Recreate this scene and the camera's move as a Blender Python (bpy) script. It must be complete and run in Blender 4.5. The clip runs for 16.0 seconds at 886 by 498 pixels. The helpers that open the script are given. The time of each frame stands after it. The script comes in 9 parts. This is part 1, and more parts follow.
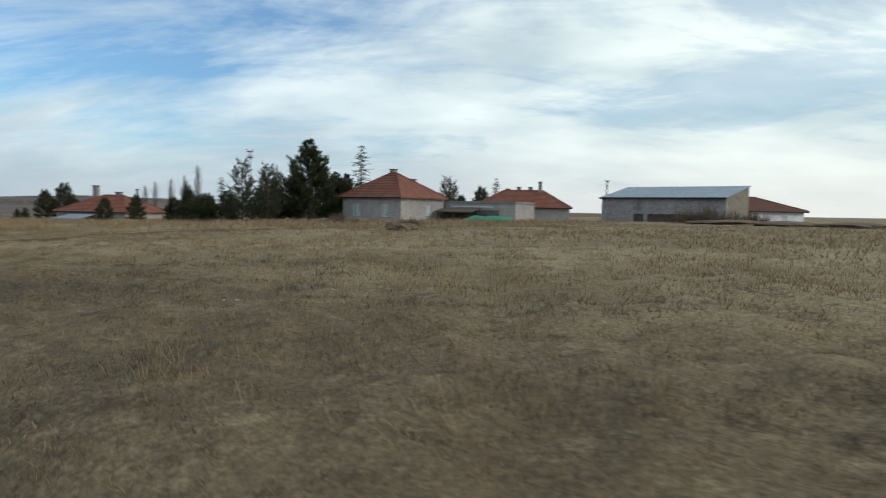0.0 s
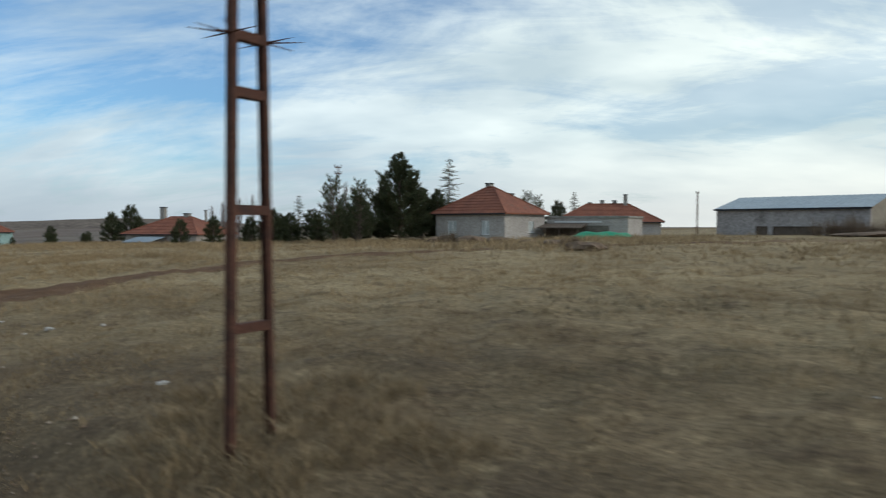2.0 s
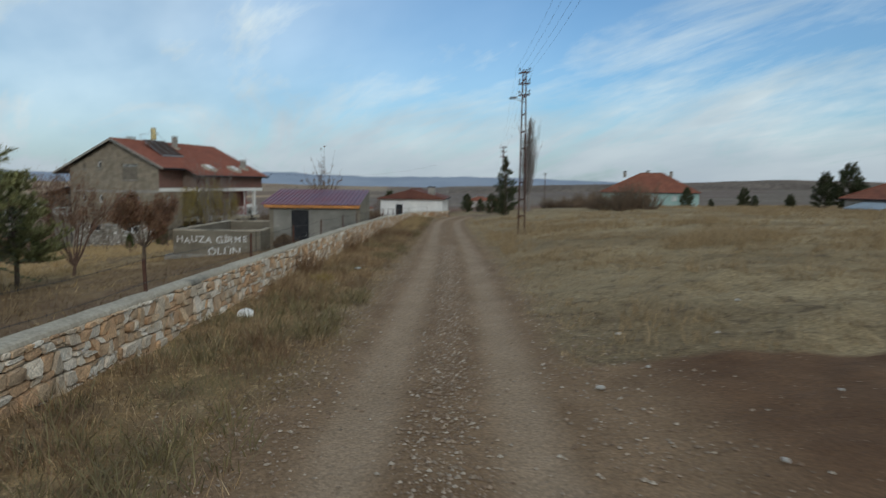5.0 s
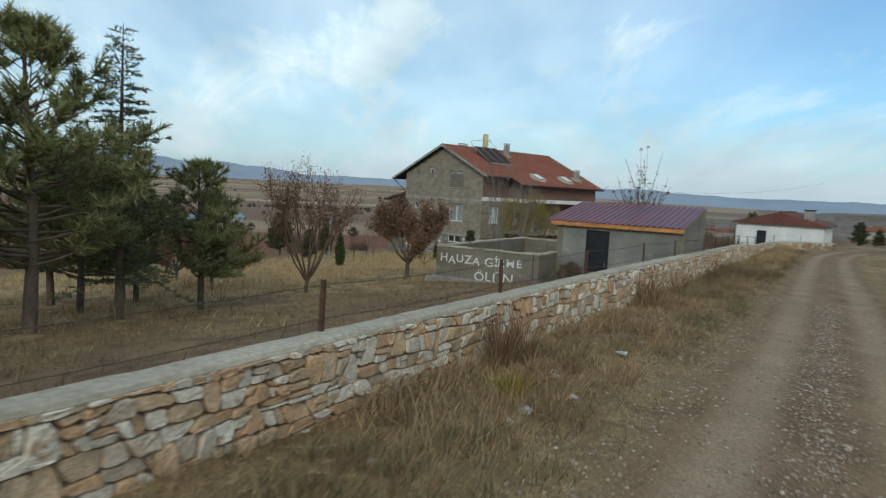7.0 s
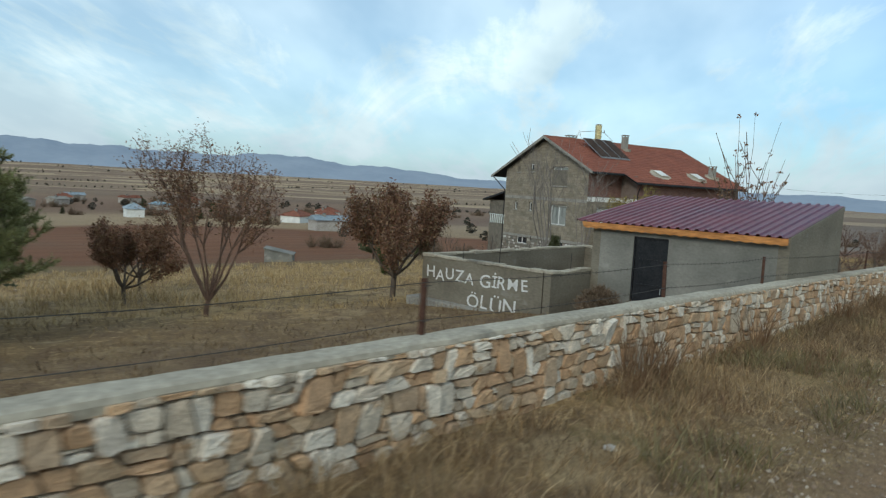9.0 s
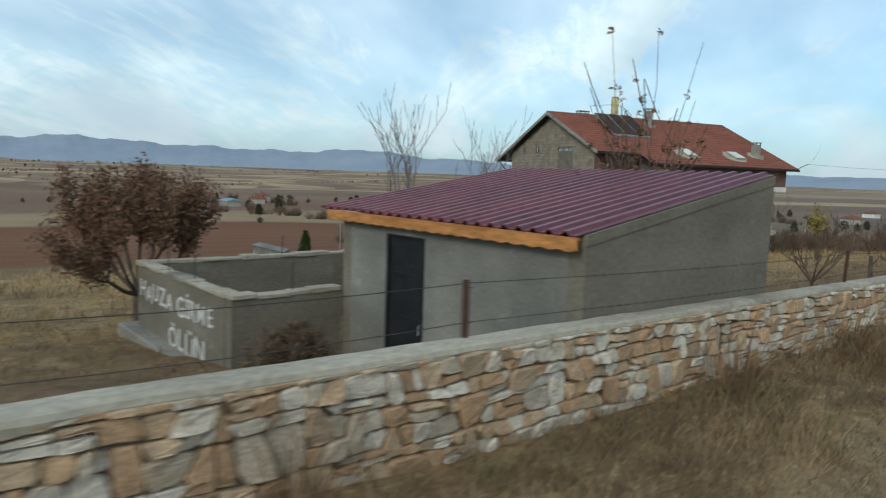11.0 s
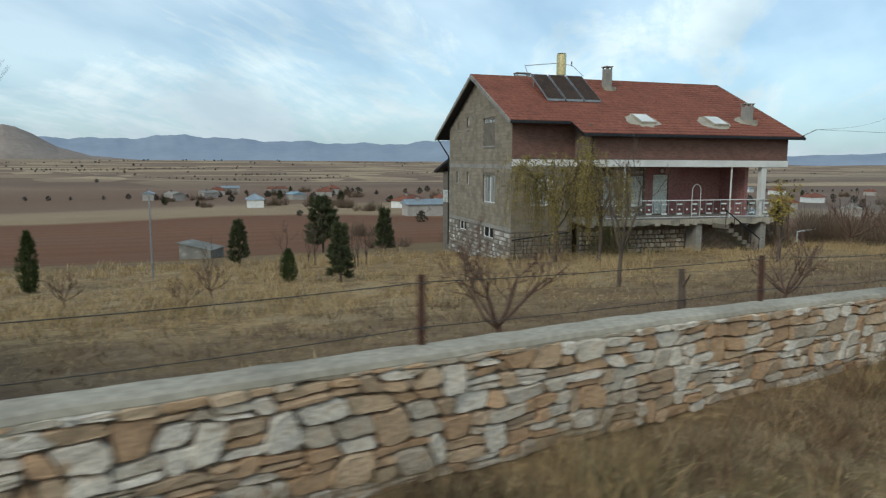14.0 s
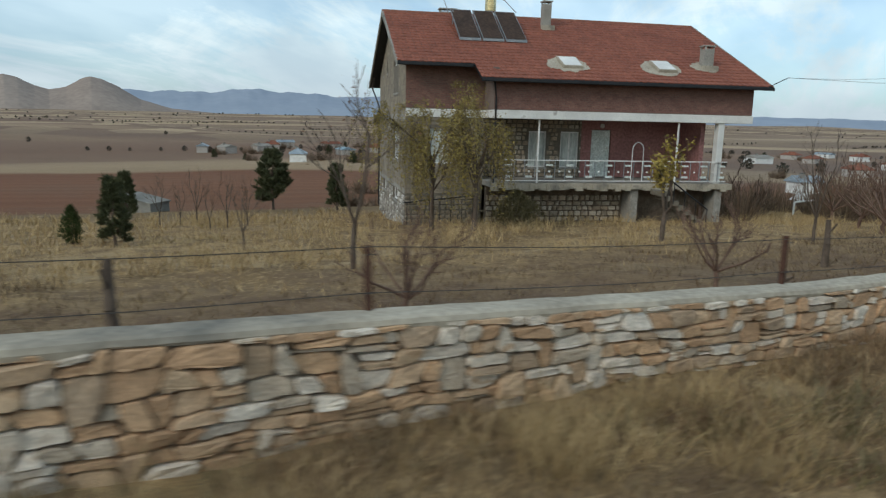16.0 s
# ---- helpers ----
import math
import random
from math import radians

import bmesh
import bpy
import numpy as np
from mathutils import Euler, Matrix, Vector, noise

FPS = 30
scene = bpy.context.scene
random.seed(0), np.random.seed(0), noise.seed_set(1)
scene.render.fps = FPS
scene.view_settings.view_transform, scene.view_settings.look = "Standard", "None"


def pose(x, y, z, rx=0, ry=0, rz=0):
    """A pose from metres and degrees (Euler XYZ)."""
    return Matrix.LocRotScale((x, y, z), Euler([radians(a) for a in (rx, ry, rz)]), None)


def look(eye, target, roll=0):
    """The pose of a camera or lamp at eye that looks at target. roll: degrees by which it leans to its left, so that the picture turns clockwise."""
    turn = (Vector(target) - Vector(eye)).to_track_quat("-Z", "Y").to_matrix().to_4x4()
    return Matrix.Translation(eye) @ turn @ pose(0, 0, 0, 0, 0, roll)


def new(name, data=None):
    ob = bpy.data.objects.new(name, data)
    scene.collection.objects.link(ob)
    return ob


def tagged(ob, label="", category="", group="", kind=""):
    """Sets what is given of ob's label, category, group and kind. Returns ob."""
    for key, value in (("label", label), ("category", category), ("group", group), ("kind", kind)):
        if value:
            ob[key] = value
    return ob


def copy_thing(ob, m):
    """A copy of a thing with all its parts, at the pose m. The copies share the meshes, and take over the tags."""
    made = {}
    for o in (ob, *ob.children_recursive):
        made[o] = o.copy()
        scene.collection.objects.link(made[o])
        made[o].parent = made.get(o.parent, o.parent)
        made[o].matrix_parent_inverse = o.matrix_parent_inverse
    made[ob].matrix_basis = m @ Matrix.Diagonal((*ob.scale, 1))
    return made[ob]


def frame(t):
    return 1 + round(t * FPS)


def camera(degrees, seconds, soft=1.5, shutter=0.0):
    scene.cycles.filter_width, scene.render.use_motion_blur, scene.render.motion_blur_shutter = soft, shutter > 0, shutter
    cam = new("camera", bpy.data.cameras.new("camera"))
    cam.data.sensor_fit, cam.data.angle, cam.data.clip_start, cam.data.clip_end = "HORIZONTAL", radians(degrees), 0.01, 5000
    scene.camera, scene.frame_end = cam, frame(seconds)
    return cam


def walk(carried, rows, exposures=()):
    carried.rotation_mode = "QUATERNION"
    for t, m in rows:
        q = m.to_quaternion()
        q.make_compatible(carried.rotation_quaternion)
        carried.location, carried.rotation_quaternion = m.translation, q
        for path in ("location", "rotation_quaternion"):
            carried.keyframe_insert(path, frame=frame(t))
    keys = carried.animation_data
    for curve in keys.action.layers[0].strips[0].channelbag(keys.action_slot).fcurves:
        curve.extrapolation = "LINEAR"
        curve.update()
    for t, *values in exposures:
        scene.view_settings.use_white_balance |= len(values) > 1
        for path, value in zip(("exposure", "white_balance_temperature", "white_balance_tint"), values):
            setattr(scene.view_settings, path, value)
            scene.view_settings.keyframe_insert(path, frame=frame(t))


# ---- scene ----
import collections

# camera and its path
cam = camera(66.2, 16.0, soft=1.2, shutter=0.4)
PATH = [
    (0, (1.038, 0.471, 3.089), (0.985, 2.467, 2.973), 1.1),
    (0.5, (-0.654, 1.538, 3.088), (-0.501, 3.529, 2.977), 1.0),
    (1, (-2.41, 2.667, 3.095), (-2.223, 4.654, 2.971), 1.3),
    (1.5, (-4.072, 3.691, 3.099), (-4.001, 5.687, 2.992), 0.5),
    (1.8, (-5.12, 4.481, 3.064), (-5.194, 6.478, 2.986), -0.1),
    (2, (-5.804, 4.984, 3.048), (-5.933, 6.979, 2.98), 0.1),
    (2.2, (-6.438, 5.416, 3.067), (-6.674, 7.401, 3.002), -0.2),
    (2.4, (-7.072, 5.864, 3.079), (-7.45, 7.826, 3.006), 0.3),
    (2.5, (-7.379, 6.105, 3.045), (-7.821, 8.055, 2.973), 0.2),
    (2.8, (-8.448, 6.912, 3.02), (-9.095, 8.804, 2.976), -0.5),
    (3, (-9.149, 7.404, 3.013), (-9.927, 9.245, 2.928), 0.4),
    (3.5, (-10.745, 8.571, 3.01), (-11.8, 10.267, 2.915), 0.2),
    (3.9, (-12.092, 9.546, 3.018), (-13.371, 11.083, 2.969), 0.6),
    (4, (-12.471, 9.824, 3.032), (-13.806, 11.312, 2.968), 0.7),
    (4.5, (-14.066, 11.001, 3.034), (-15.581, 12.303, 2.939), 0.5),
    (5, (-15.794, 12.241, 3.036), (-17.428, 13.378, 2.845), 0.6),
    (5.1, (-16.102, 12.433, 3.058), (-17.758, 13.532, 2.839), 0.8),
    (5.2, (-16.47, 12.694, 3.065), (-18.174, 13.727, 2.885), 1.1),
    (7.3, (-24.147, 18.055, 2.826), (-26.136, 18.143, 2.633), 2.7),
    (7.5, (-24.782, 18.484, 2.816), (-26.772, 18.495, 2.623), 2.5),
    (8, (-26.635, 19.765, 2.819), (-28.62, 19.638, 2.609), 1.6),
    (8.2, (-27.373, 20.255, 2.75), (-29.361, 20.121, 2.572), 2.0),
    (10.3, (-34.782, 25.458, 2.565), (-36.698, 24.945, 2.31), 1.7),
    (10.5, (-35.519, 25.976, 2.543), (-37.435, 25.446, 2.321), 0.6),
    (11, (-37.311, 27.267, 2.531), (-39.237, 26.773, 2.313), 1.9),
    (11.5, (-39.005, 28.488, 2.49), (-40.939, 28.026, 2.278), 0.6),
    (12, (-40.867, 29.785, 2.446), (-42.795, 29.307, 2.217), 0.6),
    (12.5, (-42.508, 30.977, 2.401), (-44.425, 30.451, 2.18), 1.3),
    (13, (-44.349, 32.24, 2.337), (-46.211, 31.568, 2.048), 0.7),
    (13.5, (-46.04, 33.393, 2.323), (-47.879, 32.649, 2.068), 0.8),
    (14, (-47.791, 34.724, 2.263), (-49.628, 33.975, 2.01), 0.3),
    (14.5, (-49.423, 35.938, 2.209), (-51.24, 35.15, 1.929), 0.2),
    (15, (-51.184, 37.296, 2.202), (-52.989, 36.476, 1.936), 1.9),
    (15.5, (-52.915, 38.533, 2.129), (-54.689, 37.674, 1.792), 2.6),
    (16, (-54.762, 39.943, 2.013), (-56.499, 39.024, 1.638), 1.3),
]
# the clip's camera darkens on the open road and turns a little greener beside the yard
EXPOSURES = [(0.0, -0.06, 6500, 10), (2.5, -0.1, 6500, 10), (4.0, -0.26, 6500, 10), (5.2, -0.26, 6500, 10), (7.5, 0.06, 6350, 4), (8.2, 0.1, 6350, 4), (10.5, 0.06, 6350, 5), (13.0, 0.06, 6400, 6), (16.0, 0.06, 6450, 8)]
walk(cam, [(t, look(eye, target, roll)) for t, eye, target, roll in PATH], EXPOSURES)

# ---- world and sun ----
world = bpy.data.worlds.new("sky")
scene.world = world
world.use_nodes = True
SUN_AZ, SUN_EL = 106.0, 30.0      # degrees: from +y towards +x, above the horizon


def sky_nodes():
    nt = world.node_tree
    nt.nodes.clear()
    N, L = nt.nodes.new, nt.links.new
    out, bg = N("ShaderNodeOutputWorld"), N("ShaderNodeBackground")
    sky = N("ShaderNodeTexSky")
    sky.sky_type, sky.sun_disc = "NISHITA", False
    sky.sun_elevation, sky.sun_rotation = radians(SUN_EL), radians(SUN_AZ)
    sky.air_density, sky.dust_density, sky.ozone_density = 1.0, 1.2, 1.6
    gain = N("ShaderNodeMix")
    gain.data_type, gain.blend_type = "RGBA", "MULTIPLY"
    gain.inputs[0].default_value = 1.0
    L(sky.outputs[0], gain.inputs[6])
    gain.inputs[7].default_value = (0.076, 0.117, 0.145, 1)
    tc, sep = N("ShaderNodeTexCoord"), N("ShaderNodeSeparateXYZ")
    L(tc.outputs["Generated"], sep.inputs[0])
    up = N("ShaderNodeMath")
    up.operation = "MAXIMUM"
    L(sep.outputs[2], up.inputs[0])
    up.inputs[1].default_value = 0.0
    up2 = N("ShaderNodeMath")
    up2.operation = "ADD"
    L(up.outputs[0], up2.inputs[0])
    up2.inputs[1].default_value = 0.30
    flat = N("ShaderNodeVectorMath")
    flat.operation = "DIVIDE"
    comb = N("ShaderNodeCombineXYZ")
    for i in (0, 1):
        L(up2.outputs[0], comb.inputs[i])
    comb.inputs[2].default_value = 1.0
    L(tc.outputs["Generated"], flat.inputs[0])
    L(comb.outputs[0], flat.inputs[1])
    mp = N("ShaderNodeMapping")
    mp.inputs["Rotation"].default_value = (0, 0, radians(28))
    mp.inputs["Scale"].default_value = (0.9, 1.5, 0.0)
    mp.inputs["Location"].default_value = (3.1, 0.7, 0.0)
    L(flat.outputs[0], mp.inputs[0])
    n1 = N("ShaderNodeTexNoise")
    n1.inputs["Scale"].default_value, n1.inputs["Detail"].default_value = 0.95, 7.0
    n1.inputs["Roughness"].default_value, n1.inputs["Distortion"].default_value = 0.62, 0.7
    L(mp.outputs[0], n1.inputs["Vector"])
    # thicker cloud towards the sun
    toward = N("ShaderNodeVectorMath")
    toward.operation = "DOT_PRODUCT"
    L(tc.outputs["Generated"], toward.inputs[0])
    toward.inputs[1].default_value = (math.sin(radians(50)), math.cos(radians(50)), 0.1)
    tm = N("ShaderNodeMath")
    tm.operation = "MULTIPLY_ADD"
    L(toward.outputs["Value"], tm.inputs[0])
    tm.inputs[1].default_value = 0.09
    L(n1.outputs[0], tm.inputs[2])
    # veil near the horizon
    low = N("ShaderNodeMapRange")
    L(sep.outputs[2], low.inputs[0])
    low.inputs[1].default_value, low.inputs[2].default_value = 0.0, 0.26
    low.inputs[3].default_value, low.inputs[4].default_value = 0.26, 0.07
    tm2 = N("ShaderNodeMath")
    tm2.operation = "ADD"
    L(tm.outputs[0], tm2.inputs[0])
    L(low.outputs[0], tm2.inputs[1])
    # clearer sky away from the sun, ahead along the field
    clear = N("ShaderNodeVectorMath")
    clear.operation = "DOT_PRODUCT"
    L(tc.outputs["Generated"], clear.inputs[0])
    clear.inputs[1].default_value = (-0.485, 0.84, 0.24)
    gap = N("ShaderNodeMapRange")
    L(clear.outputs["Value"], gap.inputs[0])
    gap.inputs[1].default_value, gap.inputs[2].default_value = 0.70, 0.97
    gap.inputs[3].default_value, gap.inputs[4].default_value = 0.0, 0.135
    # the clearing lies high, the cloud below it stays
    lift = N("ShaderNodeMapRange")
    L(sep.outputs[2], lift.inputs[0])
    lift.inputs[1].default_value, lift.inputs[2].default_value = 0.04, 0.20
    lift.inputs[3].default_value, lift.inputs[4].default_value = 0.35, 1.0
    gap2 = N("ShaderNodeMath")
    gap2.operation = "MULTIPLY"
    L(gap.outputs[0], gap2.inputs[0])
    L(lift.outputs[0], gap2.inputs[1])
    tm3 = N("ShaderNodeMath")
    tm3.operation = "SUBTRACT"
    L(tm2.outputs[0], tm3.inputs[0])
    L(gap2.outputs[0], tm3.inputs[1])
    # drawn-out fibres
    mp2 = N("ShaderNodeMapping")
    mp2.inputs["Rotation"].default_value = (0, 0, radians(-22))
    mp2.inputs["Scale"].default_value = (1.1, 4.2, 0.0)
    L(flat.outputs[0], mp2.inputs[0])
    n3 = N("ShaderNodeTexNoise")
    n3.inputs["Scale"].default_value, n3.inputs["Detail"].default_value = 1.5, 8.0
    n3.inputs["Roughness"].default_value, n3.inputs["Distortion"].default_value = 0.66, 1.2
    L(mp2.outputs[0], n3.inputs["Vector"])
    fib = N("ShaderNodeMath")
    fib.operation = "MULTIPLY_ADD"
    L(n3.outputs[0], fib.inputs[0])
    fib.inputs[1].default_value = 0.28
    fib.inputs[2].default_value = -0.14
    tm4 = N("ShaderNodeMath")
    tm4.operation = "ADD"
    L(tm3.outputs[0], tm4.inputs[0])
    L(fib.outputs[0], tm4.inputs[1])
    ramp = N("ShaderNodeValToRGB")
    L(tm4.outputs[0], ramp.inputs[0])
    e = ramp.color_ramp.elements
    e[0].position, e[0].color = 0.42, (0.0, 0.0, 0.0, 1)
    e[1].position, e[1].color = 0.70, (0.92, 0.92, 0.92, 1)
    # shaded and bright parts of the cloud
    n2 = N("ShaderNodeTexNoise")
    n2.inputs["Scale"].default_value, n2.inputs["Detail"].default_value = 1.7, 4.0
    L(mp.outputs[0], n2.inputs["Vector"])
    cc = N("ShaderNodeValToRGB")
    L(n2.outputs[0], cc.inputs[0])
    c = cc.color_ramp.elements
    c[0].position, c[0].color = 0.35, (0.565, 0.705, 0.785, 1)
    c[1].position, c[1].color = 0.65, (0.905, 1.035, 1.06, 1)
    glow = N("ShaderNodeMapRange")
    L(toward.outputs["Value"], glow.inputs[0])
    glow.inputs[1].default_value, glow.inputs[2].default_value = 0.45, 0.95
    warm = N("ShaderNodeMix")
    warm.data_type, warm.blend_type = "RGBA", "MULTIPLY"
    L(glow.outputs[0], warm.inputs[0])
    L(cc.outputs[0], warm.inputs[6])
    warm.inputs[7].default_value = (1.20, 1.15, 1.05, 1)
    mix = N("ShaderNodeMix")
    mix.data_type = "RGBA"
    # a thin even veil covers all but the clearer part
    veil = N("ShaderNodeMapRange")
    L(gap.outputs[0], veil.inputs[0])
    veil.inputs[1].default_value, veil.inputs[2].default_value = 0.0, 0.135
    veil.inputs[3].default_value, veil.inputs[4].default_value = 0.58, 0.08
    over = N("ShaderNodeMath")
    over.operation = "MAXIMUM"
    L(ramp.outputs[0], over.inputs[0])
    L(veil.outputs[0], over.inputs[1])
    # grey haze low over the horizon
    haze = N("ShaderNodeMapRange")
    L(sep.outputs[2], haze.inputs[0])
    haze.inputs[1].default_value, haze.inputs[2].default_value = 0.02, 0.13
    haze.inputs[3].default_value, haze.inputs[4].default_value = 0.75, 0.0
    grey = N("ShaderNodeMix")
    grey.data_type = "RGBA"
    L(haze.outputs[0], grey.inputs[0])
    L(warm.outputs[2], grey.inputs[6])
    low_tone = N("ShaderNodeMix")
    low_tone.data_type = "RGBA"
    L(glow.outputs[0], low_tone.inputs[0])
    low_tone.inputs[6].default_value = (0.50, 0.575, 0.655, 1)
    low_tone.inputs[7].default_value = (0.98, 0.98, 0.93, 1)
    L(low_tone.outputs[2], grey.inputs[7])
    L(over.outputs[0], mix.inputs[0])
    L(gain.outputs[2], mix.inputs[6])
    L(grey.outputs[2], mix.inputs[7])
    L(mix.outputs[2], bg.inputs[0])
    bg.inputs[1].default_value = 1.0
    L(bg.outputs[0], out.inputs[0])


sky_nodes()
sun = new("sun", bpy.data.lights.new("sun", "SUN"))
sun.data.energy, sun.data.angle, sun.data.color = 1.15, radians(14), (1.0, 0.91, 0.79)
sun.matrix_world = look((0, 0, 60), (-math.sin(radians(SUN_AZ)) * 60, -math.cos(radians(SUN_AZ)) * 60,
                                     60 - 60 * math.tan(radians(SUN_EL))))
scene.view_settings.exposure = 0.0

# ---- the plan: u runs along the road, v to its left ----
DIR = Vector((-0.81639, 0.5775))
SIDE = Vector((-0.5775, -0.81639))
ORIGIN = Vector((1.038, 0.471))
ROAD_YAW = math.degrees(math.atan2(DIR.y, DIR.x))
ROAD_U = np.array([-3000, -400, -50, 0, 20, 27, 33, 44, 57, 68, 90, 120, 200, 400, 900, 3000])
ROAD_Z = np.array([2.6, 2.2, 1.25, 1.05, 1.02, 0.93, 0.80, 0.52, 0.28, 0.0, -0.25, -1.2, -4.0, -9.0, -12.0, -10.0])
WALL_U = np.array([12, 30, 38.5, 46.5, 58, 64, 70, 74.3, 90, 116])
WALL_Z = np.array([1.75, 1.56, 1.45, 1.34, 1.10, 0.98, 0.74, 0.54, 0.32, -0.35])


def at(u, v, z=0.0):
    p = ORIGIN + DIR * u + SIDE * v
    return Vector((p.x, p.y, z))


def bend(u):
    """How far the road swings to the right beyond the houses."""
    return 0.006 * np.clip(np.asarray(u, float) - 74, 0, 34) ** 2


def height(u, v):
    """Height of the ground; u and v are arrays."""
    u, v = np.asarray(u, float), np.asarray(v, float)
    v = np.where(np.abs(v) < 40, v + bend(u) * (1 - np.abs(v) / 40), v)
    z = np.interp(u, ROAD_U, ROAD_Z)
    # field on the right
    w = np.clip(-v - 1.8, 0, None)
    right = 0.98 * (1 - np.exp(-w / 7.5)) + 0.006 * np.clip(w, 0, 60)
    right += 0.40 * np.clip((19 - u) / 5, 0, 1) * (1 - np.exp(-w / 0.45)) * np.exp(-w / 6)
    fr = np.clip((w - 40) / 400, 0, 1)
    # yard, slope and plain on the left
    w = np.clip(v - 4.2, 0, None)
    left = -0.1 * np.clip(w, 0, 60) - 0.047 * np.clip(w - 60, 0, 160)
    fade = np.clip((v - 60) / 160, 0, 1)
    z = z * (1 - fade * 0.9) * (1 - 0.8 * fr) + 0.9 * fr + right + left
    far = np.clip(v - 450, 0, 2400)
    z = z + far * 0.0080 + fade * (np.sin(u / 190.0 + v / 230.0) * 1.6 + np.sin(u / 83.0 - v / 140.0) * 0.8)
    roll = np.clip((v - 380) / 500, 0, 1) * np.clip((2600 - v) / 800, 0, 1)
    z = z + roll * (6.0 * np.sin(u / 310.0 + v / 420.0 + 1.0) + 4.0 * np.sin(u / 170.0 - v / 250.0) + 2.0 * np.sin(u / 71.0 + v / 130.0))
    # lumps
    near = np.exp(-(np.abs(v) / 60) ** 2)
    off = np.clip((np.abs(v + 0.1) - 1.6) / 3, 0, 1)
    z = z + near * off * (0.05 * np.sin(u * 1.1 + 1.7 * np.sin(v * 0.6)) * np.sin(v * 0.9 + 0.4)
                          + 0.03 * np.sin(u * 2.7 + v * 1.9))
    # tussocks
    tuft = np.sin(u * 4.1 + 1.3 * np.sin(v * 3.3)) * np.sin(v * 4.7 + 1.1 * np.sin(u * 2.9 + 0.7))
    z = z + near * off * 0.055 * np.clip(tuft, -0.3, 1) * (v < -2)
    return z


def gz(u, v):
    return float(height(u, v))


def on(u, v, lift=0.0, yaw=0.0):
    """Pose on the ground, local x along the road turned by yaw degrees."""
    p = at(u, v, gz(u, v) + lift)
    return pose(p.x, p.y, p.z, 0, 0, ROAD_YAW + yaw)


# ---- mesh helpers ----
def thing(name, m, label, category, group=""):
    ob = new(name)
    ob.empty_display_size = 0.2
    ob.matrix_world = m
    return tagged(ob, label, category, group)


def part(name, bm, material, parent=None, label="", smooth=False):
    me = bpy.data.meshes.new(name)
    bmesh.ops.recalc_face_normals(bm, faces=bm.faces)
    bm.to_mesh(me)
    bm.free()
    if smooth:
        me.shade_smooth()
    me.materials.append(material)
    ob = new(name, me)
    if parent:
        ob.parent = parent
    return tagged(ob, label)


def soup(name, verts, faces, material, parent=None, label="", smooth=False):
    """A mesh from arrays of triangles or quads."""
    me = bpy.data.meshes.new(name)
    verts, faces = np.asarray(verts, np.float32), np.asarray(faces, np.int32)
    k = faces.shape[1]
    me.vertices.add(len(verts))
    me.vertices.foreach_set("co", verts.ravel())
    me.loops.add(faces.size)
    me.loops.foreach_set("vertex_index", faces.ravel())
    me.polygons.add(len(faces))
    me.polygons.foreach_set("loop_start", np.arange(0, faces.size, k, dtype=np.int32))
    me.update(calc_edges=True)
    if smooth:
        me.shade_smooth()
    else:
        me.shade_flat()
    me.materials.append(material)
    ob = new(name, me)
    if parent:
        ob.parent = parent
    return tagged(ob, label)


def box(bm, x0, x1, y0, y1, z0, z1, bevel=0.0):
    vs = [bm.verts.new((x, y, z)) for z in (z0, z1) for y in (y0, y1) for x in (x0, x1)]
    fs = [bm.faces.new([vs[i] for i in q]) for q in
          ((0, 2, 3, 1), (4, 5, 7, 6), (0, 1, 5, 4), (2, 6, 7, 3), (0, 4, 6, 2), (1, 3, 7, 5))]
    if bevel:
        es = list({e for f in fs for e in f.edges})
        bmesh.ops.bevel(bm, geom=es, offset=bevel, segments=1, affect="EDGES")
    return bm


def boxes(*rows, bevel=0.0):
    bm = bmesh.new()
    for r in rows:
        box(bm, *r, bevel=bevel)
    return bm


def prism(bm, outline, a, b, axis="y"):
    """A closed outline in two axes, pushed from a to b along the third."""
    def put(p, q, c):
        return {"x": (c, p, q), "y": (p, c, q), "z": (p, q, c)}[axis]
    lo = [bm.verts.new(put(p, q, a)) for p, q in outline]
    hi = [bm.verts.new(put(p, q, b)) for p, q in outline]
    n = len(outline)
    bm.faces.new(lo[::-1])
    bm.faces.new(hi)
    for i in range(n):
        bm.faces.new((lo[i], lo[(i + 1) % n], hi[(i + 1) % n], hi[i]))
    return bm


def tube(bm, p, q, r0, r1=None, n=6):
    """A tapered rod from p to q."""
    p, q = Vector(p), Vector(q)
    r1 = r0 if r1 is None else r1
    w = q - p
    if w.length < 1e-6:
        return bm
    rot = w.to_track_quat("Z", "Y").to_matrix()
    rings = []
    for c, r in ((p, r0), (q, r1)):
        rings.append([bm.verts.new(c + rot @ Vector((r * math.cos(2 * math.pi * i / n), r * math.sin(2 * math.pi * i / n), 0)))
                      for i in range(n)])
    for i in range(n):
        j = (i + 1) % n
        bm.faces.new((rings[0][i], rings[0][j], rings[1][j], rings[1][i]))
    bm.faces.new(rings[0][::-1])
    bm.faces.new(rings[1])
    return bm


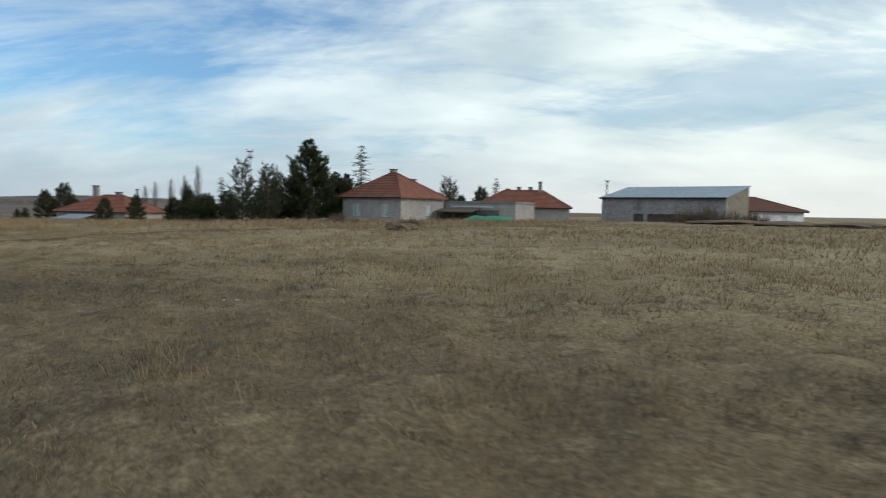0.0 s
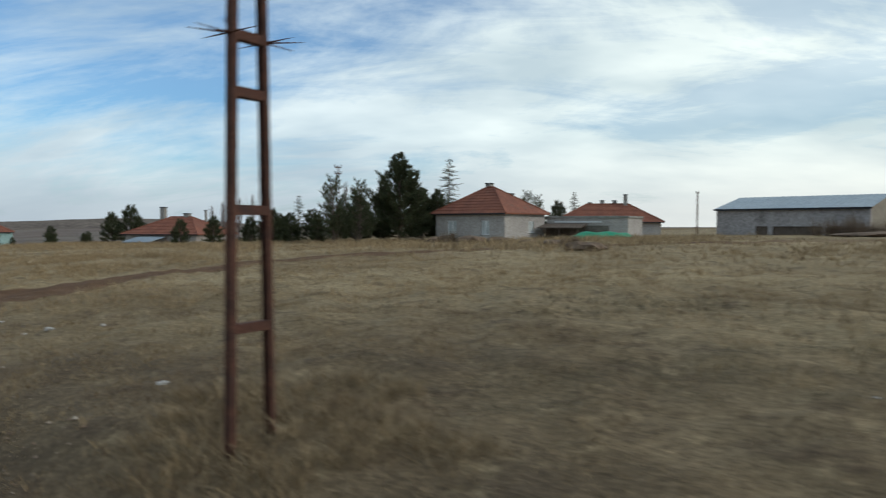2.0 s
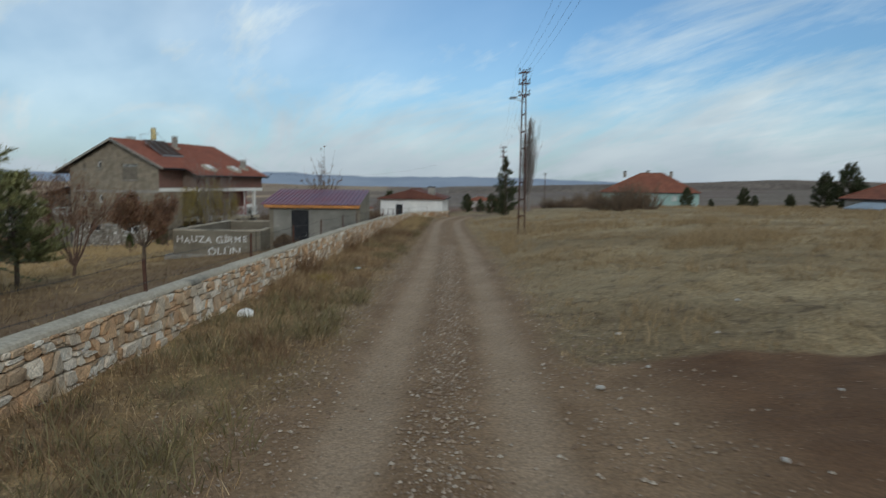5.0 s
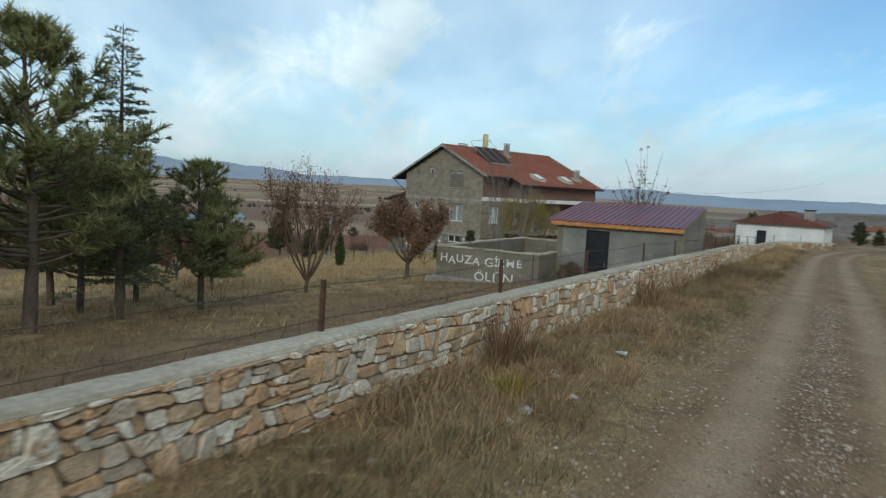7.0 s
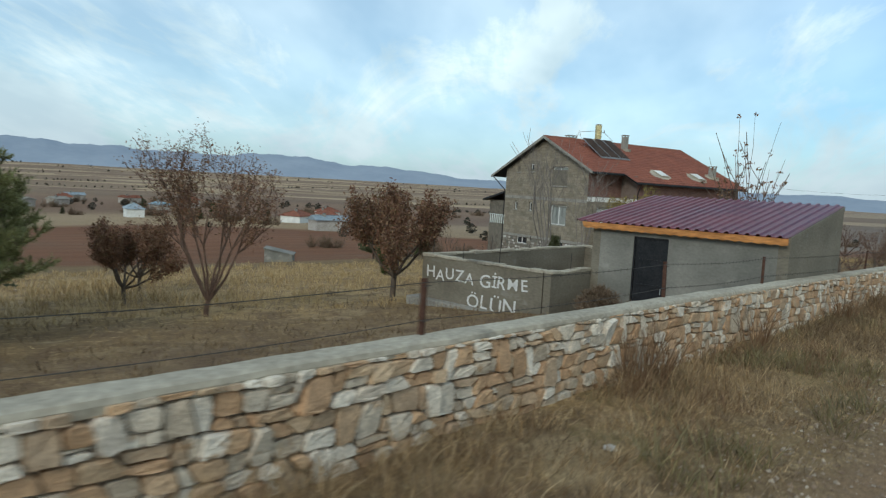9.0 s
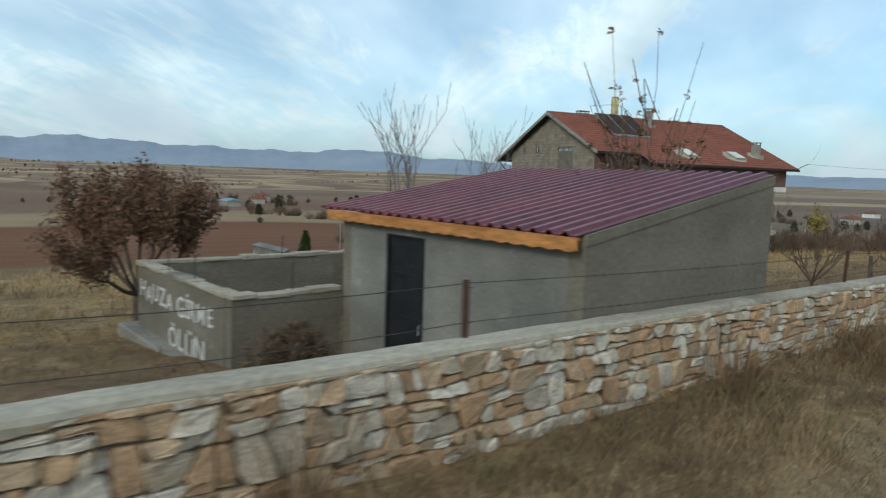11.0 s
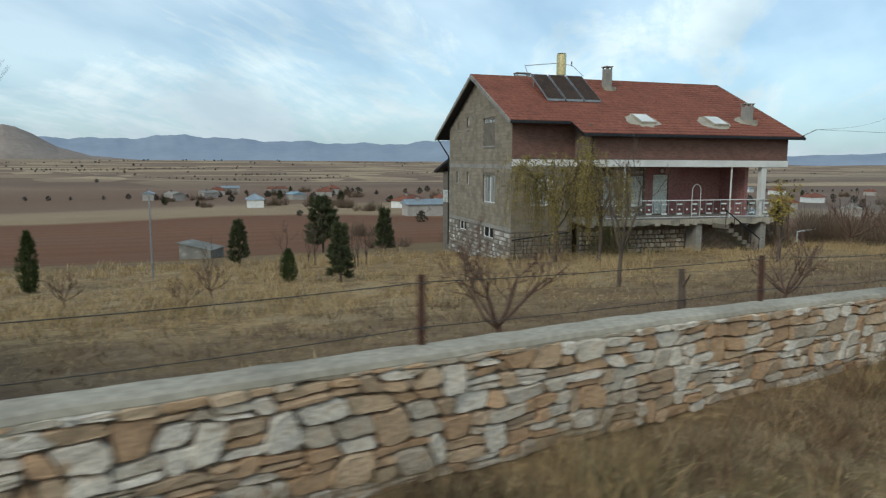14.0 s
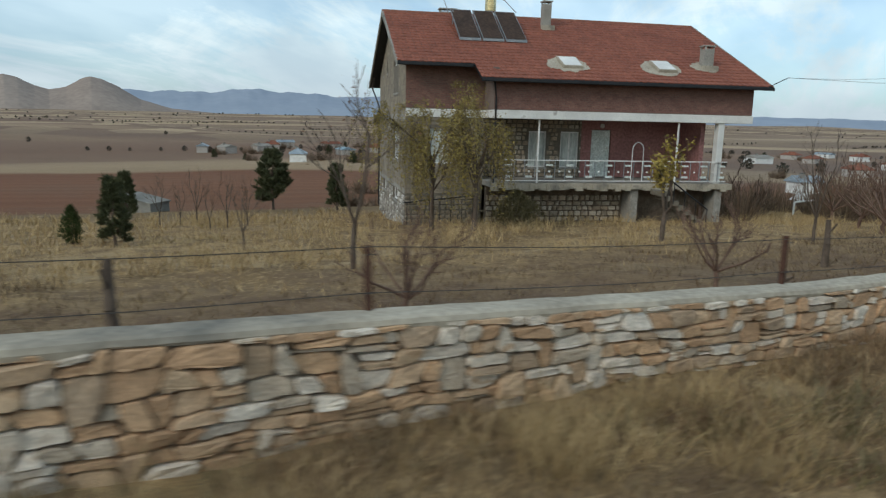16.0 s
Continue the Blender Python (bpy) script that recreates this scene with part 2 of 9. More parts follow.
def rods(segs, n=5):
    """Vertices and faces of many tapered rods: rows of (p, q, r0, r1)."""
    P = np.array([s[0] for s in segs], float)
    Q = np.array([s[1] for s in segs], float)
    R0 = np.array([s[2] for s in segs], float)
    R1 = np.array([s[3] for s in segs], float)
    W = Q - P
    W /= np.maximum(np.linalg.norm(W, axis=1, keepdims=True), 1e-9)
    ref = np.where(np.abs(W[:, 2:3]) < 0.9, np.array([[0, 0, 1.0]]), np.array([[1.0, 0, 0]]))
    A = np.cross(W, ref)
    A /= np.linalg.norm(A, axis=1, keepdims=True)
    B = np.cross(W, A)
    ang = 2 * np.pi * np.arange(n) / n
    ring = A[:, None, :] * np.cos(ang)[None, :, None] + B[:, None, :] * np.sin(ang)[None, :, None]
    V = np.concatenate([P[:, None] + ring * R0[:, None, None], Q[:, None] + ring * R1[:, None, None]], 1)
    i = np.arange(n)
    j = (i + 1) % n
    quad = np.stack([i, j, j + n, i + n], 1)
    Fs = (np.arange(len(segs)) * 2 * n)[:, None, None] + quad[None]
    return V.reshape(-1, 3), Fs.reshape(-1, 4)


# ---- materials ----
def material(name, lo, hi, scale=3.0, fine=8.0, rough=0.85, bump=0.25, metal=0.0, spots=None, spot_at=0.62, spot_scale=1.3,
             vary="", vary_colors=None, stretch=(1, 1, 1), spec=0.3, grain=(0.72, 1.22)):
    """Noise at two scales between two colours, with stains, grain and bump.
    vary: 'object' or 'island', which picks each piece's own tone."""
    m = bpy.data.materials.new(name)
    m.use_nodes = True
    nt = m.node_tree
    N, L = nt.nodes.new, nt.links.new
    bsdf = nt.nodes["Principled BSDF"]
    bsdf.inputs["Metallic"].default_value = metal
    bsdf.inputs["Specular IOR Level"].default_value = spec
    tc, mp = N("ShaderNodeTexCoord"), N("ShaderNodeMapping")
    mp.inputs["Scale"].default_value = stretch
    L(tc.outputs["Object"], mp.inputs[0])
    big, small = N("ShaderNodeTexNoise"), N("ShaderNodeTexNoise")
    for n, s, d in ((big, scale, 5.0), (small, scale * fine, 3.0)):
        n.inputs["Scale"].default_value, n.inputs["Detail"].default_value = s, d
        L(mp.outputs[0], n.inputs["Vector"])
    rmp = N("ShaderNodeMapRange")
    L(big.outputs[0], rmp.inputs[0])
    rmp.inputs[1].default_value, rmp.inputs[2].default_value = 0.3, 0.7
    col = N("ShaderNodeMix")
    col.data_type = "RGBA"
    L(rmp.outputs[0], col.inputs[0])
    col.inputs[6].default_value, col.inputs[7].default_value = (*lo, 1), (*hi, 1)
    last = col.outputs[2]
    if vary:
        src = N("ShaderNodeObjectInfo") if vary == "object" else N("ShaderNodeNewGeometry")
        ramp = N("ShaderNodeValToRGB")
        L(src.outputs["Random" if vary == "object" else "Random Per Island"], ramp.inputs[0])
        cols = vary_colors
        if len(cols) > 8:
            ramp.color_ramp.interpolation = "CONSTANT"
        while len(ramp.color_ramp.elements) < len(cols):
            ramp.color_ramp.elements.new(0.5)
        for i, (e, c) in enumerate(zip(ramp.color_ramp.elements, cols)):
            e.position, e.color = i / (len(cols) - (0 if len(cols) > 8 else 1)), (*c, 1)
        mul = N("ShaderNodeMix")
        mul.data_type, mul.blend_type = "RGBA", "MULTIPLY"
        mul.inputs[0].default_value = 1.0
        L(last, mul.inputs[6])
        L(ramp.outputs[0], mul.inputs[7])
        last = mul.outputs[2]
    if spots:
        sp = N("ShaderNodeTexNoise")
        sp.inputs["Scale"].default_value, sp.inputs["Detail"].default_value = spot_scale, 6.0
        L(mp.outputs[0], sp.inputs["Vector"])
        sr = N("ShaderNodeMapRange")
        L(sp.outputs[0], sr.inputs[0])
        sr.inputs[1].default_value, sr.inputs[2].default_value = spot_at, spot_at + 0.1
        sm = N("ShaderNodeMix")
        sm.data_type = "RGBA"
        L(sr.outputs[0], sm.inputs[0])
        L(last, sm.inputs[6])
        sm.inputs[7].default_value = (*spots, 1)
        last = sm.outputs[2]
    gr = N("ShaderNodeMapRange")
    L(small.outputs[0], gr.inputs[0])
    gr.inputs[1].default_value, gr.inputs[2].default_value = 0.3, 0.7
    gr.inputs[3].default_value, gr.inputs[4].default_value = grain
    g = N("ShaderNodeMix")
    g.data_type, g.blend_type = "RGBA", "MULTIPLY"
    g.inputs[0].default_value = 1.0
    L(last, g.inputs[6])
    L(gr.outputs[0], g.inputs[7])
    L(g.outputs[2], bsdf.inputs["Base Color"])
    rr = N("ShaderNodeMapRange")
    L(big.outputs[0], rr.inputs[0])
    rr.inputs[3].default_value, rr.inputs[4].default_value = max(0.02, rough - 0.12), min(1, rough + 0.1)
    L(rr.outputs[0], bsdf.inputs["Roughness"])
    if bump:
        b = N("ShaderNodeBump")
        b.inputs["Strength"].default_value, b.inputs["Distance"].default_value = bump, 0.02
        L(small.outputs[0], b.inputs["Height"])
        L(b.outputs[0], bsdf.inputs["Normal"])
    return m


def glass_material(name, tint=(0.03, 0.035, 0.04), rough=0.08):
    m = bpy.data.materials.new(name)
    m.use_nodes = True
    b = m.node_tree.nodes["Principled BSDF"]
    b.inputs["Base Color"].default_value = (*tint, 1)
    b.inputs["Roughness"].default_value = rough
    b.inputs["Specular IOR Level"].default_value = 0.8
    return m


CONCRETE = material("concrete", (0.215, 0.203, 0.182), (0.33, 0.312, 0.28), 1.6, 14, 0.9, 0.35, spots=(0.15, 0.15, 0.14), spot_at=0.6, spot_scale=0.9)
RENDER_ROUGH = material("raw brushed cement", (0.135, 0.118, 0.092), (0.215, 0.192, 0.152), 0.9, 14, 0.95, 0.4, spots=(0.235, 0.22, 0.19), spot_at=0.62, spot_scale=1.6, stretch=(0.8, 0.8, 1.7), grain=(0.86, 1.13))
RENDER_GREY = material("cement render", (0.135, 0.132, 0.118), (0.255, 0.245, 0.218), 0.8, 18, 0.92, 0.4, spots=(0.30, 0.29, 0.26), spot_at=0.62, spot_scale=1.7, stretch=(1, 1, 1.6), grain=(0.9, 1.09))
COPING = material("coping concrete", (0.315, 0.28, 0.225), (0.45, 0.405, 0.33), 1.2, 16, 0.98, 0.5, spec=0.05, grain=(0.8, 1.14), spots=(0.17, 0.16, 0.14), spot_at=0.6, spot_scale=0.7)
MORTAR = material("mortar", (0.10, 0.075, 0.055), (0.19, 0.15, 0.115), 5, 9, 0.95, 0.5)
STONE_TONES = [(0.49, 0.41, 0.32), (0.62, 0.545, 0.45), (0.53, 0.345, 0.21), (0.74, 0.67, 0.575), (0.49, 0.32, 0.195), (0.58, 0.43, 0.29), (0.76, 0.695, 0.605), (0.46, 0.34, 0.235), (0.60, 0.40, 0.245), (0.67, 0.595, 0.505), (0.55, 0.39, 0.255)]
STONE_PIECE = material("rubble stone", (0.70, 0.69, 0.68), (1.04, 1.02, 1.0), 7, 6, 0.88, 0.6, spots=(0.40, 0.27, 0.165), spot_at=0.6, spot_scale=8.0, vary="object", vary_colors=STONE_TONES)
STONE_JOINED = material("rubble stone far", (0.70, 0.69, 0.68), (1.04, 1.02, 1.0), 7, 6, 0.88, 0.6, spots=(0.40, 0.27, 0.165), spot_at=0.6, spot_scale=8.0, vary="island", vary_colors=STONE_TONES)
GREY_STONE = material("grey fieldstone", (0.7, 0.7, 0.7), (1.1, 1.1, 1.1), 5, 6, 0.9, 0.5, vary="island", vary_colors=[(0.16, 0.15, 0.135), (0.30, 0.27, 0.225), (0.45, 0.42, 0.38), (0.22, 0.185, 0.15), (0.68, 0.66, 0.62)])
BROWN_STONE = material("brown fieldstone", (0.8, 0.8, 0.8), (1.15, 1.13, 1.1), 5, 6, 0.9, 0.5, vary="island", vary_colors=[(0.24, 0.20, 0.155), (0.38, 0.32, 0.25), (0.50, 0.45, 0.38), (0.30, 0.235, 0.175), (0.44, 0.36, 0.27)])
POST_IRON = material("dark rusted post", (0.06, 0.03, 0.022), (0.11, 0.058, 0.042), 9, 6, 0.9, 0.3, spec=0.15)
RUST = material("rusted steel", (0.055, 0.026, 0.019), (0.12, 0.052, 0.034), 9, 6, 0.85, 0.3, metal=0.15, spots=(0.06, 0.035, 0.03), spot_scale=5)
DARK_STEEL = material("dark steel", (0.018, 0.019, 0.022), (0.035, 0.036, 0.04), 4, 8, 0.55, 0.1, metal=0.4)
GALV = material("galvanised steel", (0.22, 0.24, 0.26), (0.36, 0.38, 0.40), 3, 8, 0.5, 0.1, metal=0.6)
BRASSY = material("stainless tank", (0.50, 0.39, 0.20), (0.66, 0.53, 0.29), 2, 8, 0.28, 0.05, metal=0.95)
TILE = material("red roof tile", (0.20, 0.068, 0.045), (0.255, 0.092, 0.06), 0.8, 12, 0.88, 0.3, vary="island", vary_colors=[(0.84, 0.84, 0.84), (1.0, 0.97, 0.97), (1.06, 1.04, 1.02), (0.93, 0.9, 0.9)])
TILE_DARK = material("dark red roof tile", (0.11, 0.045, 0.035), (0.17, 0.07, 0.05), 0.8, 12, 0.88, 0.3)
TILE_FAR = material("weathered red roof tile", (0.165, 0.06, 0.04), (0.25, 0.095, 0.058), 0.9, 9, 0.88, 0.4, spots=(0.16, 0.09, 0.06), spot_scale=1.1)
SHEET_RED = material("maroon roof sheet", (0.12, 0.03, 0.042), (0.172, 0.047, 0.058), 0.7, 10, 0.42, 0.05, spec=0.5)
SHEET_GREY = material("grey roof sheet", (0.20, 0.25, 0.29), (0.29, 0.34, 0.38), 0.4, 10, 0.5, 0.1, spec=0.5)
SHEET_BLUE = material("blue roof sheet", (0.16, 0.26, 0.33), (0.26, 0.36, 0.42), 0.4, 10, 0.5, 0.1)
ORANGE_TIMBER = material("orange stained timber", (0.36, 0.15, 0.045), (0.50, 0.22, 0.07), 6, 4, 0.7, 0.2, stretch=(1, 0.2, 1))
BRICK = material("red brick", (0.18, 0.097, 0.082), (0.235, 0.13, 0.108), 2, 10, 0.9, 0.3, vary="island", vary_colors=[(0.82, 0.80, 0.80), (1.0, 1.0, 1.0), (1.12, 1.08, 1.05), (0.9, 0.86, 0.86)])
BRICK_JOINT = material("brick joint", (0.15, 0.11, 0.095), (0.2, 0.155, 0.135), 3, 8, 0.95, 0.2)
BLOCK = material("pumice block", (0.20, 0.172, 0.135), (0.29, 0.252, 0.20), 1.5, 14, 0.95, 0.45, vary="island", vary_colors=[(0.82, 0.82, 0.8), (1.0, 1.0, 1.0), (1.12, 1.1, 1.06), (0.92, 0.9, 0.86)])
BLOCK_JOINT = material("block joint", (0.12, 0.104, 0.085), (0.19, 0.168, 0.138), 3, 8, 0.95, 0.3)
PINK_WALL = material("dark red paint", (0.26, 0.125, 0.118), (0.34, 0.17, 0.16), 0.8, 12, 0.85, 0.1)
WHITE = material("white paint", (0.58, 0.58, 0.57), (0.76, 0.76, 0.74), 1.1, 14, 0.75, 0.1, grain=(0.93, 1.05), spots=(0.36, 0.35, 0.33), spot_at=0.66, spot_scale=2.2)
PALE_DOOR = material("pale blue door paint", (0.55, 0.61, 0.59), (0.70, 0.74, 0.72), 1.5, 9, 0.6, 0.05, spots=(0.40, 0.30, 0.20), spot_at=0.65, spot_scale=2.0)
TURQUOISE = material("turquoise paint", (0.27, 0.41, 0.385), (0.35, 0.48, 0.45), 0.6, 12, 0.85, 0.1)
CREAM = material("grey plaster", (0.33, 0.30, 0.275), (0.44, 0.405, 0.37), 0.7, 12, 0.9, 0.2, spots=(0.24, 0.22, 0.20), spot_scale=0.7)
BARN_WALL = material("barn plaster", (0.29, 0.262, 0.25), (0.38, 0.345, 0.33), 0.5, 12, 0.9, 0.2, spots=(0.20, 0.18, 0.17), spot_scale=0.6)
GLASS = glass_material("window glass")
PANE_PALE = material("curtained pane", (0.36, 0.40, 0.39), (0.60, 0.63, 0.61), 2, 5, 0.2, 0.0, spec=0.6, stretch=(3, 3, 0.4))
BLACK_PANEL = material("solar panel glass", (0.04, 0.026, 0.02), (0.07, 0.046, 0.036), 2, 4, 0.7, 0.0, spec=0.1)
WIRE = material("weathered wire", (0.05, 0.045, 0.042), (0.09, 0.08, 0.075), 20, 4, 0.7, 0.0, metal=0.4)
BARK = material("bark", (0.075, 0.055, 0.042), (0.15, 0.115, 0.09), 6, 6, 0.95, 0.6, stretch=(1, 1, 0.3))
BARK_RED = material("reddish bark", (0.105, 0.062, 0.046), (0.185, 0.118, 0.086), 6, 6, 0.9, 0.4, stretch=(1, 1, 0.3))
BARK_GREY = material("grey bark", (0.14, 0.12, 0.11), (0.24, 0.21, 0.19), 6, 6, 0.9, 0.4, stretch=(1, 1, 0.3))


def leafy(name, tones, rough=0.7):
    return material(name, (0.85, 0.85, 0.85), (1.1, 1.1, 1.1), 1.2, 5, rough, 0.0, vary="island", vary_colors=tones, spec=0.2)


NEEDLE = leafy("pine needles", [(0.135, 0.142, 0.06), (0.20, 0.206, 0.09), (0.26, 0.262, 0.115), (0.17, 0.174, 0.075)])
NEEDLE_YARD = leafy("grey-green needles", [(0.062, 0.07, 0.034), (0.09, 0.1, 0.05), (0.12, 0.128, 0.066)])
NEEDLE_DARK = leafy("dark pine needles", [(0.04, 0.05, 0.024), (0.062, 0.073, 0.034), (0.085, 0.094, 0.043)])
CEDAR = leafy("cedar needles", [(0.07, 0.085, 0.05), (0.105, 0.122, 0.07), (0.14, 0.15, 0.085)])
THUJA = leafy("thuja scale leaves", [(0.03, 0.05, 0.015), (0.055, 0.075, 0.02), (0.075, 0.09, 0.03)])
RUSSET = leafy("russet leaves", [(0.15, 0.075, 0.048), (0.22, 0.11, 0.068), (0.115, 0.062, 0.044), (0.26, 0.15, 0.085), (0.13, 0.095, 0.048)])
YELLOW = leafy("yellow leaves", [(0.27, 0.20, 0.045), (0.36, 0.27, 0.06), (0.20, 0.16, 0.05), (0.30, 0.21, 0.06)])
WILLOW = leafy("willow leaves", [(0.25, 0.20, 0.055), (0.36, 0.28, 0.075), (0.20, 0.165, 0.06), (0.31, 0.225, 0.07)])
SCRUB = leafy("bare brown scrub", [(0.11, 0.076, 0.054), (0.155, 0.108, 0.075), (0.195, 0.138, 0.094), (0.13, 0.095, 0.062)])
FIELD_STRAW = leafy("field grass", [(0.215, 0.152, 0.083), (0.285, 0.208, 0.116), (0.155, 0.108, 0.06), (0.36, 0.268, 0.155), (0.245, 0.178, 0.102), (0.12, 0.083, 0.048)])
YARD_STRAW = leafy("yard grass", [(0.36, 0.252, 0.122), (0.45, 0.325, 0.165), (0.28, 0.19, 0.095), (0.52, 0.385, 0.205), (0.39, 0.278, 0.14)])
FIELD_BROWN = leafy("withered brown growth", [(0.13, 0.086, 0.052), (0.175, 0.12, 0.07), (0.092, 0.06, 0.037), (0.22, 0.155, 0.092), (0.145, 0.10, 0.063)])
FIELD_OLIVE = leafy("grey-green herbs", [(0.11, 0.09, 0.056), (0.15, 0.124, 0.076), (0.08, 0.064, 0.041), (0.20, 0.165, 0.104), (0.13, 0.098, 0.062)])
STRAW_FIELD_FAR = leafy("crest straw", [(0.285, 0.20, 0.108), (0.375, 0.27, 0.15), (0.205, 0.138, 0.074), (0.435, 0.32, 0.182), (0.165, 0.113, 0.062)])
STRAW_GREY = leafy("weathered grass", [(0.33, 0.225, 0.115), (0.43, 0.305, 0.165), (0.21, 0.138, 0.073), (0.50, 0.365, 0.205), (0.36, 0.265, 0.15), (0.16, 0.10, 0.058)])
TALL_STRAW = leafy("tall dead grass", [(0.31, 0.20, 0.10), (0.42, 0.295, 0.16), (0.22, 0.138, 0.072), (0.155, 0.098, 0.056), (0.50, 0.37, 0.215), (0.33, 0.235, 0.142), (0.19, 0.135, 0.082)])
DARK_GRASS = leafy("dark dead grass", [(0.13, 0.086, 0.05), (0.19, 0.13, 0.075), (0.095, 0.062, 0.037), (0.25, 0.175, 0.10), (0.15, 0.103, 0.06), (0.32, 0.235, 0.138)])
WEED = leafy("dead brown weed", [(0.14, 0.085, 0.05), (0.21, 0.13, 0.075), (0.17, 0.10, 0.056)])
OLIVE = leafy("olive weed", [(0.15, 0.125, 0.06), (0.21, 0.17, 0.085), (0.12, 0.10, 0.058)])
PEBBLE = material("pale pebbles", (0.8, 0.8, 0.8), (1.1, 1.1, 1.1), 9, 4, 0.9, 0.3, vary="island", vary_colors=[(0.19, 0.132, 0.09), (0.26, 0.19, 0.135), (0.33, 0.262, 0.195), (0.15, 0.10, 0.068), (0.42, 0.36, 0.29), (0.23, 0.155, 0.105), (0.17, 0.118, 0.08)])
RUBBLE = material("limestone rubble", (0.8, 0.8, 0.8), (1.1, 1.1, 1.1), 9, 4, 0.9, 0.3, vary="island", vary_colors=[(0.33, 0.29, 0.235), (0.25, 0.2, 0.15), (0.46, 0.425, 0.37), (0.2, 0.155, 0.115), (0.28, 0.24, 0.19)])
ROCK = material("white limestone", (0.36, 0.335, 0.30), (0.52, 0.49, 0.45), 6, 6, 0.9, 0.5)
EARTH_HEAP = material("heap of brown earth", (0.11, 0.072, 0.048), (0.19, 0.128, 0.085), 1.5, 8, 0.95, 0.6)
TARP = material("green tarpaulin", (0.02, 0.22, 0.115), (0.03, 0.32, 0.17), 1.5, 6, 0.5, 0.2)
# aerial haze is put into this pale blue base colour
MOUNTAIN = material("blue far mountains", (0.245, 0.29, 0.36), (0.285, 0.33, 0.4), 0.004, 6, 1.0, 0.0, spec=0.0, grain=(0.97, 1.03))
PANE_GREY = material("dusty shuttered pane", (0.17, 0.18, 0.17), (0.29, 0.305, 0.29), 2, 5, 0.3, 0.0, spec=0.5, stretch=(3, 3, 0.4))
RISE = material("grey-brown heath", (0.125, 0.105, 0.092), (0.19, 0.158, 0.135), 0.02, 8, 1.0, 0.0, spec=0.0)
HILL_NEAR = material("bare brown hills", (0.25, 0.205, 0.18), (0.31, 0.255, 0.22), 0.006, 8, 1.0, 0.0, spec=0.0, grain=(0.9, 1.08))


# ---- ground ----
def ground_material():
    m = bpy.data.materials.new("ground")
    m.use_nodes = True
    nt = m.node_tree
    N, L = nt.nodes.new, nt.links.new
    bsdf = nt.nodes["Principled BSDF"]
    bsdf.inputs["Specular IOR Level"].default_value = 0.15
    bsdf.inputs["Roughness"].default_value = 0.95
    tc, mp = N("ShaderNodeTexCoord"), N("ShaderNodeMapping")
    # the coordinates turned to run with the road: x along, y to the left
    mp.vector_type = "TEXTURE"
    mp.inputs["Location"].default_value = (ORIGIN.x, ORIGIN.y, 0)
    mp.inputs["Rotation"].default_value = (0, 0, radians(ROAD_YAW))
    L(tc.outputs["Object"], mp.inputs[0])
    P = mp.outputs[0]
    sep = N("ShaderNodeSeparateXYZ")
    L(P, sep.inputs[0])

    def noise(scale, detail=4.0, rough=0.55, vec=None):
        n = N("ShaderNodeTexNoise")
        n.inputs["Scale"].default_value, n.inputs["Detail"].default_value = scale, detail
        n.inputs["Roughness"].default_value = rough
        L(vec or P, n.inputs["Vector"])
        return n.outputs[0]

    def rng(x, a, b, c=0.0, d=1.0):
        n = N("ShaderNodeMapRange")
        L(x, n.inputs[0])
        for i, v in enumerate((a, b, c, d)):
            n.inputs[i + 1].default_value = v
        return n.outputs[0]

    def math_(op, a, b):
        n = N("ShaderNodeMath")
        n.operation = op
        for i, v in enumerate((a, b)):
            if isinstance(v, (int, float)):
                n.inputs[i].default_value = v
            else:
                L(v, n.inputs[i])
        return n.outputs[0]

    def mix(f, a, b, kind="MIX"):
        n = N("ShaderNodeMix")
        n.data_type, n.blend_type = "RGBA", kind
        if isinstance(f, (int, float)):
            n.inputs[0].default_value = f
        else:
            L(f, n.inputs[0])
        for i, v in ((6, a), (7, b)):
            if isinstance(v, tuple):
                n.inputs[i].default_value = (*v, 1)
            else:
                L(v, n.inputs[i])
        return n.outputs[2]

    def attr(name):
        n = N("ShaderNodeAttribute")
        n.attribute_name = name
        return n.outputs["Fac"]

    # dry turf with bare patches
    turf = mix(rng(noise(0.22, 5), 0.35, 0.65), (0.255, 0.168, 0.082), (0.44, 0.305, 0.155))
    turf = mix(rng(noise(1.3, 4), 0.45, 0.62), turf, (0.205, 0.134, 0.074))
    turf = mix(rng(noise(4.5, 3), 0.52, 0.66, 0.0, 0.65), turf, (0.155, 0.10, 0.057))
    turf = mix(rng(noise(7.0, 3), 0.56, 0.70, 0.0, 0.8), turf, (0.52, 0.375, 0.20))
    turf = mix(rng(noise(0.55, 5, 0.65), 0.56, 0.66), turf, (0.40, 0.295, 0.17))
    # grey-brown matted growth beside the road, paler straw towards the crest
    low = mix(rng(noise(0.35, 5, 0.6), 0.38, 0.62), (0.105, 0.076, 0.047), (0.19, 0.138, 0.080))
    high = mix(rng(noise(0.16, 5, 0.6), 0.38, 0.62), (0.205, 0.150, 0.084), (0.33, 0.252, 0.146))
    dull = mix(rng(math_("ADD", sep.outputs[1], math_("SUBTRACT", math_("MULTIPLY", math_("SUBTRACT", noise(0.2, 4), 0.5), 14.0), rng(sep.outputs[0], 17.0, 31.0, 0.0, 9.0))), -3.0, -12.0), low, high)
    dull = mix(rng(noise(1.9, 6, 0.7), 0.53, 0.64, 0.0, 0.65), dull, (0.074, 0.050, 0.032))
    dull = mix(rng(noise(2.4, 6, 0.7), 0.56, 0.66, 0.0, 0.5), dull, (0.33, 0.252, 0.148))
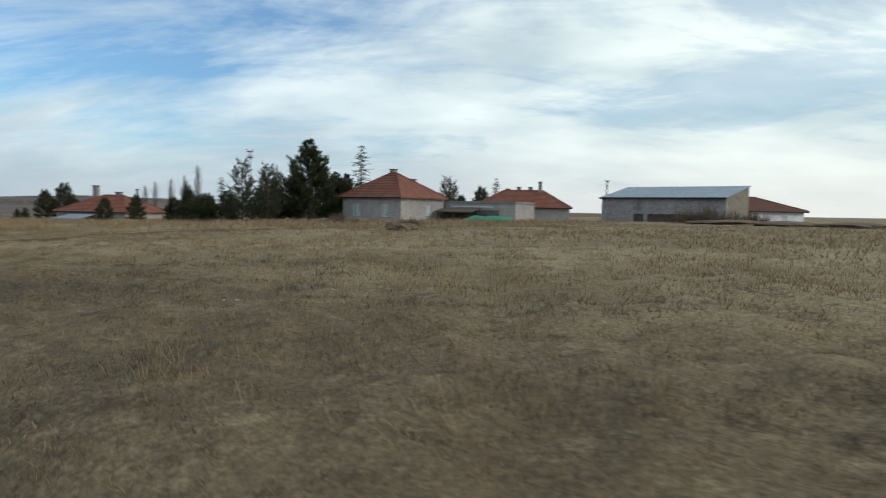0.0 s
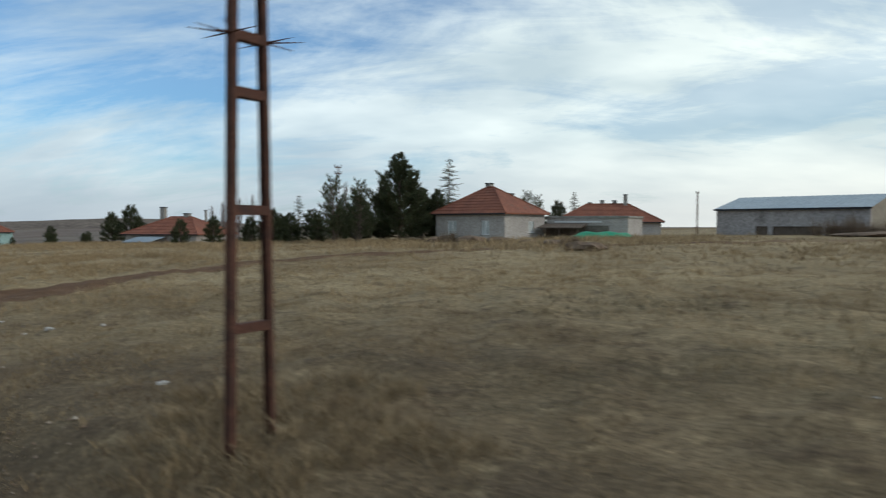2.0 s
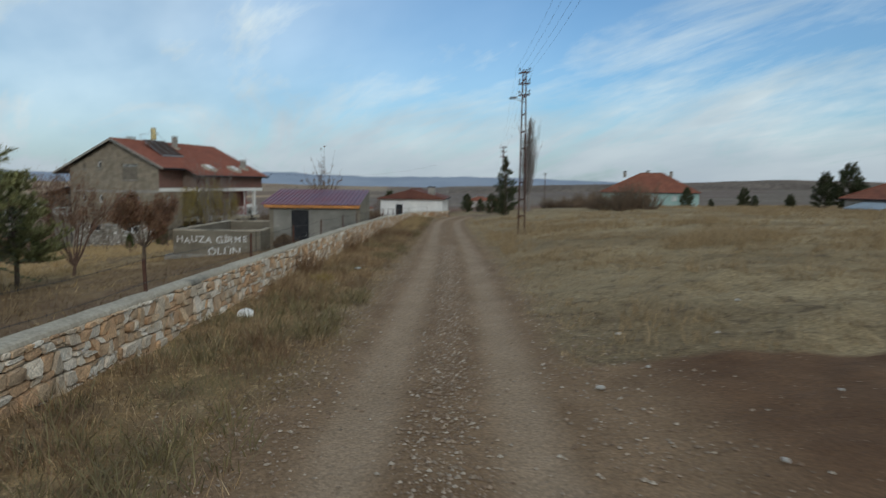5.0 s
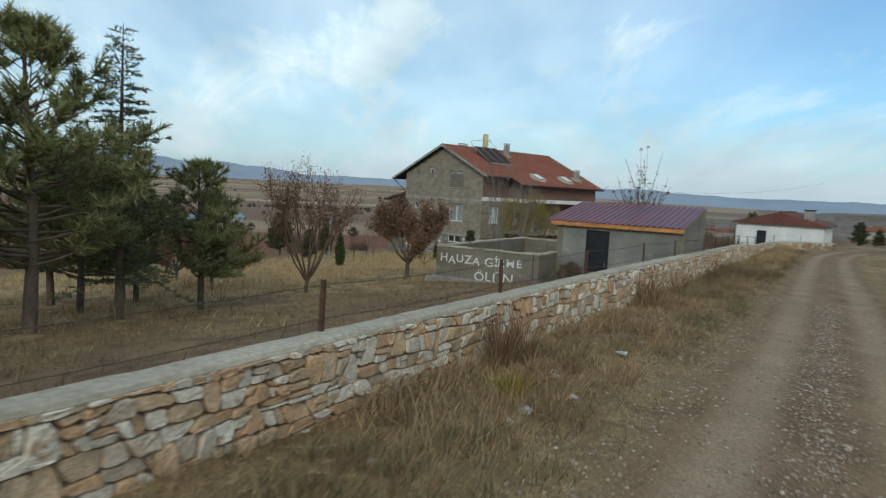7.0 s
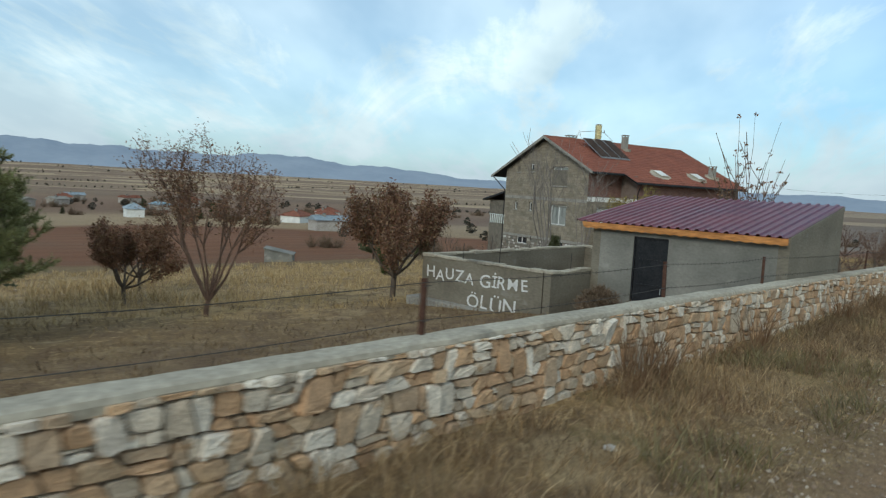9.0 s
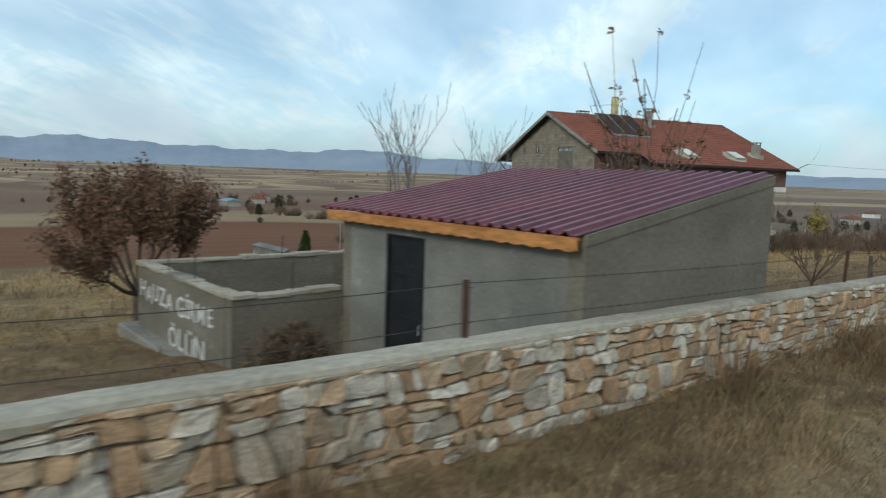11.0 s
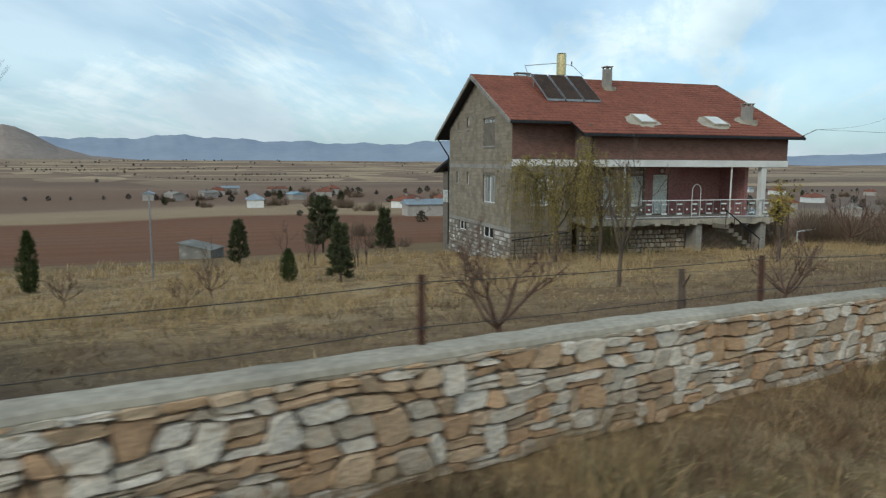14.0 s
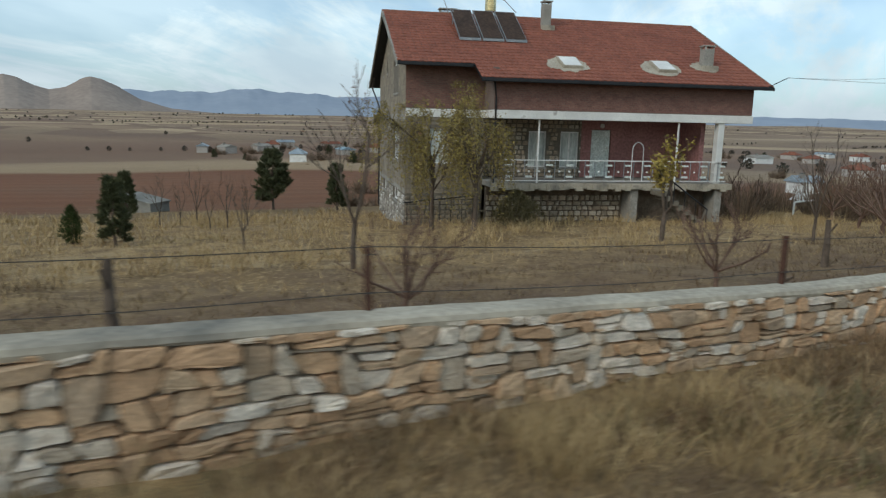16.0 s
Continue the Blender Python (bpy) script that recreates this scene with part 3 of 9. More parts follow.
    dull = mix(1.0, dull, rng(noise(13.0, 6, 0.75), 0.3, 0.7, 0.5, 1.5), "MULTIPLY")
    turf = mix(rng(sep.outputs[1], -1.0, 3.0), dull, mix(1.0, turf, (0.84, 0.83, 0.82), "MULTIPLY"))
    soil = math_("MULTIPLY", rng(sep.outputs[1], 3.9, 4.3), rng(math_("ADD", sep.outputs[1], math_("MULTIPLY", noise(0.5, 5), 9.0)), 11.0, 18.0, 0.95, 0.0))
    turf = mix(soil, turf, mix(rng(noise(2.2, 5), 0.35, 0.65), (0.105, 0.067, 0.043), (0.17, 0.114, 0.074)))
    # bare reddish earth
    earth = mix(rng(noise(1.1, 5), 0.3, 0.7), (0.165, 0.104, 0.060), (0.255, 0.168, 0.102))
    earth = mix(attr("side"), earth, mix(rng(noise(1.4, 5), 0.3, 0.7), (0.10, 0.055, 0.031), (0.155, 0.089, 0.05)))
    # pale compacted wheel tracks
    rut = mix(rng(noise(0.9, 5), 0.3, 0.7), (0.25, 0.177, 0.116), (0.335, 0.242, 0.164))
    wob = math_("MULTIPLY", math_("SUBTRACT", noise(0.8, 5), 0.5), 0.55)
    dirt_f = rng(math_("ADD", attr("dirt"), wob), 0.35, 0.62)
    rut_f = rng(math_("ADD", attr("rut"), wob), 0.25, 0.85)
    near = mix(dirt_f, turf, earth)
    near = mix(rut_f, near, rut)
    # fields of the plain: strips that run with the road
    vv = math_("ADD", sep.outputs[1], math_("MULTIPLY", math_("SUBTRACT", noise(0.007, 5), 0.5), 120.0))
    vv = math_("ADD", vv, math_("MULTIPLY", sep.outputs[0], -0.10))
    vv = math_("ADD", vv, rng(sep.outputs[0], 110.0, 1600.0, 0.0, 1050.0))
    strips = N("ShaderNodeValToRGB")
    strips.color_ramp.interpolation = "LINEAR"
    L(rng(vv, 0.0, 1500.0), strips.inputs[0])
    rows = ((0, (0.23, 0.165, 0.085)), (37, (0.225, 0.162, 0.085)), (42, (0.20, 0.094, 0.05)), (84, (0.23, 0.112, 0.062)), (132, (0.195, 0.09, 0.049)), (138, (0.36, 0.27, 0.168)),
            (170, (0.39, 0.30, 0.19)), (205, (0.34, 0.258, 0.165)), (218, (0.24, 0.165, 0.115)), (270, (0.22, 0.142, 0.098)), (380, (0.25, 0.17, 0.12)), (400, (0.27, 0.19, 0.13)),
            (470, (0.24, 0.165, 0.115)), (480, (0.21, 0.15, 0.11)), (640, (0.225, 0.16, 0.12)), (662, (0.50, 0.40, 0.26)), (740, (0.44, 0.35, 0.235)),
            (760, (0.24, 0.178, 0.132)), (1000, (0.25, 0.19, 0.142)), (1030, (0.40, 0.325, 0.23)), (1400, (0.34, 0.275, 0.20)))
    el = strips.color_ramp.elements
    while len(el) < len(rows):
        el.new(0.5)
    for e, (p, c) in zip(el, rows):
        e.position, e.color = p / 1500.0, (*c, 1)
    cells = N("ShaderNodeTexVoronoi")
    cmap = N("ShaderNodeMapping")
    cmap.inputs["Scale"].default_value = (0.0030, 0.0075, 1.0)
    cmap.inputs["Rotation"].default_value = (0, 0, 0.16)
    L(P, cmap.inputs[0])
    L(cmap.outputs[0], cells.inputs["Vector"])
    cells.inputs["Scale"].default_value = 1.0
    csep = N("ShaderNodeSeparateXYZ")
    L(cells.outputs["Color"], csep.inputs[0])
    cr = N("ShaderNodeValToRGB")
    L(csep.outputs[0], cr.inputs[0])
    cr.color_ramp.interpolation = "CONSTANT"
    ce = cr.color_ramp.elements
    tones = ((0.0, (0.20, 0.128, 0.092)), (0.26, (0.50, 0.395, 0.245)), (0.48, (0.27, 0.185, 0.13)), (0.68, (0.54, 0.43, 0.275)), (0.86, (0.23, 0.165, 0.115)))
    while len(ce) < len(tones):
        ce.new(0.5)
    for e, (p, c) in zip(ce, tones):
        e.position, e.color = p, (*c, 1)
    far = mix(rng(sep.outputs[1], 380.0, 800.0, 0.0, 0.7), strips.outputs[0], cr.outputs[0])
    far = mix(rng(noise(0.05, 6, 0.65), 0.52, 0.72, 0.0, 0.35), far, (0.17, 0.125, 0.085))
    plough = N("ShaderNodeTexWave")
    plough.bands_direction = "Y"
    plough.inputs["Scale"].default_value, plough.inputs["Distortion"].default_value = 0.05, 2.5
    plough.inputs["Detail"].default_value = 3.0
    L(P, plough.inputs["Vector"])
    far = mix(1.0, far, (0.78, 0.72, 0.69), "MULTIPLY")
    # distance haze along the valley ahead, painted as darker, greyer ground
    valley_haze = math_("MULTIPLY", rng(sep.outputs[0], 150.0, 320.0), rng(sep.outputs[1], 90.0, 240.0, 0.8, 0.0))
    far = mix(valley_haze, far, mix(rng(noise(0.02, 5), 0.35, 0.65), (0.115, 0.095, 0.082), (0.19, 0.16, 0.135)))
    far = mix(0.22, far, mix(plough.outputs["Fac"], (0.6, 0.6, 0.6), (1.3, 1.3, 1.3)), "MULTIPLY")
    colour = mix(attr("plain"), near, far)
    grain = rng(noise(28.0, 4, 0.7), 0.3, 0.7, 0.62, 1.32)
    colour = mix(1.0, colour, grain, "MULTIPLY")
    L(colour, bsdf.inputs["Base Color"])
    b = N("ShaderNodeBump")
    b.inputs["Strength"].default_value, b.inputs["Distance"].default_value = 0.7, 0.05
    L(math_("ADD", noise(9.0, 6, 0.7), math_("MULTIPLY", noise(1.9, 4), 1.6)), b.inputs["Height"])
    L(b.outputs[0], bsdf.inputs["Normal"])
    return m


def steps(*spans):
    out = []
    for a, b, n in spans:
        out += list(np.linspace(a, b, n, endpoint=False))
    return np.array(out + [spans[-1][1]])


def graded(a, b, first, growth):
    out, s = [a], first * (1 if b > a else -1)
    while (b - out[-1]) * s > 0:
        out.append(out[-1] + s)
        s *= growth
    out[-1] = b
    return np.array(out)


TRACK = [(25.6, -0.6), (25.9, -2.5), (26.2, -4.6), (26.7, -7.6), (27.6, -12.0), (28.2, -17.0), (27.5, -21.0), (25.0, -27.0), (20.0, -36.0), (12.0, -48.0)]


def track_distance(u, v):
    """Distance to the middle of the side track."""
    best = np.full(np.shape(u), 1e9)
    for (a, b), (c, d) in zip(TRACK, TRACK[1:]):
        k = np.clip(((u - a) * (c - a) + (v - b) * (d - b)) / ((c - a) ** 2 + (d - b) ** 2), 0, 1)
        best = np.minimum(best, np.hypot(u - a - k * (c - a), v - b - k * (d - b)))
    return best


def road_masks(u, v):
    """How much wheel rut and how much bare earth lies at a place."""
    v = v + bend(u)
    shift = 0.12 + 0.10 * np.sin(u / 9.0)
    r = np.maximum(np.exp(-((v - 0.74 - shift) / 0.36) ** 2), np.exp(-((v + 0.74 - shift) / 0.36) ** 2))
    d = np.clip(1.25 - np.abs(v - shift) / 1.9, 0, 1)
    wide = np.clip((u - 21.5) / 2, 0, 1) * np.clip((30.5 - u) / 2, 0, 1)
    td = track_distance(u, v)
    width = 1.15 + 1.6 * np.clip((v + 7) / 5, 0, 1) * wide
    d = np.maximum(d, np.clip(1.15 - (td - width * 0.75) / (width * 0.36), 0, 1))
    r = np.maximum(r, 0.22 * np.exp(-((td - 0.7) / 0.22) ** 2))
    return r, d


def build_ground():
    us = np.concatenate([graded(-14, -3200, 0.6, 1.16)[::-1], np.arange(-13.5, 46, 0.22), np.arange(46, 100, 0.45), graded(100.3, 3400, 0.6, 1.12)])
    vs = np.concatenate([graded(-12, -2600, 0.4, 1.12)[::-1], np.arange(-11.8, 6.0, 0.15), np.arange(6.0, 36, 0.5), graded(36.3, 3600, 0.7, 1.085)])
    Ug, Vg = np.meshgrid(us, vs, indexing="ij")
    Z = height(Ug, Vg)
    rut, dirt = road_masks(Ug, Vg)
    Z = Z - 0.05 * rut * np.exp(-(np.abs(Vg) / 3) ** 4) - 0.03 * dirt
    X = ORIGIN.x + DIR.x * Ug + SIDE.x * Vg
    Y = ORIGIN.y + DIR.y * Ug + SIDE.y * Vg
    nu, nv = Ug.shape
    idx = np.arange(nu * nv).reshape(nu, nv)
    faces = np.stack([idx[:-1, :-1], idx[1:, :-1], idx[1:, 1:], idx[:-1, 1:]], -1).reshape(-1, 4)
    ob = soup("ground", np.stack([X, Y, Z], -1).reshape(-1, 3), faces, ground_material(), smooth=True)
    plain = np.maximum(np.clip((Vg - 34) / 6, 0, 1), np.clip((Ug - 120) / 12, 0, 1))
    side = np.clip((-1.9 - Vg) / 0.8, 0, 1) * np.clip((Ug - 16) / 3, 0, 1)
    for name, values in (("rut", rut), ("dirt", dirt), ("plain", plain), ("side", side)):
        a = ob.data.attributes.new(name, "FLOAT", "POINT")
        a.data.foreach_set("value", values.astype(np.float32).ravel())
    return tagged(ob, "dry grassland with a dirt road and ploughed fields beyond", "ground", kind="structure")


build_ground()


# ---- far mountains and hills ----
def ridge(name, material_, label, radius, profile, seed, base=-60.0, rough=0.12):
    """A line of hills seen from afar. profile: azimuths, counted from the road's direction to its left, and the angles to which the hills rise, in degrees."""
    n, rows = 900, 8
    rs = np.random.RandomState(seed)
    ph = rs.rand(8) * 6.28
    A, E = [p[0] for p in profile], [p[1] for p in profile]
    V = []
    for k in range(rows):
        f = k / (rows - 1)
        for i in range(n):
            a = A[0] + (A[-1] - A[0]) * i / (n - 1)
            t = radians(a)
            e = float(np.interp(a, A, E))
            s = a + 0.9 * (1 - f) * math.sin(3.0 * f + a / 2.3)
            e *= 1 + rough * (0.6 * math.sin(s / 1.7 + ph[0]) + 0.35 * math.sin(s / 0.8 + ph[1]) + 0.22 * math.sin(s / 0.37 + 5 * f + ph[2]) + 0.10 * math.sin(s / 0.17 - 9 * f + ph[3]) + 0.06 * math.sin(s / 0.083 + 14 * f + ph[4]))
            r = radius * (1 + 0.2 * f)
            top = 2.5 + r * math.tan(radians(e))
            zz = base + (top - base) * (1 - (1 - f) ** 1.7) 
            p = at(50 + r * math.cos(t), r * math.sin(t))
            V.append((p.x, p.y, zz))
    F = [(k * n + i, k * n + i + 1, (k + 1) * n + i + 1, (k + 1) * n + i) for k in range(rows - 1) for i in range(n - 1)]
    return tagged(soup(name, V, F, material_, smooth=True), label, "mountains", kind="structure")


# the chain's blue is distance haze held in its material
ridge("backdrop_mountains", MOUNTAIN, "mountain chain on the horizon, blue distance haze painted into its colour", 3900, ((-34, 0.0), (-20, 0.2), (-10, 0.4), (-2, 0.65), (4, 0.5), (13, 0.75), (20, 0.8), (34, 0.6), (42, 0.75), (48, 1.25), (56, 1.7), (62, 1.6), (67, 1.4),
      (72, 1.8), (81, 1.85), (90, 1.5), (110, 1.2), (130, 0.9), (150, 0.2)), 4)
ridge("backdrop_hills", HILL_NEAR, "bare brown conical hills beyond the plain", 2900, ((78, -0.2), (84.5, 0.35), (86.6, 0.95), (88.2, 1.85), (89.2, 2.3), (89.9, 2.48), (90.5, 2.3), (91.5, 1.75), (92.6, 1.5), (93.5, 1.75), (94.5, 2.25), (95.3, 2.42), (96.2, 2.15), (99, 1.0), (108, 0.8), (140, 0.3)), 9, rough=0.03)
ridge("backdrop_rise", RISE, "low bare brown rise beyond the village", 900, ((-40, -0.1), (-33, 0.45), (-26, 0.62), (-21, 0.35), (-14, 0.15), (-8, 0.0), (0, -0.4)), 12, base=-30, rough=0.06)


# ---- roadside stone wall ----
def wall_top(u):
    return float(np.interp(u, WALL_U, WALL_Z))


WALL_FACE = 3.95


def wall_shift(u):
    """The wall follows the road's bend and closes in on it before the white house."""
    return float(bend(u)) + 0.05 * max(0.0, u - 82.0) ** 2


rngw = random.Random(5)


def stone_mesh(outline, depth, r):
    """A rough stone with a bulging face towards -y; outline in x and z, counted from its middle."""
    n = len(outline)
    V = [(x, 0.10, z) for x, z in outline]
    V += [(x * 0.99, -depth * 0.6, z * 0.985) for x, z in outline]
    kx, kz = r.uniform(-1.4, 1.4), r.uniform(-3.5, 3.5)
    V += [(x * r.uniform(0.92, 0.985), -depth * max(0.5, r.uniform(0.85, 1.1) + kx * x + kz * z), z * r.uniform(0.84, 0.97)) for x, z in outline]
    F = []
    for k in (0, n):
        for i in range(n):
            j = (i + 1) % n
            F.append((k + i, k + j, k + n + j, k + n + i))
    top = tuple(range(2 * n, 3 * n))
    return V, F, top


def stone_layout(u0, u1, beds, lengths, tall=0.83, gap=0.006):
    """Rubble in wavering beds with tall stones reaching through two of them. (u, z above foot, outline about its middle)."""
    rise = [0.0]
    while rise[-1] < tall - 0.09:
        rise.append(rise[-1] + rngw.uniform(*beds))
    scale = (tall - 0.045) / rise[-1]
    rise = [z * scale for z in rise] + [tall]
    drift = [[(rngw.uniform(0.4, 1.1), rngw.uniform(0, 6.28), rngw.uniform(0.015, 0.035)), (rngw.uniform(2.5, 5.5), rngw.uniform(0, 6.28), rngw.uniform(0.010, 0.022)), (rngw.uniform(7, 12), rngw.uniform(0, 6.28), rngw.uniform(0.004, 0.009))] for _ in rise]

    def bed(k, x):
        """Height of the joint under bed k."""
        if k == 0 or k >= len(rise) - 1:
            return rise[min(k, len(rise) - 1)]
        return rise[k] + sum(c * math.sin(a * x + b) for a, b, c in drift[k])

    out = []

    def lay(x0, x1, s0, s1, low, high):
        """One stone between two side joints, which lean by s0 and s1, and two joint lines."""
        n = 2 if x1 - x0 < 0.17 else 3
        lower = [(x0 - s0 + (x1 - s1 - x0 + s0) * i / n, low(x0 + (x1 - x0) * i / n)) for i in range(n + 1)]
        upper = [(x0 + s0 + (x1 + s1 - x0 - s0) * i / n, high(x0 + (x1 - x0) * i / n)) for i in range(n + 1)]
        h = min(b[1] - a[1] for a, b in zip(lower, upper))
        if h < 0.022 or x1 - x0 < 0.025:
            return
        ring = []
        for side in (lower, upper[::-1]):
            for i, (x, z) in enumerate(side):
                if i in (0, n):
                    # the corner is knocked off
                    q = side[1] if i == 0 else side[n - 1]
                    f, g = rngw.uniform(0.12, 0.55), rngw.uniform(0.10, 0.30)
                    o = (upper[i] if side is lower else lower[n - i])
                    a = (x + (q[0] - x) * f, z + (q[1] - z) * f)
                    b = (x + (o[0] - x) * g, z + (o[1] - z) * g)
                    ring += [b, a] if i == 0 else [a, b]
                else:
                    ring.append((x, z + rngw.uniform(-0.05, 0.05) * h))
        ring = [(x + rngw.uniform(-0.004, 0.004), z + rngw.uniform(-0.003, 0.003)) for x, z in ring]
        cx, cz = sum(p[0] for p in ring) / len(ring), sum(p[1] for p in ring) / len(ring)
        g = gap * rngw.uniform(0.5, 1.5)
        fx, fz = max(0.6, 1 - 2 * g / (x1 - x0)), max(0.6, 1 - 2 * g / h)
        out.append((cx, cz, [((a - cx) * fx, (b - cz) * fz) for a, b in ring]))

    taken = [[] for _ in range(len(rise) + 1)]
    for k in range(len(rise) - 1):
        thick = rise[k + 1] - rise[k]
        x, s0 = u0 + rngw.uniform(0, 0.1), 0.0
        spans = sorted(taken[k])
        while x < u1:
            w = rngw.uniform(*lengths) * rngw.choice((0.45, 0.7, 1.0, 1.0, 1.3)) * (0.7 if thick < 0.06 else 1.0)
            x1, s1 = x + w, rngw.uniform(-0.42, 0.42) * thick
            while spans and spans[0][1] <= x:
                spans.pop(0)
            if spans and x1 > spans[0][0] - 0.05:
                # fill up to the tall stone that comes from below, then go on beyond it
                a, b, sa, sb = spans.pop(0)
                lay(x, a, s0, sa, lambda t: bed(k, t), lambda t: bed(k + 1, t))
                x, s0 = b, sb
                continue
            low, high = (lambda t: bed(k, t)), (lambda t: bed(k + 1, t))
            chance = rngw.random()
            if chance < 0.20 and k < len(rise) - 3 and 0.09 < w < 0.26:
                lay(x, x1, s0, s1, low, lambda t: bed(k + 2, t))
                taken[k + 1].append((x, x1, s0, s1))
            elif chance < 0.32 and thick > 0.085:
                f = rngw.uniform(0.35, 0.65)
                middle = lambda t: bed(k, t) + f * (bed(k + 1, t) - bed(k, t))
                lay(x, x1, s0, s0 * 0.3, low, middle)
                lay(x, x1, s0 * 0.3, s1, middle, high)
            else:
                lay(x, x1, s0, s1, low, high)
            x, s0 = x1, s1
    return out


def build_wall():
    ob = thing("wall_roadside", Matrix.Identity(4), "low rubble stone wall with a concrete coping beside the road", "wall")
    ob["kind"] = "structure"
    # core and coping follow the slope
    us = np.arange(12.0, 89.3, 0.22)
    core, cap = bmesh.new(), bmesh.new()
    r = random.Random(3)
    def sweep(bm, profile_at):
        prev = None
        for u in us:
            ring = [bm.verts.new(at(float(u), v - wall_shift(u), z)) for v, z in profile_at(float(u))]
            if prev:
                for i in range(len(ring)):
                    j = (i + 1) % len(ring)
                    bm.faces.new((prev[i], prev[j], ring[j], ring[i]))
            else:
                bm.faces.new(ring[::-1])
            prev = ring
        bm.faces.new(prev)
    sweep(core, lambda u: [(WALL_FACE + 0.02, wall_top(u) - 1.25), (WALL_FACE + 0.02, wall_top(u) - 0.08), (4.16, wall_top(u) - 0.08), (4.16, wall_top(u) - 1.9)])
    def cap_profile(u):
        t = wall_top(u)
        e = r.uniform(-0.014, 0.014)
        return [(WALL_FACE - 0.008 + e, t - 0.085 + r.uniform(-0.03, 0.025)), (WALL_FACE - 0.018 + e, t - 0.05), (WALL_FACE - 0.004 + e, t - 0.016), (WALL_FACE + 0.03 + e, t - 0.002), (WALL_FACE + 0.09, t + r.uniform(-0.006, 0.006)),
                (4.17, t + r.uniform(-0.004, 0.006)), (4.19, t - 0.03), (4.19, t - 0.10)]
    sweep(cap, cap_profile)
    part("core", core, MORTAR, ob, "grey mortar core")
    part("coping", cap, COPING, ob, "pale grey cast concrete coping")
    # joined stones first, then those that the road passes nearest
    def place(u, z):
        return at(u, WALL_FACE + 0.012 - wall_shift(u), wall_top(u) - 0.88 + z)
    turn = Matrix.Rotation(radians(ROAD_YAW), 4, "Z")
    VV = []
    rj = random.Random(8)
    base = 0
    tri = []
    singles = []
    for u, z, outline in stone_layout(12.0, 54.0, (0.085, 0.135), (0.13, 0.25)) + stone_layout(54.0, 89.0, (0.085, 0.14), (0.15, 0.32)):
        if 60.5 <= u < 68.0 and z > 0.12 and len(singles) < 300:
            singles.append((u, z, outline))
            continue
        V, F, top = stone_mesh(outline, rj.uniform(0.03, 0.075), rj)
        p = place(u, z)
        for x, y, zz in V:
            q = turn @ Vector((x, y, zz))
            VV.append(p + q)
        for f in F:
            tri.append((base + f[0], base + f[1], base + f[2]))
            tri.append((base + f[0], base + f[2], base + f[3]))
        for i in range(1, len(top) - 1):
            tri.append((base + top[0], base + top[i], base + top[i + 1]))
        base += len(V)
    st = soup("stones", VV, tri, STONE_JOINED, ob, "white and tan rubble stones")
    st["kind"] = "stuff"
    return ob, singles


WALL, WALL_STONES = build_wall()


def wall_single_stones():
    """The stones nearest to the road, each an object of its own; a dozen shapes are shared."""
    r = random.Random(21)
    turn = Matrix.Rotation(radians(ROAD_YAW), 4, "Z")
    for u, z, outline in WALL_STONES[:300]:
        V, F, top = stone_mesh(outline, r.uniform(0.03, 0.075), r)
        me = bpy.data.meshes.new("stone")
        me.from_pydata(V, [], F + [top])
        me.materials.append(STONE_PIECE)
        ob = new("stone", me)
        ob.parent = WALL
        p = at(u, WALL_FACE + 0.012, wall_top(u) - 0.88 + z)
        ob.matrix_basis = Matrix.Translation(p) @ turn


# ---- posts and wires on the wall ----
POSTS = [25.6, 29.5, 34.34, 38.2, 42.0, 46.5, 50.33, 58.16, 61.97, 65.9, 69.9, 74.05, 78.0, 82.4, 86.5]


def fence_post(u, tall, lean):
    p = at(u, 4.15 - wall_shift(u), wall_top(u) - 0.05)
    ob = thing("fence_post", pose(p.x, p.y, p.z, lean, 0, ROAD_YAW + 8), "rusted angle-iron post set in the wall coping", "post", "posts on the stone wall")
    bm = bmesh.new()
    prism(bm, [(-0.02, -0.02), (0.021, -0.02), (0.021, -0.012), (-0.012, -0.012), (-0.012, 0.021), (-0.02, 0.021)], -0.1, tall, "z")
    part("angle_iron", bm, POST_IRON, ob)
    for z in (0.17, tall - 0.06):
        part("wire_tie", tube(bmesh.new(), (-0.035, -0.04, z), (0.04, -0.04, z), 0.004, n=4), WIRE, ob)
    return ob


rp = random.Random(2)
for u in POSTS:
    fence_post(u, 0.52 + rp.uniform(-0.03, 0.02), rp.uniform(-2, 2))


def wires():
    ob = thing("wire_fence", Matrix.Identity(4), "two rusty barbed wire strands between the posts", "wire")
    for k, hz in enumerate((0.13, 0.44)):
        bm = bmesh.new()
        for a, b in zip(POSTS, POSTS[1:]):
            pts = []
            for i in range(9):
                f = i / 8
                u = a + (b - a) * f
                pts.append(at(u, 4.11 - wall_shift(u), wall_top(u) + hz - 0.035 * math.sin(math.pi * f)))
            for p, q in zip(pts, pts[1:]):
                tube(bm, p, q, 0.0032, n=4)
            n = int((b - a) / 0.14)
            for i in range(1, n):
                u = a + (b - a) * i / n
                p = at(u, 4.11 - wall_shift(u), wall_top(u) + hz - 0.035 * math.sin(math.pi * i / n))
                tube(bm, p + Vector((0.012, 0, 0.018)), p - Vector((0.012, 0, 0.018)), 0.0025, n=3)
        part("strand", bm, WIRE, ob)


wires()


# ---- shed and pen beside the wall ----
def frame_at(u, v, z, yaw=0.0):
    p = at(u, v, z)
    return pose(p.x, p.y, p.z, 0, 0, ROAD_YAW + yaw)


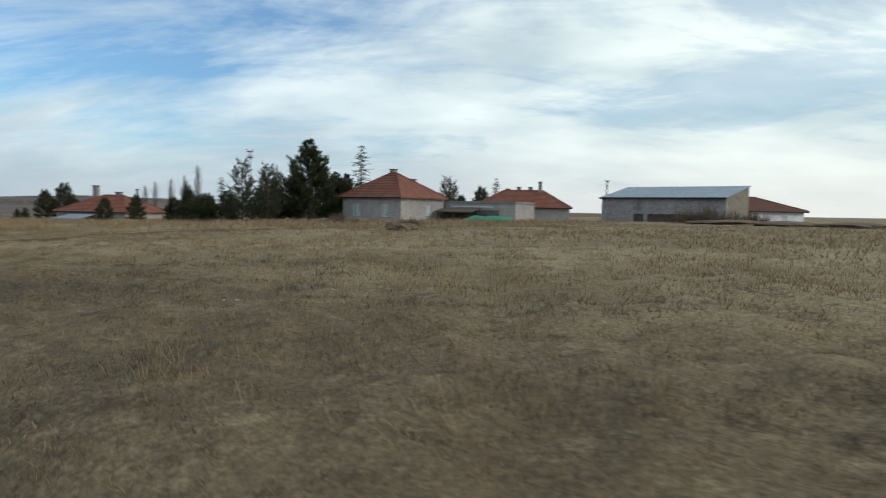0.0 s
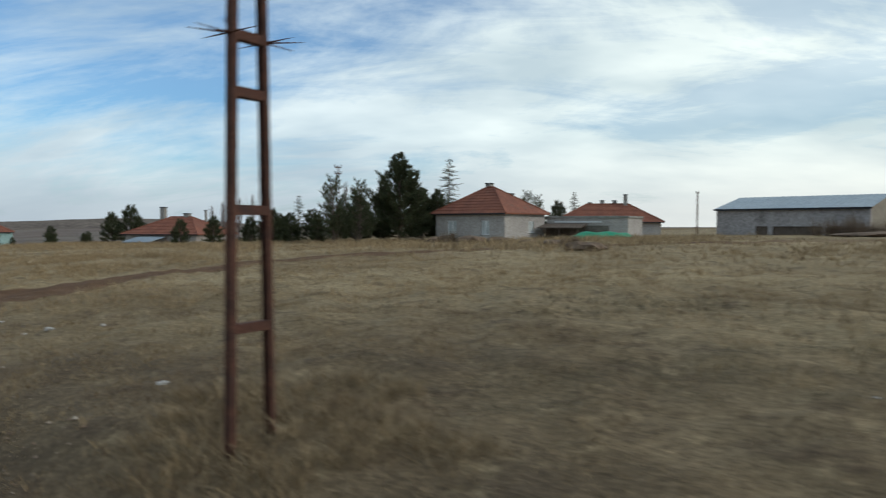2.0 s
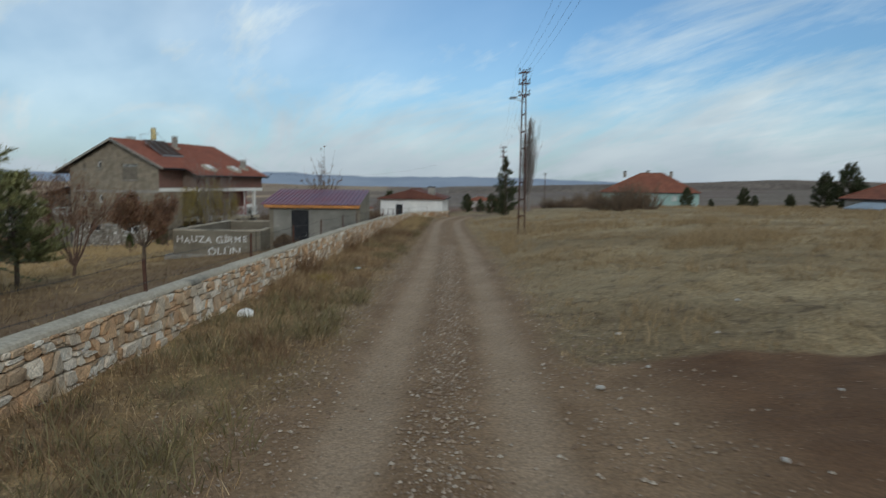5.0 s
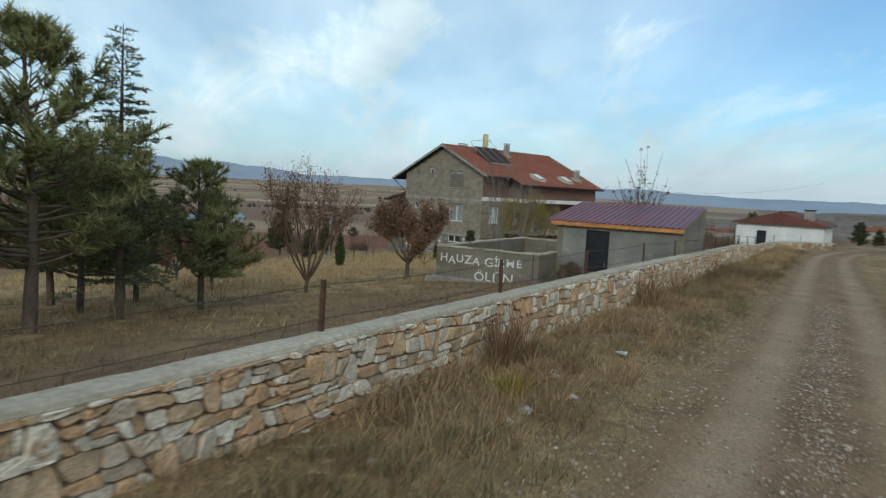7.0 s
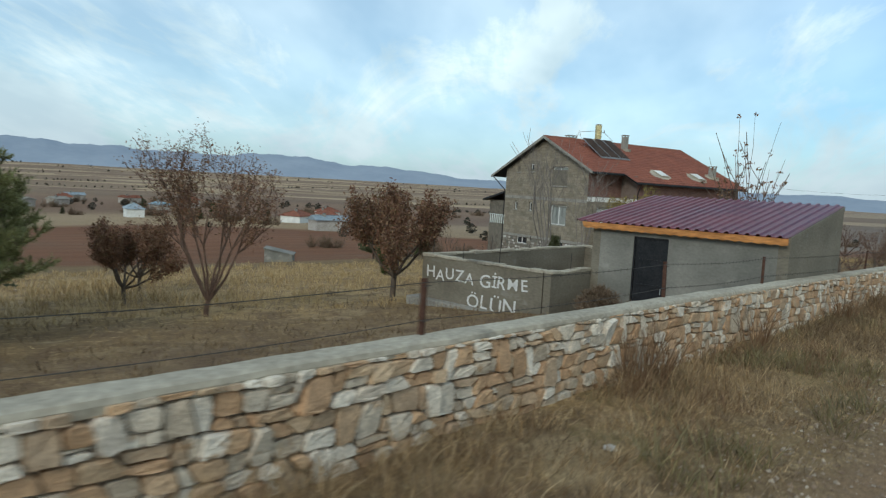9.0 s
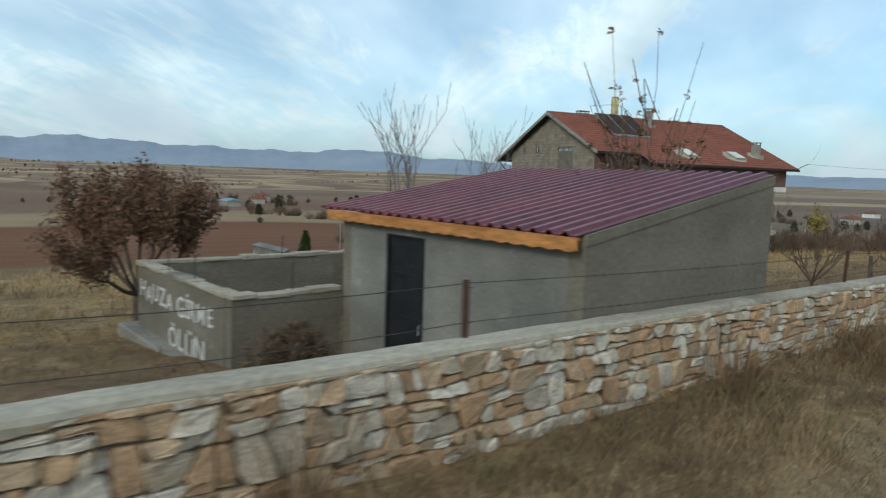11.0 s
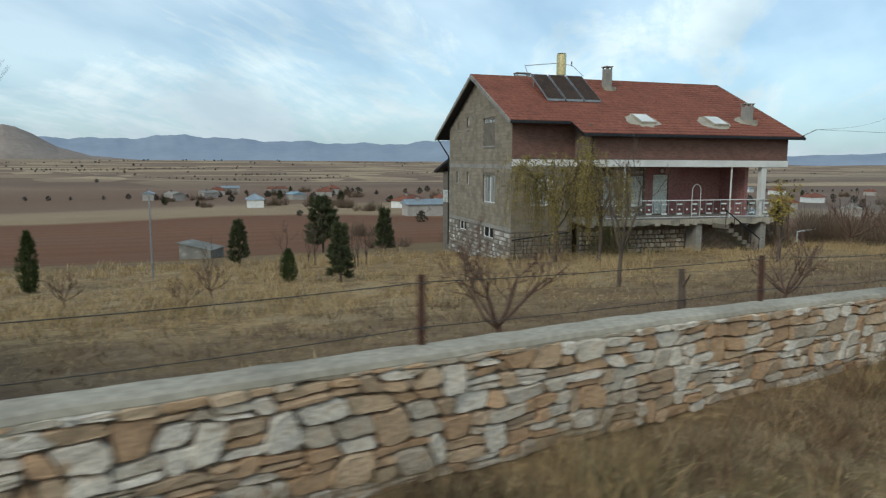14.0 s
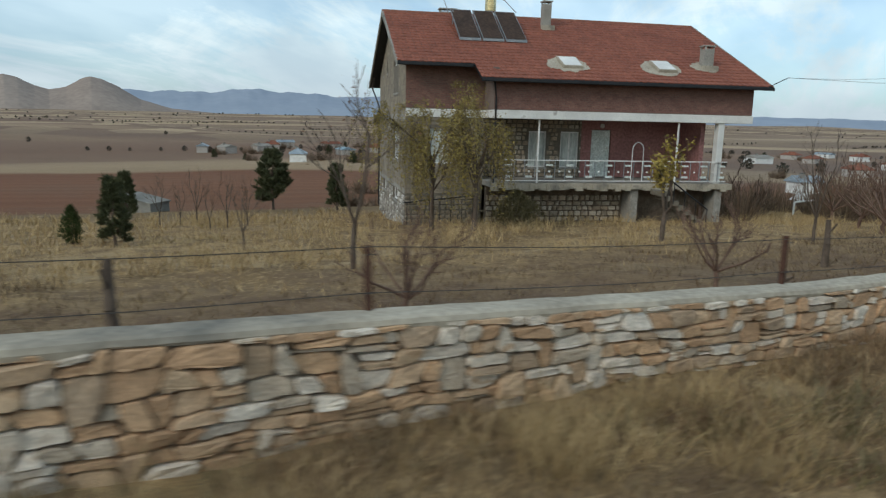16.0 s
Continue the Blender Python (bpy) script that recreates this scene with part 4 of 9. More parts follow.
def shed():
    # local x runs along the road from the door wall, y to the left from the road wall
    L_, W_ = 3.75, 4.2
    z0 = -1.0
    ob = thing("shed", frame_at(51.85, 4.19, 0.0), "grey cement-rendered shed with a maroon sheet roof and black door", "shed")
    zf, zb = 1.93, 2.56
    bm = bmesh.new()
    d0, d1, dt = 2.38, 3.18, 1.76
    # front wall with the door opening
    prism(bm, [(0.2, z0), (d0, z0), (d0, dt), (d1, dt), (d1, z0), (W_ - 0.2, z0), (W_ - 0.2, zf), (0.2, zf)], 0, 0.2, "x")
    part("front_wall", bm, RENDER_GREY, ob)
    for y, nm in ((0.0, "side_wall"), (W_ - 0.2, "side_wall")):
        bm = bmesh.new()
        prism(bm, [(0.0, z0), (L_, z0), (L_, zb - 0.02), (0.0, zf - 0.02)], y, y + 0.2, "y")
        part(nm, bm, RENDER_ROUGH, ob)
    part("back_wall", boxes((L_ - 0.2, L_, 0.2, W_ - 0.2, z0, zb + 0.02)), RENDER_GREY, ob)
    # parapet edge beside the roof
    bm = bmesh.new()
    prism(bm, [(0.0, zf - 0.02), (L_ + 0.0, zb - 0.02), (L_, zb + 0.085), (0.0, zf + 0.085)], -0.012, 0.14, "y")
    part("verge_render", bm, RENDER_ROUGH, ob)
    # ribbed roof sheet
    bm = bmesh.new()
    pitch, rib = 0.20, 0.035
    x0, x1 = -0.12, L_ + 0.05
    sl = (zb - zf) / L_
    zz = lambda x: zf + 0.10 + sl * x
    prof = []
    y = 0.02
    while y < W_ + 0.25:
        prof += [(y, 0), (y + 0.09, 0), (y + 0.115, rib), (y + 0.165, rib), (y + 0.19, 0)]
        y += pitch
    rows = [[bm.verts.new((x, a, zz(x) + b + dz)) for a, b in prof] for x, dz in ((x0, 0), (x1, 0))]
    low = [[bm.verts.new((x, a, zz(x) + b - 0.012)) for a, b in prof] for x in (x0, x1)]
    for i in range(len(prof) - 1):
        bm.faces.new((rows[0][i], rows[0][i + 1], rows[1][i + 1], rows[1][i]))
        bm.faces.new((low[0][i], low[1][i], low[1][i + 1], low[0][i + 1]))
        bm.faces.new((rows[0][i], low[0][i], low[0][i + 1], rows[0][i + 1]))
        bm.faces.new((rows[1][i], rows[1][i + 1], low[1][i + 1], low[1][i]))
    part("roof_sheet", bm, SHEET_RED, ob, "maroon ribbed metal sheet")
    # scalloped fascia
    bm = bmesh.new()
    y = 0.0
    out = [(W_ + 0.22, zz(x0) - 0.015), (0.0, zz(x0) - 0.015)]
    while y < W_ + 0.2:
        out += [(y, zz(x0) - 0.135), (y + 0.1, zz(x0) - 0.155), (y + 0.2, zz(x0) - 0.135)]
        y += 0.22
    prism(bm, out, x0 - 0.03, x0, "x")
    part("fascia", bm, ORANGE_TIMBER, ob, "orange timber fascia board")
    part("soffit", boxes((x0, 0.0, 0.05, W_ + 0.15, zz(x0) - 0.05, zz(x0) - 0.03)), ORANGE_TIMBER, ob)
    door = part("door", boxes((0.05, 0.10, d0 + 0.03, d1 - 0.03, z0 + 0.1, dt - 0.03), bevel=0.008), DARK_STEEL, ob, "black sheet-steel door")
    part("door_frame", boxes((0.02, 0.13, d0, d0 + 0.03, z0, dt), (0.02, 0.13, d1 - 0.03, d1, z0, dt), (0.02, 0.13, d0 + 0.03, d1 - 0.03, dt - 0.03, dt)), DARK_STEEL, ob)
    for z in (-0.4, 0.15, 0.7, 1.25):
        part("rib", boxes((0.040, 0.05, d0 + 0.06, d1 - 0.06, z, z + 0.03)), DARK_STEEL, door)
    bm = bmesh.new()
    tube(bm, (0.03, d0 + 0.12, 0.55), (0.03, d0 + 0.12, 0.68), 0.012)
    part("handle", bm, GALV, door, "small steel handle")
    part("vent_pipe", tube(bmesh.new(), (2.5, -0.02, 0.9), (2.5, -0.02, 1.15), 0.02), GALV, ob)


shed()


def pen():
    ob = thing("pen_wall", frame_at(50.2, 8.36, 0.0), "roofless grey rendered pen wall with white painted words", "wall")
    top, z0, w, Lp = 0.93, -1.5, 3.85, 7.6
    def wall(name, x0, x1, y0, y1):
        p = part(name, boxes((x0, x1, y0, y1, z0, top - 0.05)), RENDER_ROUGH, ob)
        r = random.Random(len(name) + int(x1 * 10))
        bm = bmesh.new()
        # trowelled by hand: short uneven lengths
        along = x1 - x0 > y1 - y0
        c, end = (x0, x1) if along else (y0, y1)
        while c < end - 0.02:
            e = min(end, c + r.uniform(0.25, 0.5))
            o, t = r.uniform(0.0, 0.03), top + r.uniform(-0.02, 0.015)
            if along:
                box(bm, c, e, y0 - o, y1 + o, top - 0.05 - r.uniform(0, 0.03), t, bevel=0.01)
            else:
                box(bm, x0 - o, x1 + o, c, e, top - 0.05 - r.uniform(0, 0.03), t, bevel=0.01)
            c = e
        part("capping", bm, COPING, p, "pale cement capping")
        return p
    front = wall("front_wall", 0, 0.18, 0.21, w)
    wall("side_wall", 0.0, 1.6, 0.0, 0.18)
    wall("side_wall", 5.42, Lp, 0.0, 0.18)
    wall("far_wall", 0.21, Lp - 0.21, w - 0.18, w)
    wall("back_wall", Lp - 0.18, Lp, 0.21, w)
    part("footing", boxes((-0.25, 0.4, 0.1, w + 0.3, z0, gz(50.2, 11) + 0.10), bevel=0.02), CONCRETE, ob, "concrete footing")
    # the painted words
    advance = {"H": 0.75, "A": 0.68, "U": 0.73, "Z": 0.69, " ": 0.36, "G": 0.77, "\u0130": 0.32, "R": 0.69, "M": 0.86, "E": 0.63, "\u00d6": 0.79, "L": 0.56, "\u00dc": 0.73, "N": 0.75}
    rl = random.Random(12)

    def words(text, y, z, size, width):
        """Hand-painted letters, each a little askew; they run from larger to smaller y."""
        total = sum(advance[c] for c in text) * size * width
        x = -total / 2
        for c in text:
            if c != " ":
                cu = bpy.data.curves.new("painted_letter", "FONT")
                cu.body, cu.size, cu.extrude, cu.offset = c, size * rl.uniform(0.92, 1.08), 0.002, 0.002
                cu.materials.append(WHITE)
                o = new("painted_letter", cu)
                o.parent = front
                o.matrix_basis = Matrix.Translation((-0.006, y - x, z + rl.uniform(-0.035, 0.035))) @ Matrix.Rotation(radians(-90), 4, "Z") @ Matrix.Rotation(radians(90), 4, "X") @ Matrix.Rotation(radians(rl.uniform(-6, 5)), 4, "Z") @ Matrix.Diagonal((width, 1, 1, 1))
                tagged(o, "white hand-painted letter")
            x += advance[c] * size * width

    words("HAUZA G\u0130RME", 2.10, 0.36, 0.40, 1.12)
    words("\u00d6L\u00dcN", 1.62, -0.16, 0.46, 1.12)
    # thin rods that stand in the wall tops
    for x, y in ((0.1, 3.6), (0.1, 2.6), (0.1, 1.5), (0.9, 0.1), (2.6, w - 0.1), (4.4, w - 0.1), (6.0, w - 0.1), (7.5, 3.0), (7.5, 1.2)):
        part("rod", tube(bmesh.new(), (x, y, top - 0.1), (x + 0.01, y, top + 0.36), 0.008, n=5), WIRE, ob)


pen()


# ---- the large house ----
HOUSE = frame_at(79.29, 25.16, 0.0, -15.36)
BASE_Z, RIDGE_Z, SLOPE = -2.9, 6.70, 0.475
RIDGE_D, LONG = 4.57, 14.25


def roof_z(d):
    return RIDGE_Z - SLOPE * abs(d - RIDGE_D)


def courses(bm, x0, x1, z0, z1, put, w, h, gap, holes=(), proud=0.012, clip=None, r=None):
    """Rows of bricks or blocks on a face; put(x, z, out) gives a place; holes are left free."""
    k, z = 0, z0
    while z < z1 - h * 0.4:
        zt = min(z + h - gap, z1)
        x = x0 - (w / 2 if k % 2 else 0)
        while x < x1:
            a, b = max(x, x0), min(x + w - gap, x1)
            x += w
            if b - a < w * 0.15:
                continue
            if any(a < hx1 and b > hx0 and z < hz1 and zt > hz0 for hx0, hx1, hz0, hz1 in holes):
                for hx0, hx1, hz0, hz1 in holes:
                    if z < hz1 and zt > hz0:
                        if a < hx0 < b:
                            b = hx0
                        elif a < hx1 < b:
                            a = hx1
                if b - a < 0.05 or any(a < hx1 - 1e-3 and b > hx0 + 1e-3 and z < hz1 and zt > hz0 for hx0, hx1, hz0, hz1 in holes):
                    continue
            if clip and not (clip(a, zt) and clip(b, zt)):
                continue
            o = proud + (r.uniform(-0.004, 0.004) if r else 0)
            vs = [bm.verts.new(put(p, q, d)) for d in (0.0, o) for p, q in ((a, z), (b, z), (b, zt), (a, zt))]
            for q in ((4, 5, 6, 7), (0, 1, 5, 4), (1, 2, 6, 5), (2, 3, 7, 6), (3, 0, 4, 7)):
                bm.faces.new([vs[i] for i in q])
        z += h
        k += 1


def opening_window(name, parent, put, x0, x1, z0, z1, out=0.0, bars=1, frame_mat=None, pane=None, sill=True, curtain=False):
    """A window in a face: frame, panes and sill. put(x, z, out) gives a place, out pointing outwards."""
    frame_mat = frame_mat or WHITE
    def slab(a, b, c, d, o0, o1):
        bm = bmesh.new()
        vs = [bm.verts.new(put(p, q, o)) for o in (o0, o1) for p, q in ((a, c), (b, c), (b, d), (a, d))]
        for q in ((0, 3, 2, 1), (4, 5, 6, 7), (0, 1, 5, 4), (1, 2, 6, 5), (2, 3, 7, 6), (3, 0, 4, 7)):
            bm.faces.new([vs[i] for i in q])
        return bm
    bm = bmesh.new()
    def add(a, b, c, d, o0, o1):
        vs = [bm.verts.new(put(p, q, o)) for o in (o0, o1) for p, q in ((a, c), (b, c), (b, d), (a, d))]
        for q in ((0, 3, 2, 1), (4, 5, 6, 7), (0, 1, 5, 4), (1, 2, 6, 5), (2, 3, 7, 6), (3, 0, 4, 7)):
            bm.faces.new([vs[i] for i in q])
    f = 0.055
    add(x0, x0 + f, z0, z1, out - 0.07, out - 0.02)
    add(x1 - f, x1, z0, z1, out - 0.07, out - 0.02)
    add(x0 + f, x1 - f, z0, z0 + f, out - 0.07, out - 0.02)
    add(x0 + f, x1 - f, z1 - f, z1, out - 0.07, out - 0.02)
    for i in range(bars):
        c = x0 + (x1 - x0) * (i + 1) / (bars + 1)
        add(c - 0.035, c + 0.035, z0 + f, z1 - f, out - 0.07, out - 0.02)
    win = part(name, bm, frame_mat, parent)
    n = bars + 1
    for i in range(n):
        a = x0 + f + (x1 - x0 - 2 * f) * i / n + 0.01
        b = x0 + f + (x1 - x0 - 2 * f) * (i + 1) / n - 0.01
        part("pane", slab(a, b, z0 + f * 0.5, z1 - f * 0.5, out - 0.055, out - 0.045), pane or GLASS, win, "dark glass")
    if sill:
        part("sill", slab(x0 - 0.06, x1 + 0.06, z0 - 0.07, z0 - 0.002, out - 0.05, out + 0.09), CONCRETE, win)
    return win


def face_with_holes(outer, holes, put, thick):
    """A wall of quads: a rectangle outer (x0, x1, z0, z1) less its holes, thick inwards."""
    bm = bmesh.new()
    xs = sorted({outer[0], outer[1], *[h[0] for h in holes], *[h[1] for h in holes]})
    zs = sorted({outer[2], outer[3], *[h[2] for h in holes], *[h[3] for h in holes]})
    for a, b in zip(xs, xs[1:]):
        for c, d in zip(zs, zs[1:]):
            mx, mz = (a + b) / 2, (c + d) / 2
            if any(h[0] < mx < h[1] and h[2] < mz < h[3] for h in holes):
                continue
            vs = [bm.verts.new(put(p, q, o)) for o in (-thick, 0.0) for p, q in ((a, c), (b, c), (b, d), (a, d))]
            for q in ((0, 3, 2, 1), (4, 5, 6, 7), (0, 1, 5, 4), (1, 2, 6, 5), (2, 3, 7, 6), (3, 0, 4, 7)):
                bm.faces.new([vs[i] for i in q])
    bmesh.ops.remove_doubles(bm, verts=bm.verts, dist=0.0005)
    return bm


def rubble(bm, x0, x1, z0, z1, put, size, r, holes=(), proud=0.05):
    """Uneven stones laid over a face."""
    z = z0
    while z < z1 - 0.02:
        h = min(size * r.uniform(0.7, 1.1), z1 - z)
        x = x0 + r.uniform(-0.1, 0)
        while x < x1:
            w = size * r.uniform(0.8, 1.7)
            a, b, c, d = max(x0, x + 0.015), min(x1, x + w - 0.015), z + 0.015, z + h - 0.015
            x += w
            if b - a < 0.06 or d - c < 0.04 or any(a < h1 and b > h0 and c < h3 and d > h2 for h0, h1, h2, h3 in holes):
                continue
            j = lambda s: r.uniform(-s, s)
            base_ = [(a + abs(j(.03)), c + abs(j(.03))), (b - abs(j(.04)), c + abs(j(.02))), (b - abs(j(.02)), d - abs(j(.03))), ((a + b) / 2 + j(.03), d), (a + abs(j(.04)), d - abs(j(.04)))]
            cx, cz = (a + b) / 2, (c + d) / 2
            n = len(base_)
            lo = [bm.verts.new(put(p, q, 0)) for p, q in base_]
            hi = [bm.verts.new(put(cx + (p - cx) * .8, cz + (q - cz) * .78, proud * r.uniform(.6, 1.1))) for p, q in base_]
            for i in range(n):
                k = (i + 1) % n
                bm.faces.new((lo[i], lo[k], hi[k], hi[i]))
            bm.faces.new(hi)
        z += h


def big_house():
    ob = thing("house", HOUSE, "three-storey unfinished block house with a red tile roof", "house")
    r = random.Random(11)
    back = 9.4
    # gable wall: x counts the depth, faces -x
    gput = lambda d, z, o: (-o, d, z)
    gh = [(2.15, 3.75, 3.10, 4.45), (2.05, 3.75, 0.25, 1.63), (5.95, 6.35, 4.1, 4.66), (7.6, 7.98, 4.05, 4.5), (5.95, 6.3, 1.1, 1.72), (7.75, 8.1, 1.1, 1.72),
          (2.25, 3.75, -1.54, -0.96), (6.35, 7.6, -1.5, -0.96)]
    eave_back = roof_z(back) - 0.12
    low = face_with_holes((0, back, BASE_Z, eave_back - 0.05), [h for h in gh if h[3] < eave_back - 0.1], gput, 0.25)
    gab = part("gable_wall", low, BLOCK_JOINT, ob, "bare grey pumice block gable wall")
    bm = bmesh.new()
    zc = eave_back - 0.05
    w0 = gh[0]
    for poly in ([(0, zc), (w0[0], zc), (w0[0], roof_z(w0[0]) - 0.12), (0, roof_z(0) - 0.12)],
                 [(w0[0], w0[3]), (w0[1], w0[3]), (w0[1], roof_z(w0[1]) - 0.12), (w0[0], roof_z(w0[0]) - 0.12)],
                 [(w0[1], zc), (5.95, zc), (5.95, roof_z(5.95) - 0.12), (RIDGE_D, RIDGE_Z - 0.12), (w0[1], roof_z(w0[1]) - 0.12)],
                 [(5.95, 4.66), (6.35, 4.66), (6.35, roof_z(6.35) - 0.12), (5.95, roof_z(5.95) - 0.12)],
                 [(5.95, zc), (6.35, zc), (6.35, 4.1), (5.95, 4.1)] if zc < 4.1 else None,
                 [(6.35, zc), (back, zc), (6.35, roof_z(6.35) - 0.12)],
                 [(w0[0], zc), (w0[1], zc), (w0[1], w0[2]), (w0[0], w0[2])] if zc < w0[2] else None):
        if poly:
            prism(bm, poly, 0.0, 0.25, "x")
    part("gable_top", bm, BLOCK_JOINT, ob)
    bm = bmesh.new()
    courses(bm, 0.0, back, -0.95, RIDGE_Z, gput, 0.40, 0.195, 0.012, gh, 0.010, lambda d, z: z < roof_z(d) - 0.14, r)
    part("blockwork", bm, BLOCK, gab)["kind"] = "stuff"
    bm = bmesh.new()
    rubble(bm, 0.0, back, BASE_Z, -0.98, gput, 0.22, r, gh)
    part("stone_plinth", bm, GREY_STONE, gab, "grey and white fieldstone plinth")["kind"] = "stuff"
    part("floor_band", boxes((-0.014, 0.1, 0.0, back, 1.98, 2.2), (-0.014, 0.1, 0.0, back, -0.98, -0.80)), CONCRETE, gab)
    for i, h in enumerate(gh):
        opening_window("window", gab, gput, *h, out=-0.06, bars=1 if h[1] - h[0] > 0.6 else 0, pane=PANE_GREY if h[3] - h[2] > 1 else GLASS, frame_mat=WHITE)
    # front of the left bay, depth 0
    fput = lambda s, z, o: (s, -o, z)
    S1 = 3.2
    fh = [(0.95, 2.15, 0.25, 1.65)]
    bay = part("bay_wall", face_with_holes((0.25, S1, BASE_Z, roof_z(0) - 0.15), fh, fput, 0.25), BLOCK_JOINT, ob, "brick and block bay wall")
    bm = bmesh.new()
    courses(bm, 0.0, S1, 2.46, roof_z(0) - 0.2, fput, 0.21, 0.075, 0.012, (), 0.010, None, r)
    part("brickwork", bm, BRICK, bay, "dark red facing brick")["kind"] = "stuff"
    bm = bmesh.new()
    courses(bm, 0.0, S1, -0.95, 2.1, fput, 0.40, 0.195, 0.012, fh, 0.010, None, r)
    rubble(bm, 0.0, S1, BASE_Z, -0.98, fput, 0.22, r)
    part("blockwork", bm, BLOCK, bay)["kind"] = "stuff"
    opening_window("window", bay, fput, *fh[0], out=-0.06, bars=1, pane=PANE_PALE)
    # upper storey that projects over the veranda, depth -1.5
    D1 = -1.5
    uput = lambda s, z, o: (s, D1 - o, z)
    up = part("upper_wall", face_with_holes((S1, LONG, 2.42, roof_z(D1) - 0.13), [], uput, 0.22), BRICK_JOINT, ob, "dark red brick upper wall")
    bm = bmesh.new()
    courses(bm, S1, LONG, 2.46, roof_z(D1) - 0.2, uput, 0.21, 0.075, 0.012, (), 0.010, None, r)
    part("brickwork", bm, BRICK, up, "dark red facing brick")["kind"] = "stuff"
    part("return_wall", boxes((S1, S1 + 0.22, D1 + 0.22, 0.0, 2.42, roof_z(0) - 0.5)), BRICK_JOINT, ob)
    # end wall on the far side
    bm = bmesh.new()
    prism(bm, [(D1, 2.42), (back, 2.42), (back, roof_z(back) - 0.12), (RIDGE_D, RIDGE_Z - 0.12), (D1, roof_z(D1) - 0.13)], LONG - 0.25, LONG, "x")
    part("end_wall", bm, BLOCK_JOINT, ob)
    part("end_wall", boxes((12.5, 12.75, 1.3, back - 0.25, BASE_Z, 2.09)), BLOCK_JOINT, ob)
    part("upper_floor", boxes((S1, LONG - 0.02, 1.2, back, 2.12, 2.40)), CONCRETE, ob)
    part("rear_wall", boxes((0.25, 12.75, back - 0.25, back, BASE_Z, 2.11)), BLOCK_JOINT, ob)
    part("rear_wall", boxes((0.25, LONG - 0.25, back - 0.25, back, 2.42, roof_z(back) - 0.13)), BLOCK_JOINT, ob)
    # white concrete band and slab
    part("white_band", boxes((S1 - 0.03, LONG + 0.05, D1 - 0.05, 1.2, 2.10, 2.42), bevel=0.012), WHITE, ob, "white painted concrete band")
    part("white_band", boxes((0.0, S1 - 0.034, -0.05, 0.02, 2.10, 2.42), bevel=0.008), WHITE, ob)
    # veranda floor, its wall and its columns
    VD = 1.25
    vput = lambda s, z, o: (s, VD - o, z)
    vh = [(5.55, 6.35, 0.05, 1.6), (7.0, 7.85, 0.05, 1.6)]
    rock = part("veranda_wall", face_with_holes((S1, 7.95, -0.36, 2.10), vh, vput, 0.25), BLOCK_JOINT, ob, "stone-faced veranda wall")
    bm = bmesh.new()
    rubble(bm, S1, 7.95, -0.36, 2.08, vput, 0.2, r, vh, 0.035)
    part("stone_facing", bm, BROWN_STONE, rock, "brown and grey fieldstone facing")["kind"] = "stuff"
    for h in vh:
        opening_window("window", rock, vput, *h, out=-0.05, bars=1, pane=PANE_PALE)
    dh = [(8.43, 9.35, -0.36, 1.72)]
    red = part("veranda_wall", face_with_holes((7.95, 12.75, -0.36, 2.10), dh, vput, 0.25), PINK_WALL, ob, "dark red painted veranda wall")
    bm = bmesh.new()
    box(bm, 8.46, 9.32, VD + 0.05, VD + 0.10, -0.34, 1.69, bevel=0.006)
    door = part("door", bm, PALE_DOOR, red, "pale blue steel door with brown stains")
    part("door_panel", boxes((8.55, 8.82, VD + 0.034, VD + 0.05, -0.2, 0.55), (8.94, 9.21, VD + 0.034, VD + 0.05, -0.2, 0.55), (8.55, 9.21, VD + 0.034, VD + 0.05, 0.7, 1.5), bevel=0.006), PALE_DOOR, door)
    part("handle", tube(bmesh.new(), (9.22, VD + 0.0, 0.62), (9.10, VD + 0.0, 0.62), 0.012), GALV, door)
    part("wall_lamp", tube(bmesh.new(), (8.88, VD - 0.10, 1.88), (8.88, VD - 0.02, 1.86), 0.10, 0.08, 10), WHITE, red, "round white wall lamp")
    part("side_wall", boxes((12.55, 12.75, -0.6, VD, -0.36, 2.10)), PINK_WALL, ob)
    slab = part("veranda_slab", boxes((S1, 13.6, D1 + 0.12, VD, -0.58, -0.38)), CONCRETE, ob, "rough concrete veranda slab")
    # broken front edge of the slab
    bm = bmesh.new()
    s = S1
    while s < 13.6:
        w = min(r.uniform(0.10, 0.32), 13.6 - s + 0.001)
        box(bm, s, s + w - 0.003, D1 - 0.1 - r.uniform(0, 0.06), D1 + 0.118, -0.58 - r.uniform(0.0, 0.13), -0.376 - r.uniform(0, 0.012), bevel=0.008)
        s += w
    part("slab_edge", bm, COPING, slab, "broken pale concrete edge")
    bm = bmesh.new()
    rubble(bm, S1, 9.0, BASE_Z, -0.92, lambda s, z, o: (s, -0.7 - o, z), 0.24, r, (), 0.09)
    # past the stones the dark mortar colour stands in for the recess's shade
    part("basement_wall", boxes((S1, 12.7, -0.7, -0.45, BASE_Z, -0.63)), MORTAR, ob)
    part("stone_plinth", bm, BROWN_STONE, ob, "brown fieldstone basement wall")["kind"] = "stuff"
    for s in (9.1, 12.9):
        part("pier", boxes((s, s + 0.32, D1 - 0.0, -0.71, BASE_Z, -0.585)), CONCRETE, ob, "plain concrete pier")
    for s in (5.08, 11.05):
        part("steel_column", tube(bmesh.new(), (s, D1 + 0.1, -0.38), (s, D1 + 0.1, 2.10), 0.04, n=8), WHITE, ob, "slim white steel column")
